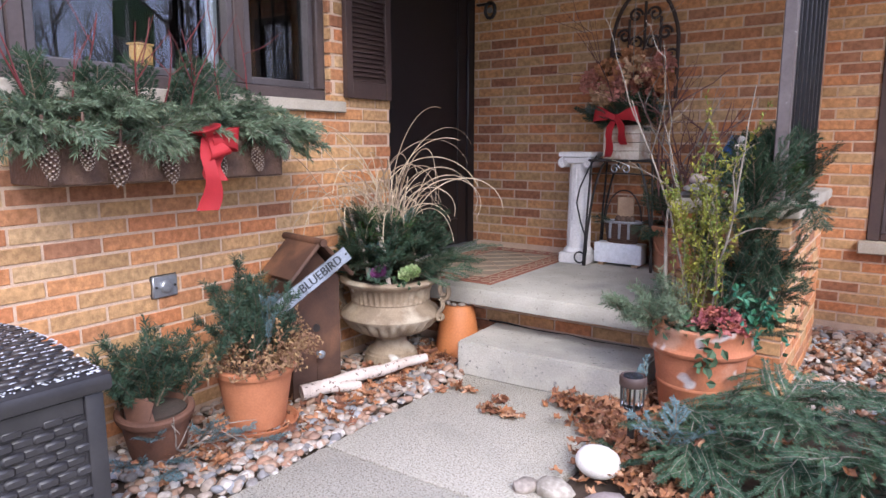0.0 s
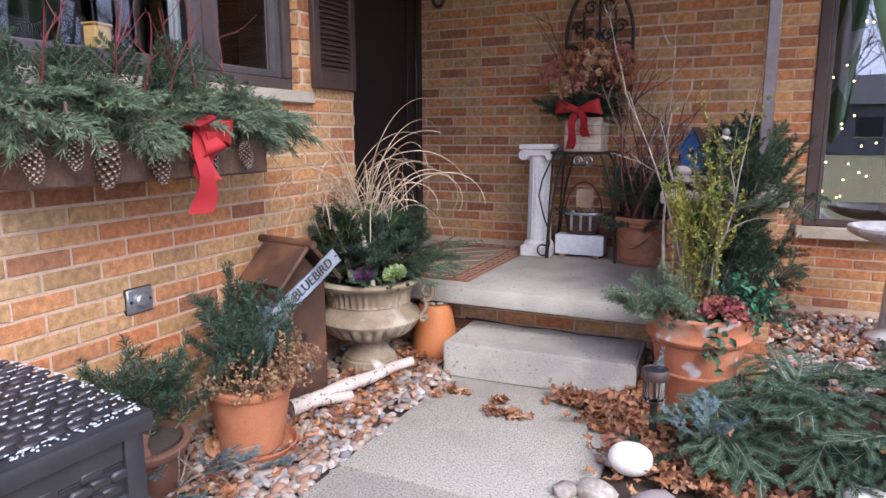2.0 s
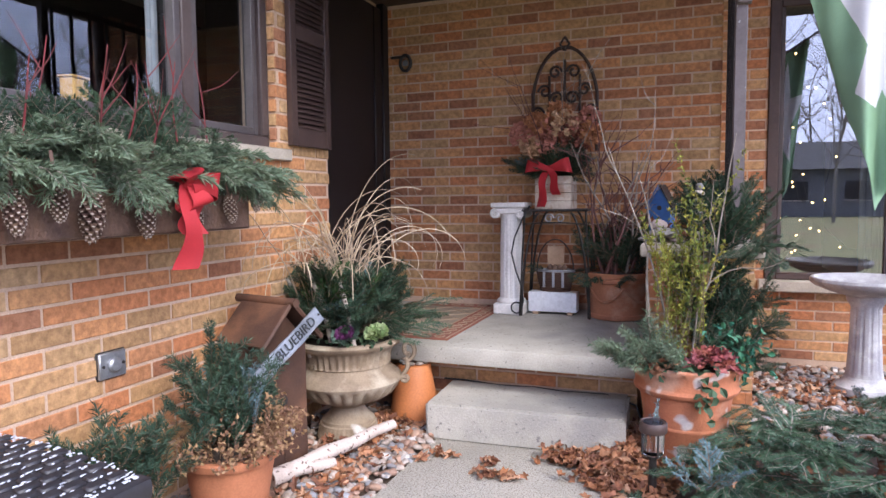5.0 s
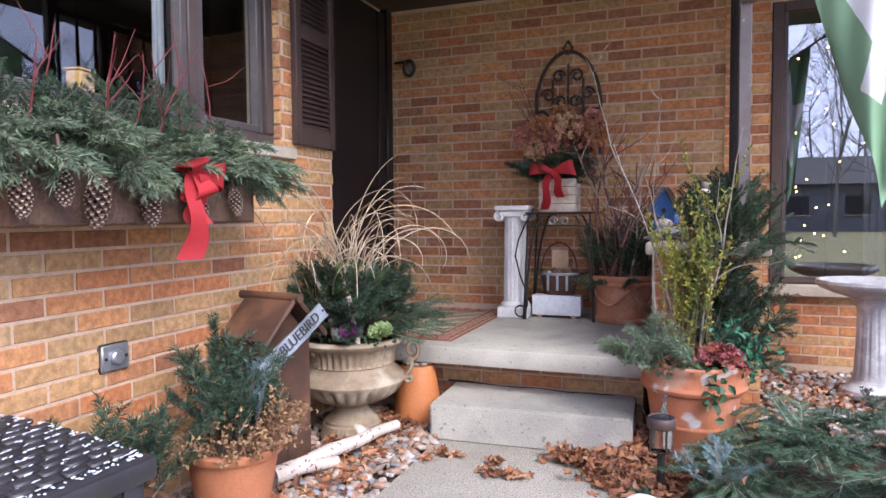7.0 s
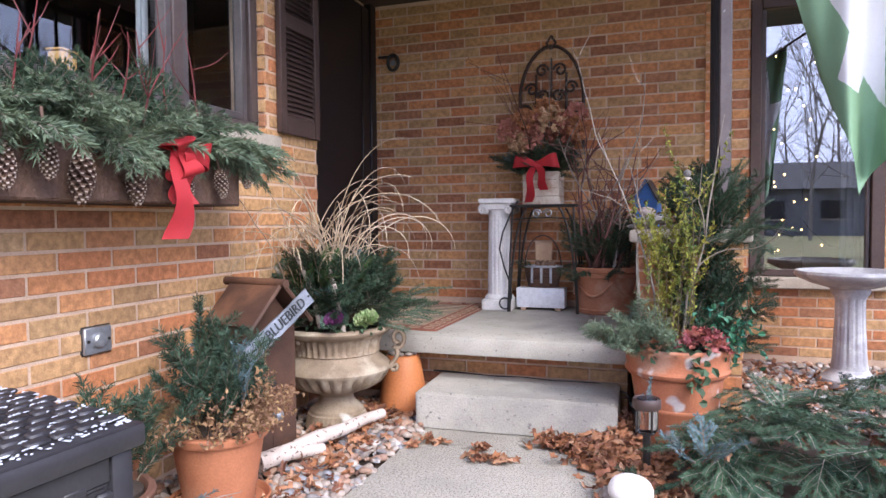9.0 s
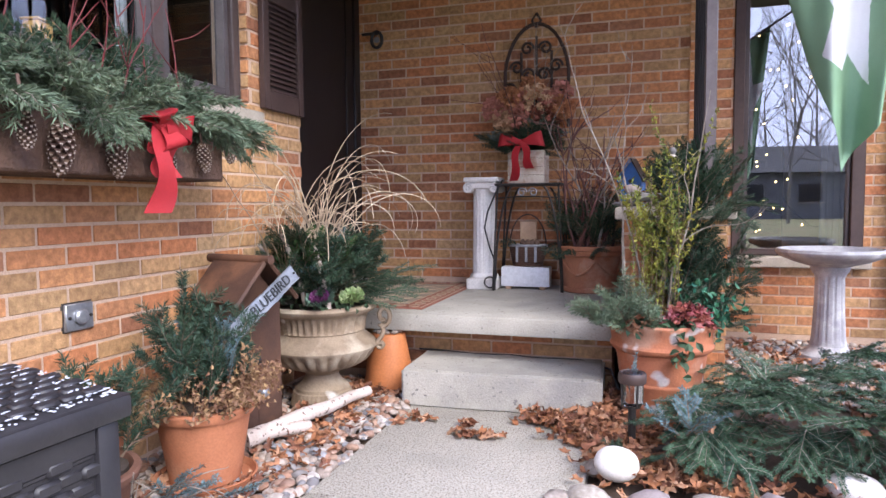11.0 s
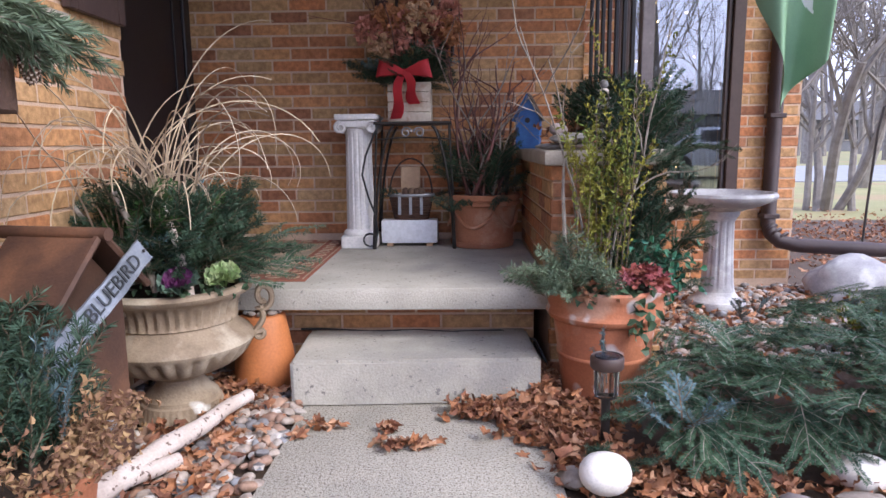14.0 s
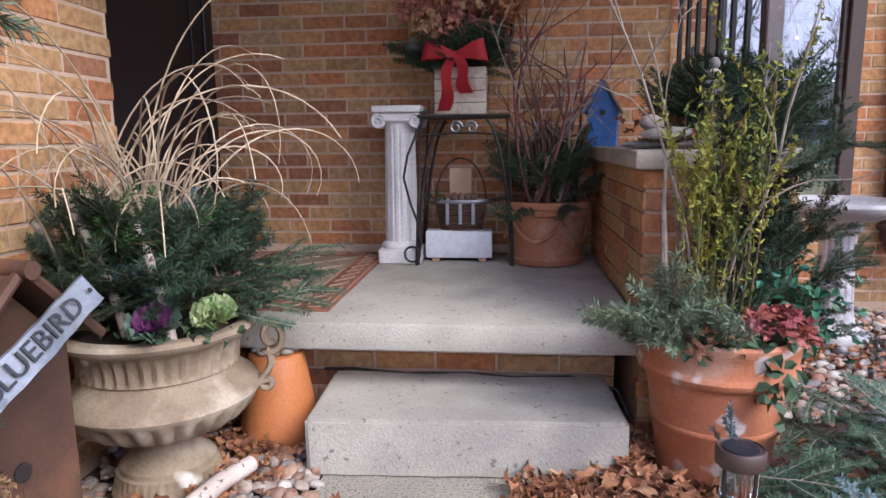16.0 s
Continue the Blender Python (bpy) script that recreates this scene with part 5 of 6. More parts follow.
def table_planter():
    rng = np.random.default_rng(9)
    t = thing("table_planter", (-1.378, 4.13, 1.077), "distressed cream wooden planter with dried hydrangeas and a red bow", "planter")
    for z in (0, 0.052, 0.104, 0.156):
        for a in ((-0.115, 0.115, -0.105, -0.09), (-0.115, 0.115, 0.09, 0.105), (-0.115, -0.1, -0.09, 0.09), (0.1, 0.115, -0.09, 0.09)):
            part("board", span(*a, z, z + 0.05, 0.003), M_CREAM, t)
    part("soil", span(-0.1, 0.1, -0.09, 0.09, 0.01, 0.19), M_SOIL, t)
    p = [((rng.normal(0, 0.05), rng.normal(-0.01, 0.03), 0.19), (rng.normal(0, 0.9), -0.35 + rng.normal(0, 0.3), rng.uniform(0.2, 1.1))) for _ in range(26)]
    dress(t, FIRD, p, "dark_bough", rng, (0.55, 0.85))
    dress(t, SPR, [((-0.12, -0.02, 0.24), (-1, -0.3, 0.3)), ((-0.1, -0.05, 0.26), (-0.8, -0.5, 0.1)), ((0.11, -0.03, 0.25), (1, -0.3, 0.3))], "blue_sprig", rng, (0.9, 1.1))
    for k, (x, z, r) in enumerate(((-0.21, 0.47, 0.06), (-0.12, 0.53, 0.07), (-0.02, 0.50, 0.075), (0.07, 0.53, 0.07), (0.15, 0.50, 0.065), (0.21, 0.56, 0.055), (0.02, 0.60, 0.065), (-0.15, 0.40, 0.05), (0.17, 0.43, 0.05), (-0.07, 0.42, 0.06), (0.09, 0.43, 0.06), (0.23, 0.46, 0.05))):
        g = Geo()
        r = r * 1.1
        q = rng.normal(0, 1, (84, 3))
        q /= np.linalg.norm(q, axis=1)[:, None]
        blades(g, q * r * rng.uniform(0.5, 0.9, (84, 1)), q + rng.normal(0, 0.7, q.shape), 0.040, 0.040, rng, 0.3)
        part("hydrangea_head", g, M_HYDR, t, "dried rust and pink hydrangea head", pose(x, -0.06 + rng.normal(0, 0.03), z))
        part("stem", tube([(x * 0.2, 0, 0.18), (x * 0.6, -0.03, (z + 0.2) / 2), (x, -0.055, z)], 0.003, 4), M_BARK, t)
    for k in range(6):
        g = Geo()
        twiggy(g, (rng.normal(0, 0.04), 0.0, 0.2), (rng.normal(0, 0.28), rng.normal(-0.1, 0.1), 1), rng.uniform(0.65, 1.0), 0.004, rng, 3, 1, (0, 0, 0.1), 0.09)
        part("twig", g, M_MAROON if k % 3 else M_PALETWIG, t)
    g = Geo()
    twiggy(g, (-0.1, -0.03, 0.45), (-1, -0.2, 0.35), 0.45, 0.003, rng, 1, 1, (0, 0, 0.1), 0.05)
    part("twig", g, M_REDTWIG, t)
    bow(t, (-0.02, -0.135, 0.25), 1.0, (1, 0, 0), (0, -1, 0), (0.235, 0.16))


def trellis():
    t = thing("wall_trellis", (-1.36, 4.315, 1.55), "rusty scrolled iron trellis against the porch wall", "trellis")
    part("arch", tube([(-0.21, 0, -0.1), (-0.21, 0, 0.25)] + [(-0.15 * math.cos(u) - 0.06 * (1 - u / 1.571) if u < 1.571 else -0.15 * math.cos(u) + 0.06 * (u / 1.571 - 1), 0, 0.28 + 0.30 * math.sin(u)) for u in np.linspace(0, 3.1416, 15)] + [(0.21, 0, 0.25), (0.21, 0, -0.1)], 0.012, 6), M_RUSTIRON, t)
    for x in (-0.1, 0, 0.1):
        part("bar", tube([(x, 0, -0.1), (x, 0, 0.5 - abs(x))], 0.009, 6), M_RUSTIRON, t)
    for cx, cz, sg in ((-0.06, 0.42, 1), (0.06, 0.42, -1), (-0.13, 0.3, -1), (0.13, 0.3, 1), (-0.05, 0.25, -1), (0.05, 0.25, 1), (-0.18, 0.16, 1), (0.18, 0.16, -1)):
        part("scroll", tube([(cx + sg * 0.045 * (1 - u * 0.7) * math.cos(u * 8), -0.004, cz + 0.045 * (1 - u * 0.7) * math.sin(u * 8)) for u in np.linspace(0, 1, 18)], 0.009, 5), M_RUSTIRON, t)
    part("finial", tube([(0, 0, 0.56), (-0.03, 0, 0.6), (0, 0, 0.65), (0.03, 0, 0.6), (0, 0, 0.56)], 0.009, 5), M_RUSTIRON, t)


def twig_pot():
    rng = np.random.default_rng(14)
    t = thing("twig_pot", (-0.99, 4.11, 0.40), "swagged terracotta pot of dark fir and maroon twigs", "potted plant")
    part("pot", lathe([(0.155, 0), (0.172, 0.006), (0.176, 0.03), (0.169, 0.036), (0.183, 0.2), (0.19, 0.225), (0.204, 0.232), (0.207, 0.25), (0.199, 0.256), (0.207, 0.262), (0.209, 0.285), (0.202, 0.29), (0.188, 0.288), (0.18, 0.25)], 44), M_TERRA_PORCH, t)
    for a in range(5):
        pts = [(0.187 * math.cos(b), 0.187 * math.sin(b), 0.20 - 0.085 * math.sin((b - a * 1.2566) / 1.2566 * 3.1416)) for b in np.linspace(a * 1.2566, (a + 1) * 1.2566, 12)]
        part("swag", tube(pts, 0.009, 6), M_TERRA_PORCH, t)
    part("soil", soil_disc(0.172, 0.27), M_SOIL, t)
    p = [((rng.normal(0, 0.07), rng.normal(0, 0.06), 0.28), (rng.normal(0, 0.5), rng.normal(-0.15, 0.4), 1)) for _ in range(12)]
    dress(t, FIRD, p, "dark_bough", rng, (0.75, 1.15))
    dress(t, FIRD, [((-0.12, -0.1, 0.27), (-1, -0.6, -0.1)), ((0.05, -0.15, 0.28), (0.1, -1, -0.1)), ((-0.08, -0.13, 0.28), (-0.5, -1, -0.3))], "low_bough", rng, (0.5, 0.7))
    for k in range(18):
        g = Geo()
        twiggy(g, (rng.normal(0, 0.06), rng.normal(-0.02, 0.06), 0.27), (rng.normal(0, 0.22), rng.normal(-0.05, 0.15), 1), rng.uniform(0.4, 0.92), rng.uniform(0.006, 0.011), rng, 3, 2 if k < 8 else 1, (0, 0, 0.1), 0.14)
        part("twig", g, M_PALETWIG if k % 5 == 0 else M_MAROON, t, "dark maroon twig")


def blue_birdhouse():
    t = thing("blue_birdhouse", (-0.735, 4.14, 0.93), "small bright blue wooden birdhouse on the planter cap", "birdhouse", turn=-104)
    w, h = 0.062, 0.155
    g = Geo()
    v = [(x, y, z) for x in (-0.05, 0.05) for y, z in ((-w, 0), (w, 0), (w * 1.05, h), (0, h + 0.12), (-w * 1.05, h))]
    g.add(v, [(4, 3, 2, 1, 0), (5, 6, 7, 8, 9), (0, 1, 6, 5), (1, 2, 7, 6), (2, 3, 8, 7), (3, 4, 9, 8), (4, 0, 5, 9)])
    part("body", g, M_BLUE, t, smooth=False)
    for sg in (-1, 1):
        part("roof_board", box(0.13, 0.165, 0.009, 0.002), M_DARK if sg > 0 else M_BLUE, t, "", pose(0.005, sg * 0.041, h + 0.063, sg * -61, 0, 0))
    # black disc on the uncut front, in place of the opening's shade
    part("entrance", lathe([(0.014, 0), (0.014, 0.003), (0.001, 0.0035)], 16), M_IRON, t, "round black disc standing for the shade inside the entrance hole", pose(0.05, 0, 0.15, 0, 90, 0))


for f in (rug, column, iron_table, white_box, basket, table_planter, trellis, twig_pot, blue_birdhouse):
    f()


def wall_ornament():
    t = thing("door_bell_ornament", (-2.50, BY, 2.12), "small round dark iron ornament on the brick by the door", "ornament")
    part("ring", tube([(0.04 * math.cos(u), -0.03, 0.055 * math.sin(u)) for u in np.linspace(0, 6.283, 20)], 0.012, 6), M_IRON, t)
    part("disc", lathe([(0.022, 0), (0.02, 0.008), (0.001, 0.01)], 16), M_GALV, t, "", pose(0, -0.03, 0, 90, 0, 0))
    part("bracket", span(-0.12, 0.0, -0.03, 0.0, 0.04, 0.055, 0.003), M_IRON, t)


wall_ornament()

# cable lying along the back of the step
pts = [(-1.80, 3.19, 0.18), (-1.70, 3.21, 0.175), (-1.5, 3.18, 0.172), (-1.3, 3.20, 0.172), (-1.15, 3.17, 0.172), (-0.95, 3.19, 0.172), (-0.80, 3.16, 0.14), (-0.76, 3.10, 0.06)]
solid("extension_cord", tube(pts, 0.005, 6), M_RUBBER, "black extension cord lying along the back of the step", "cord")

# stones, leaves and cairn on the planter cap
rng = np.random.default_rng(41)
for k, (x, y, sx, sy, sz, z) in enumerate(((-0.73, 3.20, 0.075, 0.05, 0.014, 0.945), (-0.58, 3.17, 0.08, 0.05, 0.014, 0.945), (-0.66, 3.17, 0.11, 0.055, 0.022, 0.978), (-0.71, 3.22, 0.042, 0.035, 0.026, 1.012), (-0.62, 3.42, 0.035, 0.03, 0.03, 0.96),
                                             (-0.60, 3.30, 0.05, 0.04, 0.03, 0.96), (-0.50, 3.25, 0.06, 0.05, 0.02, 0.95), (-0.60, 3.55, 0.04, 0.03, 0.025, 0.955))):
    solid("flat_stone", pebble(k + 20, sx, sy, sz), M_PINK if k in (1, 3) else M_STONE1, "smooth flat river stone laid on the planter cap", "stone", pose(x, y, z, 0, 0, 9 * k), "stones on the planter cap")
z = 0.945
for k, (r, h) in enumerate(((0.05, 0.022), (0.046, 0.018), (0.05, 0.022), (0.052, 0.017), (0.046, 0.02), (0.034, 0.014), (0.03, 0.017), (0.022, 0.019))):
    solid("cairn_stone", pebble(k + 40, r, r * 0.8, h, 2, 0.1), M_STONE1, "rounded stone balanced in a small cairn", "stone", pose(-0.535 + 0.004 * (k % 3), 3.20, z + h * 0.92, 0, 0, 35 * k), "cairn")
    z += h * 1.75


def leaf_mesh(g, at, size, rng, curl=0.35):
    """One dry lobed leaf, rolled about its midrib and crumpled."""
    n = 16
    a0, ph, roll = rng.uniform(0, 6.28), rng.uniform(0, 6.28), rng.uniform(0.4, 2.2) * (1 if rng.uniform() < 0.75 else -1)
    v = [(0, 0, 0)]
    for ring in (0.55, 1.0):
        for k in range(n):
            a = 6.283 * k / n
            lobe = 0.70 + 0.30 * math.cos(a * 5 + 0.4) if ring == 1.0 else 0.85
            x, y = 1.35 * size * ring * lobe * math.cos(a), 0.85 * size * ring * lobe * math.sin(a)
            b = roll * y / size
            v.append((x, size * math.sin(b) / roll, size * (1 - math.cos(b)) / roll + size * curl * 0.45 * ring * math.sin(a * 2 + ph) + size * 0.16 * ring * rng.normal(0, 0.6)))
    f = [(0, k + 1, (k + 1) % n + 1) for k in range(n)] + [(k + 1, n + k + 1, n + (k + 1) % n + 1, (k + 1) % n + 1) for k in range(n)]
    g.add(v, f, Matrix.Translation(at) @ Matrix.Rotation(a0, 4, "Z") @ Matrix.Rotation(rng.normal(0, 0.5), 4, "X") @ Matrix.Rotation(rng.normal(0, 0.4), 4, "Y"))


def leaves(name, label, spots):
    g = Geo()
    for n, cx, cy, sx, sy, z0, z1 in spots:
        for _ in range(int(n * 1.6)):
            x, y = rng.normal(cx, sx), rng.normal(cy, sy)
            leaf_mesh(g, (x, y, rng.uniform(z0, z1)), rng.uniform(0.016, 0.036), rng, 0.6)
    solid(name, g, M_LEAF, label, "leaves", kind="stuff")


leaves("fallen_leaves", "dry brown oak and maple leaves drifted beside the step", [(70, -1.02, 2.70, 0.07, 0.04, 0.01, 0.05), (220, -0.84, 2.63, 0.065, 0.10, 0.0, 0.06), (150, -0.80, 2.84, 0.03, 0.14, 0.0, 0.08), (60, -0.70, 2.62, 0.09, 0.08, 0.0, 0.06), (70, -0.69, 2.33, 0.05, 0.06, 0.0, 0.09), (120, -0.76, 2.38, 0.04, 0.10, 0.0, 0.05), (80, -0.60, 2.25, 0.12, 0.08, 0.0, 0.05),
                                                                               (16, -1.27, 2.43, 0.05, 0.012, 0.012, 0.025), (8, -1.36, 2.52, 0.012, 0.04, 0.012, 0.025), (6, -1.58, 2.58, 0.03, 0.01, 0.012, 0.03), (3, -1.66, 2.50, 0.012, 0.012, 0.01, 0.02), (40, -0.5, 2.7, 0.2, 0.2, 0.03, 0.1), (26, 0.1, 2.55, 0.35, 0.28, 0.17, 0.25), (50, -0.45, 2.14, 0.16, 0.04, 0.0, 0.05), (30, 0.2, 2.2, 0.3, 0.06, 0.0, 0.06)])
leaves("bed_leaves", "dry brown leaves caught among the river stones", [(36, -1.86, 2.2, 0.07, 0.35, 0.028, 0.05), (34, -1.95, 2.75, 0.09, 0.16, 0.028, 0.05), (55, -2.05, 2.35, 0.13, 0.25, 0.02, 0.05), (60, -2.0, 2.9, 0.12, 0.10, 0.0, 0.05), (50, -2.05, 1.5, 0.10, 0.2, 0.01, 0.04), (24, -1.88, 1.95, 0.06, 0.25, 0.015, 0.03), (140, 0.2, 4.0, 0.4, 0.35, 0.01, 0.05), (80, 1.1, 4.3, 0.4, 0.3, 0.0, 0.04), (800, 3.0, 6.6, 1.1, 0.9, -0.05, 0.0), (500, 4.4, 8.0, 1.4, 0.8, -0.05, 0.0)])
leaves("cap_leaves", "dry orange leaves on the planter", [(70, -0.52, 3.48, 0.1, 0.13, 0.94, 1.03)])

# river stones
variants = [pebble(k, 1, 0.78, 0.55, 2 if k < 4 else 1, 0.25) for k in range(6)]


def stones(name, label, x0, x1, y0, y1, n, s0, s1):
    g = Geo()
    for _ in range(n):
        s = rng.uniform(s0, s1)
        g.add(*variants[int(rng.integers(0, 6))], pose(rng.uniform(x0, x1), rng.uniform(y0, y1), rng.uniform(-0.012, 0.012), rng.uniform(-25, 25), rng.uniform(-25, 25), rng.uniform(0, 360)) @ Matrix.Scale(s, 4))
    solid(name, g, M_STONE, label, "river stones", kind="stuff")


stones("river_stones", "rounded multicoloured river stones along the brick wall", -2.41, -1.70, 0.9, 3.2, 1750, 0.014, 0.032)
near_stone = [mesh_of("river_stone", v, M_STONE_EACH) for v in variants[:4]]
for k in range(280):
    part("river_stone", near_stone[k % 4], None, bed, "", pose(rng.uniform(-1.99, -1.71), rng.uniform(1.5, 2.9), rng.uniform(0.004, 0.02), rng.uniform(-25, 25), rng.uniform(-25, 25), rng.uniform(0, 360)) @ Matrix.Scale(rng.uniform(0.015, 0.034), 4))
stones("bay_stones", "pale rounded river stones round the birdbath", -0.35, 1.6, 3.3, 4.83, 2000, 0.014, 0.036)
for k, (x, y, s) in enumerate(((-0.80, 2.02, 0.07), (-0.62, 2.00, 0.085), (-0.43, 2.02, 0.09), (-0.25, 2.08, 0.085), (-0.07, 2.12, 0.07), (0.16, 2.16, 0.09), (-0.90, 2.0, 0.05), (-0.80, 2.28, 0.05))):
    solid("border_stone", pebble(k + 80, s, s * 0.75, s * 0.55, 2, 0.35), M_PINK if k in (1, 3) else M_STONE1, "rounded fieldstone edging the planting bed", "stone", pose(x, y - 0.06, s * 0.28, 0, 0, 40 * k), "bed edging")
solid("white_stone", pebble(9, 0.082, 0.067, 0.06, 3, 0.05), M_EGG, "large smooth white egg-shaped stone by the walk", "stone", pose(-0.722, 2.150, 0.066, 0, 12, 40))
solid("white_stone", pebble(12, 0.10, 0.08, 0.06, 3, 0.1), M_EGG, "rounded white stone edging the bed", "stone", pose(0.215, 2.25, 0.05, 0, 0, 20))
solid("white_stone", pebble(10, 0.085, 0.07, 0.05, 3, 0.08), M_EGG, "rounded white stone edging the bed", "stone", pose(0.0, 2.20, 0.045))
solid("boulder", pebble(11, 0.26, 0.17, 0.16, 3, 0.35), M_BATH, "pale pinkish fieldstone boulder by the corner", "boulder", pose(1.27, 4.48, 0.10, 0, 0, 10))


# ---- big pot by the step ----
def big_pot():
    rng = np.random.default_rng(51)
    t = thing("patio_pot", (-0.575, 2.885, 0.0), "large limed terracotta pot of mixed winter greens by the step", "potted plant")
    part("pot", lathe([(0.140, 0), (0.148, 0.006), (0.170, 0.17), (0.175, 0.176), (0.175, 0.186), (0.172, 0.19), (0.190, 0.315), (0.204, 0.32), (0.214, 0.33), (0.217, 0.342), (0.212, 0.352), (0.209, 0.36), (0.216, 0.41), (0.222, 0.418), (0.224, 0.436), (0.217, 0.445), (0.204, 0.442), (0.198, 0.4), (0.18, 0.3)], 56), M_TERRA_OLD, t)
    part("soil", soil_disc(0.197, 0.415), M_SOIL, t)
    # upright yellow-green twigs
    for k in range(15):
        g = Geo()
        ends = twiggy(g, (rng.normal(-0.01, 0.055), rng.normal(0.0, 0.04), 0.42), (rng.normal(0.03, 0.13), rng.normal(0, 0.10), 1), rng.uniform(0.26, 0.74), 0.003, rng, 2, 1, (0, 0, 1.4), 0.035, 1, 4)
        q = np.vstack([np.repeat(e[1:], 8, 0) + rng.uniform(-0.5, 0.5, (len(e[1:]) * 8, 1)) * np.repeat(np.gradient(e, axis=0)[1:], 8, 0) for e in ends])
        q = q + rng.normal(0, 0.004, q.shape)
        blades(g, q, rng.normal(0, 0.7, q.shape) + np.array((0, 0, 0.8)), 0.020, 0.0085, rng, 0.2)
        part("yellow_sprig", mesh_of("yellow_sprig", g, [M_YELLOW, M_BARK]), None, t, "upright boxwood sprig with yellowed leaves")
    p = [((-0.10 + rng.normal(0, 0.05), -0.08 + rng.normal(0, 0.05), 0.42), (-0.7 + rng.normal(0, 0.5), -0.5 + rng.normal(0, 0.4), rng.uniform(0.1, 1.0))) for _ in range(19)]
    dress(t, PINE, p, "pine_sprig", rng, (0.65, 0.95))
    p = [((0.10 + rng.normal(0, 0.05), 0.02 + rng.normal(0, 0.06), 0.42), (0.8 + rng.normal(0, 0.45), rng.normal(-0.1, 0.5), rng.uniform(0.1, 1.3))) for _ in range(12)]
    dress(t, [FIRD[2], FIR[0], FIRD[1]], p, "fir_bough", rng, (0.45, 0.65))
    p = [((0.13 + rng.normal(0, 0.05), 0.12 + rng.normal(0, 0.04), 0.42), (0.18 + rng.normal(0, 0.2), 0.1 + rng.normal(0, 0.2), 1)) for _ in range(8)]
    p += [((0.16 + rng.normal(0, 0.04), 0.15 + rng.normal(0, 0.03), 0.42 + 0.11 * (k % 5)), (0.2 + rng.normal(0, 0.35), -0.2 + rng.normal(0, 0.35), 0.9)) for k in range(11)]
    p += [((0.10 + rng.normal(0, 0.06), 0.10 + rng.normal(0, 0.02), 0.44 + 0.10 * (k % 5)), (rng.normal(0, 0.3), rng.normal(-0.1, 0.2), 1)) for k in range(10)]
    dress(t, [FIRD[0], FIRD[2], FIRD[1], GREEN[1]], p, "tall_bough", rng, (0.75, 1.05))
    p = [((0.20 + rng.normal(0, 0.05), 0.08 + rng.normal(0, 0.05), 0.42 + rng.uniform(0, 0.55)), (0.35 + rng.normal(0, 0.3), -0.35 + rng.normal(0, 0.4), rng.uniform(-0.2, 0.9))) for _ in range(13)]
    dress(t, [FIRD[0], FIR[1], FIRD[1]], p, "drooping_bough", rng, (0.45, 0.65))
    # pale contorted branches
    for k, (at, d, ln, r) in enumerate((((-0.14, -0.02, 0.43), (-0.06, 0, 1), 0.48, 0.012), ((-0.05, 0.02, 0.43), (0.02, 0.02, 1), 0.98, 0.006), ((0.02, 0.05, 0.43), (0.15, 0.0, 1), 1.0, 0.006), ((-0.06, 0.05, 0.43), (-0.03, 0.05, 1), 0.85, 0.0055))):
        g = Geo()
        twiggy(g, at, d, ln, r, rng, 2 if k else 0, 2 if k else 0, (0.15 if k in (2, 4) else -0.1 * (k == 3), 0, 0.3), 0.17 if k else 0.05, 0, 6)
        part("branch", g, M_PALETWIG, t, "pale crooked branch")
    g = Geo()
    for _ in range(120):
        a = rng.uniform(0, 6.28)
        r = 0.105 * math.sqrt(rng.uniform(0, 1))
        leaf_mesh(g, (0.10 + r * math.cos(a), -0.14 + r * 0.8 * math.sin(a), 0.44 + 0.075 * (1 - (r / 0.105) ** 2) + rng.uniform(-0.01, 0.02)), rng.uniform(0.018, 0.03), rng, 0.3)
    part("red_plant", g, M_HEUCH, t, "mound of pinkish-red lobed leaves", smooth=False, kind="stuff")
    g = Geo()
    q = rng.normal((0.20, -0.03, 0.50), (0.055, 0.06, 0.06), (130, 3))
    blades(g, q, rng.normal(0, 1, q.shape), 0.036, 0.02, rng)
    part("teal_leaves", g, M_TEAL, t, "glossy teal green leaves", kind="stuff")
    g = Geo()
    q = np.vstack([rng.normal((0.02, -0.19, 0.44), (0.06, 0.02, 0.02), (26, 3)), rng.normal((0.08, -0.215, 0.37), (0.03, 0.01, 0.04), (16, 3)), rng.normal((-0.09, -0.18, 0.44), (0.03, 0.02, 0.02), (8, 3))])
    blades(g, q, rng.normal(0, 1, q.shape) + np.array((0, -0.5, -0.4)), 0.045, 0.036, rng)
    part("ivy", g, M_IVY, t, "trailing ivy leaves", kind="stuff")
    g = Geo()
    for _ in range(9):
        leaf_mesh(g, (-0.09 + rng.normal(0, 0.02), -0.195, 0.445 + rng.normal(0, 0.015)), 0.03, rng, 0.5)
    part("dry_leaf", g, M_LEAF, t, smooth=False, kind="stuff")


big_pot()


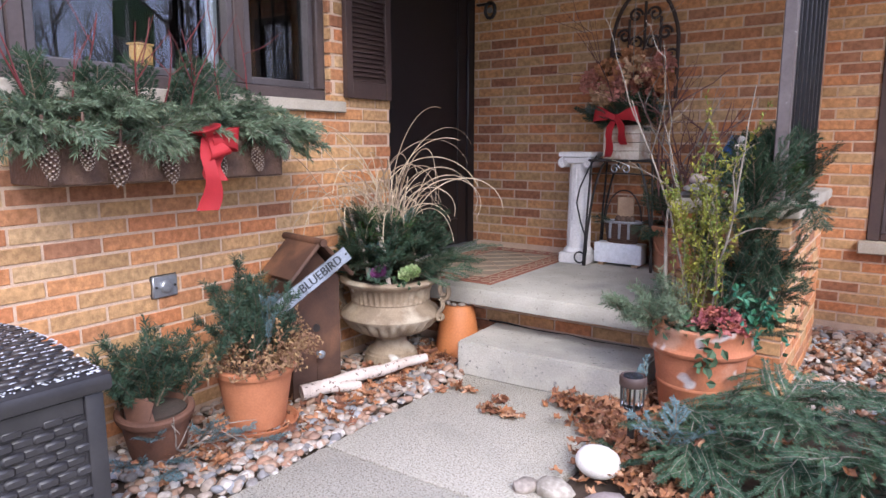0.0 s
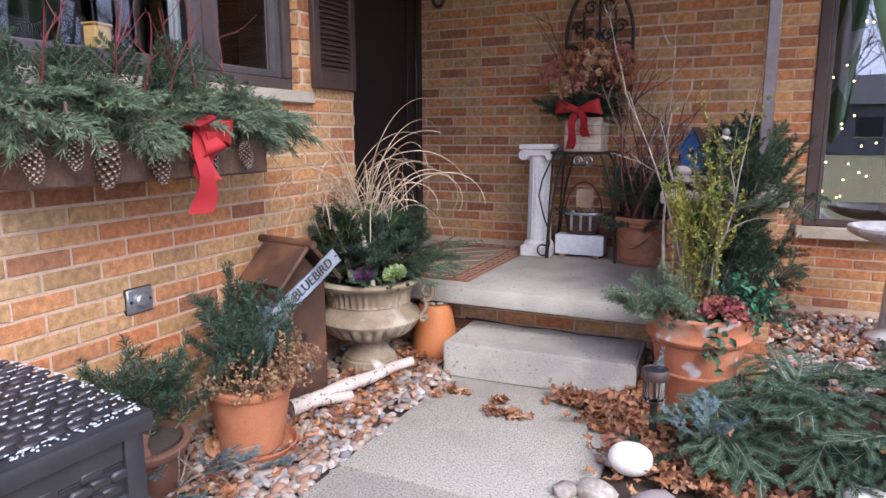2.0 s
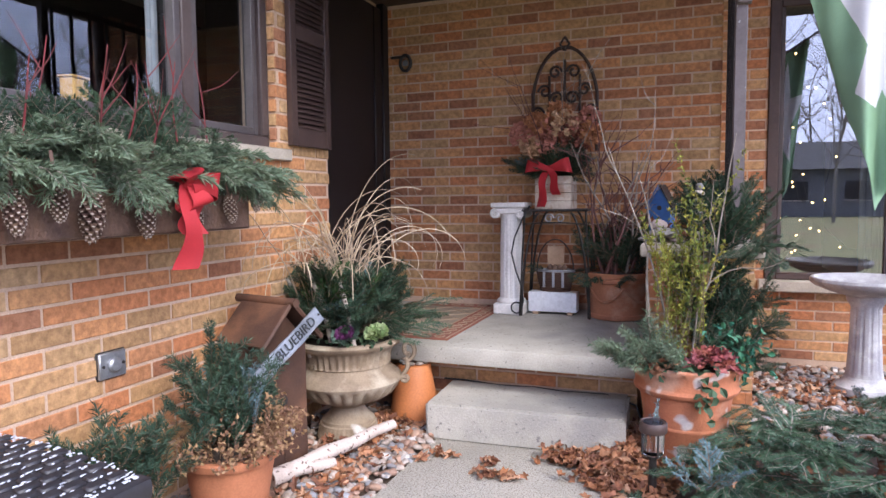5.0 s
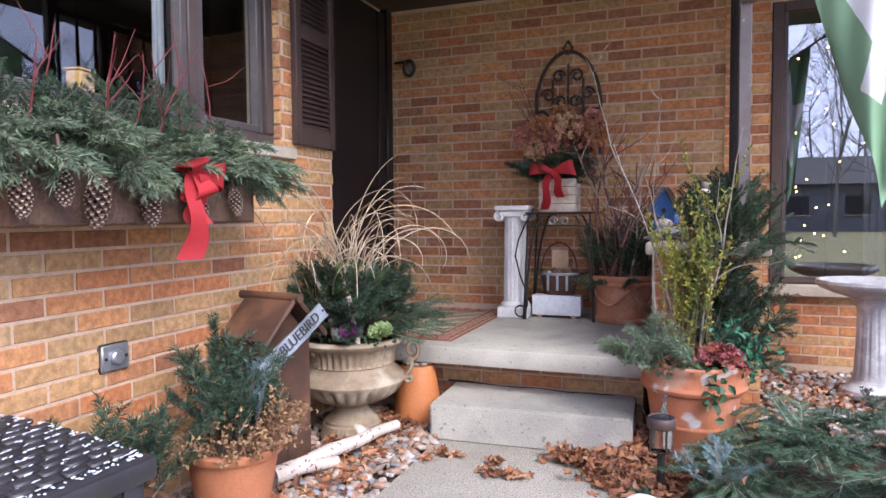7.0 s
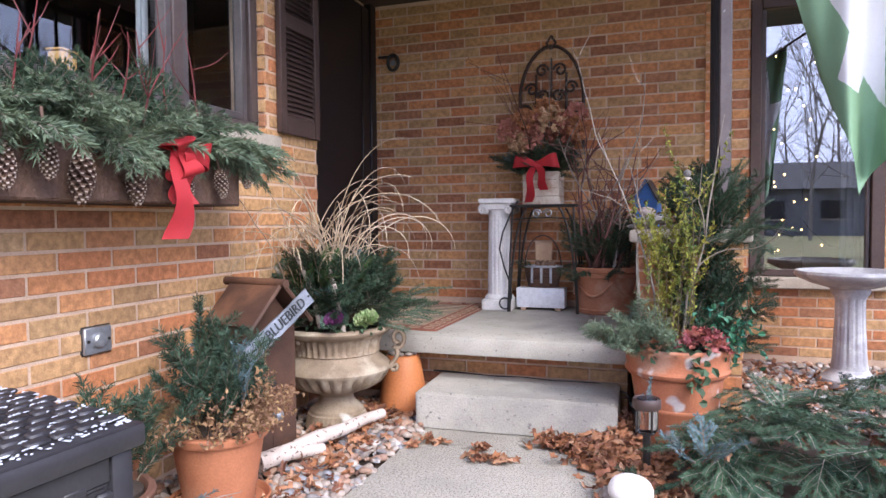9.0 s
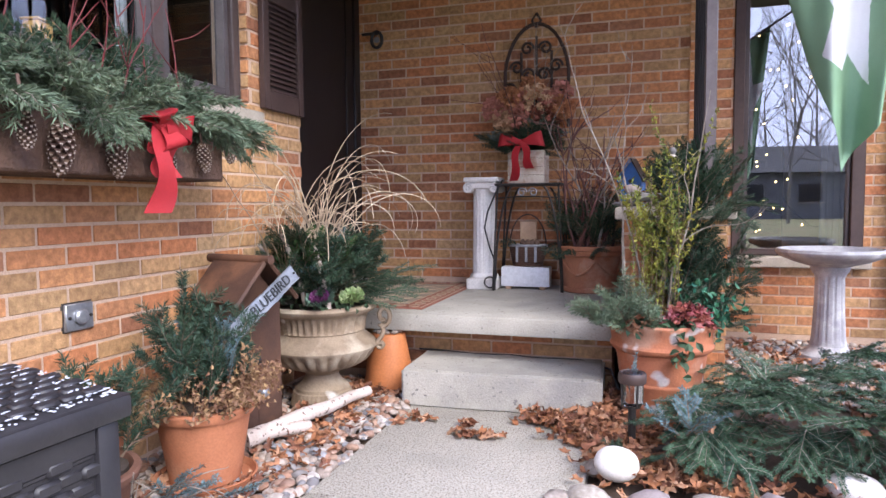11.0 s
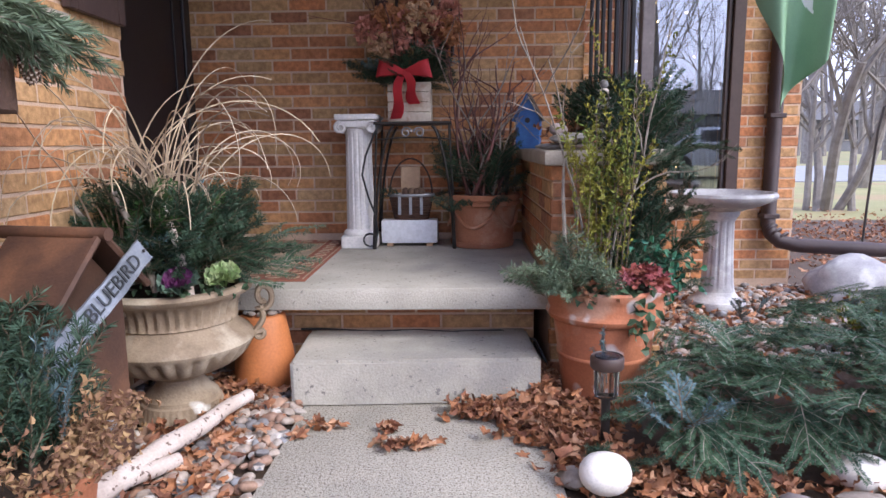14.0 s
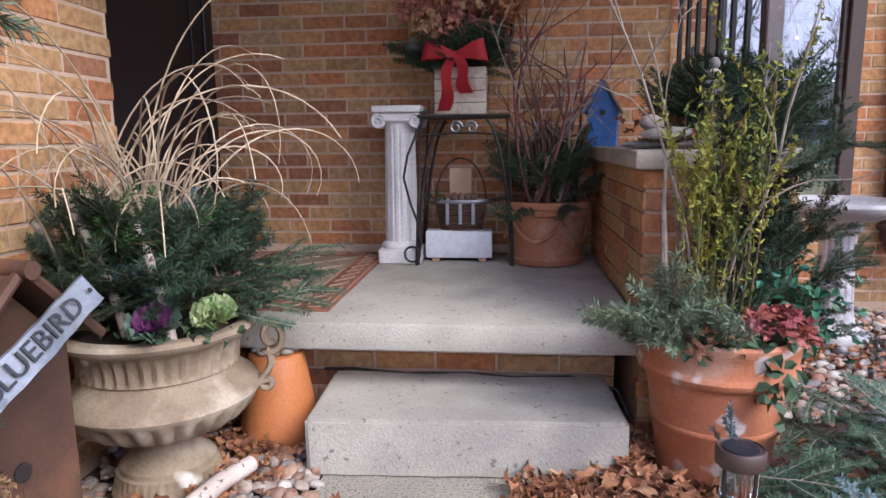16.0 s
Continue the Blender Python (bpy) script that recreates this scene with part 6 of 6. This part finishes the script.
def solar_light():
    t = thing("solar_light", (-0.68, 2.355, 0.0), "dark bronze solar path light with a ribbed clear lens", "garden light")
    part("stake", lathe([(0.004, 0), (0.014, 0.02), (0.014, 0.20), (0.03, 0.205), (0.03, 0.215)], 14), M_IRON, t)
    part("lens", lathe([(0.036, 0.215), (0.038, 0.30)], 24, lambda a, z: 1 + 0.03 * math.cos(a * 12)), M_LENS, t, "ribbed clear lens")
    for k in range(4):
        a = k * 1.5708 + 0.5
        part("strut", tube([(0.04 * math.cos(a), 0.04 * math.sin(a), 0.212), (0.042 * math.cos(a), 0.042 * math.sin(a), 0.302)], 0.004, 5), M_IRON, t)
    part("cap", lathe([(0.046, 0.295), (0.05, 0.30), (0.05, 0.328), (0.046, 0.334), (0.044, 0.33), (0.001, 0.331)], 28), M_BROWN, t)
    part("solar_panel", lathe([(0.036, 0.329), (0.035, 0.334), (0.001, 0.335)], 24), M_SOLAR, t, "glossy dark solar cell")
    solid("spruce_twig", SPR[0], None, "blue spruce twig standing behind the path light", "twig", aim((-0.66, 2.44, 0.22), (0.1, 0, 1), 0, 1.0))


solar_light()
for k, (x, y, d) in enumerate(((-0.70, 2.27, (-0.3, -0.7, 0.5)), (-0.66, 2.26, (0.5, -0.8, 0.4)), (-0.63, 2.30, (-0.7, -0.5, 0.35)))):
    solid("fir_twig", GREEN[k], None, "short green fir twig lying by the path light", "twig", aim((x, y, 0.03), d, 0, 0.55), "twigs by the light")


def birdbath():
    t = thing("birdbath", (0.385, 4.28, 0.0), "grey weathered concrete birdbath on a fluted pedestal", "birdbath")

    def flute(a, z):
        return 1 - 0.07 * max(0, math.sin(a * 12)) if 0.12 < z < 0.52 else 1
    part("foot", lathe([(0.16, 0), (0.165, 0.02), (0.155, 0.045), (0.125, 0.06), (0.105, 0.085), (0.098, 0.1), (0.09, 0.11)], 36), M_BATH, t)
    part("pedestal", lathe([(0.098, 0.10), (0.095, 0.12), (0.09, 0.15), (0.08, 0.35), (0.078, 0.50), (0.085, 0.52), (0.10, 0.54), (0.104, 0.56), (0.10, 0.57)], 120, flute), M_BATH, t)
    part("basin", lathe([(0.09, 0.565), (0.12, 0.572), (0.20, 0.595), (0.27, 0.625), (0.29, 0.64), (0.296, 0.655), (0.288, 0.67), (0.27, 0.672), (0.255, 0.655), (0.20, 0.63), (0.1, 0.618), (0.001, 0.615)], 56), M_BATH, t)


birdbath()

# cut fir boughs heaped over the bed
rng = np.random.default_rng(61)
k = 0
for x in np.arange(-0.54, 1.45, 0.118):
    for y in np.arange(2.02, 3.4, 0.118):
        tx, ty = x + rng.normal(0, 0.035), y + rng.normal(0, 0.035)
        if ty > 2.70 + 0.48 * (tx + 0.45) or (tx < -0.45 and ty > 2.5) or ty < 2.18 - 0.06 * (tx > -0.1):
            continue
        a = rng.normal(-2.1, 0.75) if rng.uniform() < 0.8 else rng.uniform(0, 6.28)
        ux, uy = math.cos(a), math.sin(a)
        inner = min(1, (tx + 0.66) / 0.45) * min(1, (ty - 1.98) / 0.35)
        zt = 0.035 + 0.12 * inner + rng.uniform(0, 0.07)
        s = rng.uniform(0.55, 0.85)
        solid("fir_bough", FIR[k % 4], None, "cut green fir bough heaped on the planting bed", "bough", aim((tx - 0.37 * s * ux, ty - 0.37 * s * uy, zt + 0.07), (ux, uy, rng.uniform(0.02, 0.22)), rng.uniform(-0.3, 0.3), s), "fir bough heap")
        k += 1
for x in np.arange(-0.50, 1.3, 0.05):
    a = rng.normal(-1.75, 0.4)
    ux, uy = math.cos(a), math.sin(a)
    tx, ty, s = x + rng.normal(0, 0.03), rng.uniform(2.14, 2.34), rng.uniform(0.55, 0.8)
    solid("fir_bough", FIR[k % 4], None, "cut green fir bough heaped on the planting bed", "bough", aim((tx - 0.36 * s * ux, ty - 0.36 * s * uy, rng.uniform(0.13, 0.22)), (ux, uy, rng.uniform(-0.34, -0.12)), rng.uniform(-0.3, 0.3), s), "fir bough heap")
    k += 1
for x, y, z, d in ((-0.50, 2.20, 0.17, (0.3, -0.8, 0.5)), (-0.47, 2.22, 0.17, (0.9, -0.3, 0.5)), (-0.52, 2.22, 0.16, (-0.8, -0.2, 0.5)), (-0.49, 2.24, 0.18, (0, 0.4, 0.8)), (0.42, 2.9, 0.26, (0.3, -0.8, 0.4)), (0.5, 3.1, 0.25, (-0.6, -0.5, 0.5)), (0.25, 3.6, 0.1, (-0.6, -0.5, 0.8)), (0.35, 3.7, 0.1, (0.6, -0.5, 0.8)), (-0.62, 3.4, 0.2, (0, -0.5, 1))):
    solid("spruce_sprig", SPR[k % 2], None, "silvery blue spruce sprig lying on the fir heap", "sprig", aim((x, y, z), d, 0, rng.uniform(0.8, 1.1)), "blue sprigs")
    k += 1
for q, d in (((-2.0, 1.32, 0.05), (1, -0.4, 0.15)), ((-1.95, 1.30, 0.04), (0.6, -1, 0.05)), ((-2.02, 1.45, 0.06), (0.9, 0.3, 0.2)), ((-1.98, 1.5, 0.05), (0.7, 0.9, 0.15)), ((-2.05, 1.25, 0.05), (0.3, -1, 0.2)), ((-1.92, 1.6, 0.03), (0.8, 0.1, 0.1)), ((-2.1, 1.3, 0.1), (0.8, -0.7, 0.3)), ((-1.96, 1.40, 0.1), (0.8, -0.2, 0.5))):
    solid("spruce_sprig", SPR[k % 2], None, "silvery blue spruce sprig lying on the river stones", "sprig", aim(q, d, 0, rng.uniform(0.9, 1.2)), "sprigs on the stones")
    k += 1
g = Geo()
for a in ((1, -0.3, 0.9), (0.5, -0.8, 0.6), (0.9, 0.5, 0.7)):
    twiggy(g, (-2.08, 1.42, 0.02), a, 0.30, 0.005, rng, 2, 1, (0.4, 0, -0.6), 0.15)
solid("bare_twig", g, M_PALETWIG, "bare pale twig lying over the shard pot", "twig")
# evergreens on top of the planter wall
for k in range(30):
    solid("evergreen_bough", (FIRD if k % 3 else YEW)[k % 2], None, "dark evergreen bough stuck in the planter behind the cairn", "bough", aim((-0.42 + rng.normal(0, 0.05), 3.42 + rng.normal(0, 0.1), 0.93), (rng.normal(-0.05, 0.36), rng.normal(-0.15, 0.4), 0.8), 0, rng.uniform(0.75, 1.05)), "planter evergreens")
for k in range(7):
    solid("evergreen_bough", FIRD[k % 3], None, "dark evergreen bough stuck in the planter by the screen", "bough", aim((-0.47 + rng.normal(0, 0.04), 3.75 + rng.normal(0, 0.08), 0.93), (-0.1 + rng.normal(0, 0.3), rng.normal(-0.1, 0.4), 0.8), 0, rng.uniform(0.8, 1.1)), "planter evergreens")


for k in range(12):
    solid("evergreen_bough", [FIRD[0], FIRD[1], FIRD[2], GREEN[0]][k % 4], None, "dark evergreen bough laid over the planter's front edge", "bough", aim((rng.uniform(-0.58, -0.28), 3.33 + rng.normal(0, 0.03), 0.95), (0.05 + rng.normal(0, 0.3), -0.8, rng.uniform(-0.5, 0.9)), 0, rng.uniform(0.6, 0.85)), "planter evergreens")


def wind_bell():
    t = thing("wind_bell", (1.90, 5.45, -0.03), "dark iron garden hook with a brown bell hanging from it", "wind bell")
    part("rod", tube([(0, 0, 0), (0.02, 0.0, 0.5), (0.05, 0, 1.05), (0.08, 0, 1.22), (0.16, 0, 1.28), (0.22, 0, 1.20), (0.21, 0, 1.12)], 0.009, 6), M_IRON, t)
    part("bell", lathe([(0.06, 0.0), (0.055, 0.02), (0.04, 0.12), (0.03, 0.17), (0.012, 0.20), (0.002, 0.205)], 18), M_RUSTIRON, t, "", pose(0.21, 0, 0.91))
    part("clapper_tag", span(-0.03, 0.03, -0.002, 0.002, 0, 0.09, 0.001), M_FENCE, t, "pale wooden tag", pose(0.21, 0, 0.78))
    part("cord", tube([(0.21, 0, 0.86), (0.21, 0, 1.12)], 0.003, 5), M_IRON, t)


wind_bell()
rng = np.random.default_rng(66)
for k in range(9):
    g = Geo()
    q = np.vstack([curve((0, 0, 0), (rng.normal(0, 0.5), rng.normal(0, 0.5), 0.7), 0.16, (0, 0, -0.3), rng, 8, 0.05) for _ in range(9)])
    blades(g, q, rng.normal(0, 0.7, q.shape) + np.array((0, 0, 0.5)), 0.045, 0.011, rng, 0.2)
    solid("low_shrub", g, M_YELLOW, "low yellow-green shrub tuft behind the fir heap", "shrub", pose(0.86 + rng.normal(0, 0.10), 3.42 + rng.normal(0, 0.12), 0.06), "yellow tufts")


# ---- flag ----
def flag():
    t = thing("flag", (-0.36, 3.17, 2.15), "green garden flag with a white star, hanging from a slanted pole", "flag")
    a, b = np.array((0.0, 0.0, -0.10)), np.array((1.0, -0.05, 0.56))
    part("pole", tube([a, b], 0.011, 8), M_STEEL, t)
    part("bracket", span(-0.03, 0.03, -0.03, 0.02, -0.16, -0.04, 0.004), M_STEEL, t)
    # the cloth hangs in folds towards one low corner
    n, m = 150, 180
    star = []
    for k in range(10):
        r = 0.40 if k % 2 == 0 else 0.17
        star.append((0.62 + r * math.cos(1.1 + k * 0.6283) * 1.2, 0.46 + r * math.sin(1.1 + k * 0.6283)))

    def inside(u, w):
        hit = False
        for i in range(10):
            (x0, y0), (x1, y1) = star[i], star[i - 1]
            if (y0 > w) != (y1 > w) and u < (x1 - x0) * (w - y0) / (y1 - y0) + x0:
                hit = not hit
        return hit
    v, f, slots = [], [], []
    for i in range(n + 1):
        for j in range(m + 1):
            u, w = i / n, j / m
            hang = 0.20 + 0.54 * u
            top_z = -0.10 + 0.66 * hang - 0.012
            low_z = -1.077 + (0.62 * ((0.5 - u) / 0.5) ** 1.1 if u < 0.5 else 0.20 * (u - 0.5) / 0.5)
            fold = 0.08 * w * math.sin(u * 10 + 1.5 * w) + 0.014 * math.sin(u * 21 + 4 * w)
            v.append((hang * (1 - w) + (0.524 + (u - 0.5) * (0.34 if u < 0.5 else 0.22)) * w, -0.05 * hang + fold, top_z * (1 - w) + low_z * w))
    g = Geo()
    faces0 = [(i * (m + 1) + j, (i + 1) * (m + 1) + j, (i + 1) * (m + 1) + j + 1, i * (m + 1) + j + 1) for i in range(n) for j in range(m)]
    g.add(v, faces0)
    g.m = [1 if inside((i + 0.5) / n, (j + 0.5) / m) else 0 for i in range(n) for j in range(m)]
    me = mesh_of("cloth", g, [M_FLAG, M_FLAGW], True, 80)
    ob = part("cloth", me, None, t, "green cloth with a white star")
    ob.modifiers.new("thickness", "SOLIDIFY").thickness = 0.0015


flag()


# ---- fairy lights and a dim tree inside the tall window ----
def fairy_lights():
    rng = np.random.default_rng(71)
    t = thing("fairy_lights", (0.2, 5.35, 0.3), "string of small warm fairy lights inside the tall window", "string lights")
    pts = [np.array((-0.42 + 0.014 * k + 0.22 * math.sin(k * 0.55), 0.15 * math.cos(k * 0.9), 0.45 + 1.55 * (0.5 + 0.5 * math.sin(k * 0.37)))) for k in range(64)]
    part("wire", tube(pts, 0.002, 4), M_IRON, t)
    bulb = mesh_of("bulb", pebble(2, 0.0085, 0.0085, 0.0085, 1, 0.0), M_BULB)
    for q in pts:
        part("bulb", bulb, None, t, "", Matrix.Translation(q + rng.normal(0, 0.03, 3)))


fairy_lights()
g = Geo()
for x in (0.52, 0.56, 0.60, 0.64, 0.68):
    g.put(tube([(x, 5.12 + 0.015 * math.sin(x * 90), 0.45), (x, 5.12 + 0.02 * math.sin(x * 90), 1.4), (x, 5.12, 2.45)], 0.022, 8))
solid("curtain", g, M_CURTAIN, "pale grey pleated curtain inside the tall window", "curtain")


# ---- trees, street and houses round about ----
def bare_tree(at, h, seed, r=0.12, forks=5, depth=4, name="bare_tree", lean=0.05):
    rng = np.random.default_rng(seed)
    t = thing(name, at, "leafless grey tree standing on the lawn", "tree", "bare trees")
    g = Geo()
    p = curve((0, 0, -0.1), (rng.normal(0, lean), rng.normal(0, lean), 1), h * 0.45, (0, 0, 0.2), rng, 7, 0.05)
    g.put(tube(p, np.linspace(r, r * 0.7, 7), 8))
    part("trunk", g, M_TREE, t)
    for k in range(forks):
        g = Geo()
        twiggy(g, p[3 + k % 4], (rng.normal(0, 0.55), rng.normal(0, 0.55), 1), h * rng.uniform(0.4, 0.65), r * 0.42, rng, 5, depth, (0, 0, 0.25), 0.09, 0, 5)
        part("limb", g, M_TREE, t)


for k, (x, y, h, r) in enumerate(((4.25, 10.3, 5.2, 0.085), (4.1, 10.2, 4.8, 0.07), (4.45, 10.4, 5.0, 0.065), (4.0, 10.35, 4.2, 0.05), (4.6, 10.2, 4.6, 0.055))):
    bare_tree((x, y, -0.07), h, 101 + k, r, 6, 3, lean=0.28)
bare_tree((7.5, 15, -0.07), 8, 3, 0.16, 6, 3)
bare_tree((14, 30, -0.07), 11, 4, 0.22, 7, 3)
bare_tree((20, 34, -0.07), 12, 5, 0.22, 7, 3)
bare_tree((27, 48, -0.07), 13, 12, 0.25, 7, 3)
for k, (x, y, h) in enumerate(((-4, -19, 11), (8, -22, 12), (14, -12, 9), (-9, -16, 11), (5.5, -25, 12), (0, -24, 12), (18, -18, 12))):
    bare_tree((x, y, -0.07), h, 20 + k, 0.085, 9, 3)


def far_woods():
    """A belt of leafless woods round the lawn, past counting."""
    rng = np.random.default_rng(90)
    forms = []
    for k in range(5):
        g = Geo()
        p = curve((0, 0, 0), (rng.normal(0, 0.05), rng.normal(0, 0.05), 1), 9.0, (0, 0, 0.2), rng, 6, 0.04)
        g.put(tube(p, np.linspace(0.16, 0.05, 6), 4))
        for j in range(13):
            twiggy(g, p[1 + j % 5], (rng.normal(0, 0.8), rng.normal(0, 0.8), 0.9), rng.uniform(2.2, 4.6), 0.05, rng, 4, 2, (0, 0, 0.3), 0.1, 0, 3)
        forms.append(g.raw())
    g = Geo()
    for k in range(72):
        a = radians(-125 + 190 * k / 71) + rng.normal(0, 0.02)
        d = rng.uniform(32, 52)
        g.add(*forms[k % 5], pose(d * math.cos(a), d * math.sin(a), -0.1, 0, 0, rng.uniform(0, 360)) @ Matrix.Scale(rng.uniform(0.8, 1.3), 4))
    solid("far_woods", g, M_TREE, "grey belt of leafless trees beyond the lawns", "woods", kind="stuff", smooth=False)


far_woods()


def far_house(at, turn, w, d, h):
    t = thing("far_house", at, "low grey ranch house across the street", "house", turn=turn)
    part("wall", span(-w / 2, w / 2, -d / 2, d / 2, 0, h), M_SIDING, t, smooth=False)
    v = [(-w / 2 - 0.5, -d / 2 - 0.5, h), (w / 2 + 0.5, -d / 2 - 0.5, h), (w / 2 + 0.5, d / 2 + 0.5, h), (-w / 2 - 0.5, d / 2 + 0.5, h), (-w / 2 + 1.5, 0, h + 1.9), (w / 2 - 1.5, 0, h + 1.9)]
    part("roof", Geo().add(v, [(0, 1, 5, 4), (1, 2, 5), (2, 3, 4, 5), (3, 0, 4), (3, 2, 1, 0)]), M_ROOF, t, smooth=False)
    for x in np.arange(-w / 2 + 2, w / 2 - 1, 3.4):
        win = part("window", span(x, x + 1.4, -d / 2 - 0.04, -d / 2 + 0.02, 1.0, 2.1, 0.02), M_DARK, t)
        part("sill", span(x - 0.08, x + 1.48, -d / 2 - 0.1, -d / 2, 0.92, 0.99, 0.01), M_SILL, win)


far_house((33, 64, -0.07), 10, 20, 8, 2.7)
# house added out of view as a dark low band in the tall window's reflection
far_house((13, -40, -0.07), 170, 22, 8, 2.8)
far_house((-18, -26, -0.07), 150, 16, 8, 2.8)


def car(at, turn):
    t = thing("parked_car", at, "silver saloon car parked on the far side", "car", turn=turn)
    prof = [(-2.2, 0.35), (-2.2, 0.8), (-1.5, 0.95), (-0.9, 1.4), (0.6, 1.42), (1.3, 0.98), (2.1, 0.85), (2.2, 0.4)]
    v = [(x, y * (0.88 if z > 1.2 else 1.0), z) for y in (-0.85, 0.85) for x, z in prof]
    n = len(prof)
    f = [tuple(range(n)), tuple(range(2 * n - 1, n - 1, -1))] + [(i, i + n, (i + 1) % n + n, (i + 1) % n) for i in range(n)]
    part("body", Geo().add(v, f), M_CAR, t, smooth=False)
    for y in (-0.84, 0.84):
        part("side_window", span(-0.85, 0.95, y - 0.03, y + 0.03, 1.0, 1.32, 0.03), M_DARK, t)
        for x in (-1.35, 1.35):
            wheel = part("wheel", lathe([(0.2, -0.1), (0.32, -0.1), (0.33, 0), (0.32, 0.1), (0.2, 0.1)], 24), M_RUBBER, t, "", pose(x, y, 0.33, 90, 0, 0))
            part("rim", lathe([(0.2, -0.09), (0.2, 0.09)], 18), M_GALV, wheel)


car((6.5, -9.5, -0.07), 20)
solid("paving_slab", span(2.2, 3.0, 6.1, 6.5, -0.08, -0.02, 0.02), M_CONC, "pale paving slab lying in the leaf litter", "slab")


# ---- bricks, course by course ----
brick_cache = {}


def brick_mesh(width, axis, mat):
    key = (round(width, 3), axis, mat.name)
    if key not in brick_cache:
        brick_cache[key] = mesh_of("brick", box(width, 0.03, C - 0.0115, 0.0022) if axis == "x" else box(0.03, width, C - 0.0115, 0.0022), mat, False)
    return brick_cache[key]


def lay(parent, axis, face, sign, u0, u1, z0, z1, joint, row_z, holes, mats, choose=None, odd=0):
    """Lays running-bond bricks on a wall; sign: the way the face looks along its normal. choose picks those that stand as pieces."""
    rng = np.random.default_rng(len(brick_cache) + 5)
    rest = Geo()
    k0 = math.floor((z0 - row_z) / C)
    k1 = math.ceil((z1 - row_z) / C)
    for k in range(k0, k1 + 1):
        zc = row_z + k * C
        if zc - C * 0.45 < z0 or zc + C * 0.45 > z1 + 0.02:
            continue
        shift = joint + (P / 2 if (k + odd) % 2 else 0)
        n0 = math.floor((u0 - shift) / P)
        for n in range(n0, math.ceil((u1 - shift) / P) + 1):
            a, b = max(u0, shift + n * P + 0.0052), min(u1, shift + (n + 1) * P - 0.0052)
            for h0, h1, hz0, hz1 in holes:
                if hz0 < zc < hz1:
                    if a >= h0 and b <= h1:
                        a = b
                    elif a < h0 < b:
                        b = h0
                    elif a < h1 < b:
                        a = h1
            if b - a < 0.02:
                continue
            w, c = round((b - a) / 0.004) * 0.004, (a + b) / 2
            off = face - sign * 0.0145 + rng.normal(0, 0.0009) * 1.0
            at = (c, off, zc) if axis == "x" else (off, c, zc)
            if choose is None or choose(c, zc):
                part("brick", brick_mesh(w, axis, mats[0]), None, parent, "", pose(*at, 0, 0, 0))
            else:
                rest.put(box(w, 0.03, C - 0.0115) if axis == "x" else box(0.03, w, C - 0.0115), pose(*at))
    if rest.n:
        part("far_bricks", rest, mats[1], parent, "", None, False, "stuff")


lay(wall_w, "y", LX, 1, -1.2, 3.078, 0.0, 2.95, 1.771, 0.926, [(-0.1, 2.605, 1.33, 2.5)], (M_BRICK, M_BRICK_J), lambda u, z: u > 0.75 and z < 2.5)
lay(wall_n, "x", BY, -1, -2.66, -0.402, 0.40, 2.56, -2.185, 1.543, [], (M_BRICK, M_BRICK_J), lambda u, z: z < 2.15)
lay(wall_bay, "x", RY, -1, -0.405, 1.08, 0.0, 2.95, 0.856, 0.345, [(-0.10, 0.70, 0.50, 2.45)], (M_BRICK, M_BRICK_J), lambda u, z: z < 2.2)
lay(plant, "y", -0.75, -1, 3.10, BY - 0.002, 0.40, 0.87, 3.10, 0.84, [], (M_BRICK, M_BRICK_J))
lay(plant, "x", 3.10, -1, -0.75, -0.30, 0.0, 0.87, -0.75, 0.84, [], (M_BRICK, M_BRICK_J), None, 1)
lay(plant, "y", -0.2965, 1, 3.10, BY - 0.002, 0.0, 0.87, 3.15, 0.84, [], (M_BRICK, M_BRICK_J))
lay(wall_bay, "y", -0.4085, 1, BY + 0.01, RY - 0.016, 0.0, 2.95, BY + 0.05, 0.345, [], (M_BRICK, M_BRICK_J))
lay(riser, "x", 3.225, -1, -2.41, -0.80, 0.0, 0.31, -1.95, 0.27, [], (M_BRICK, M_BRICK_J))
# the return of the west wall beside the door
g = Geo()
for k in range(45):
    zc = 0.926 + (k - 13) * C
    g.put(span(-2.62, LX - 0.016, 3.066, 3.08, zc - C / 2 + 0.0055, zc + C / 2 - 0.0055, 0.002))
part("return_bricks", g, M_BRICK_J, wall_w, "", None, False, "stuff")
g = Geo()
for k in range(18):
    zc = 0.926 + (k + 7) * C
    g.put(span(-2.457, LX - 0.003, 2.594, 2.612, zc - C / 2 + 0.0055, zc + C / 2 - 0.0055, 0.002))
part("reveal_bricks", g, M_BRICK_J, wall_w, "", None, False, "stuff")
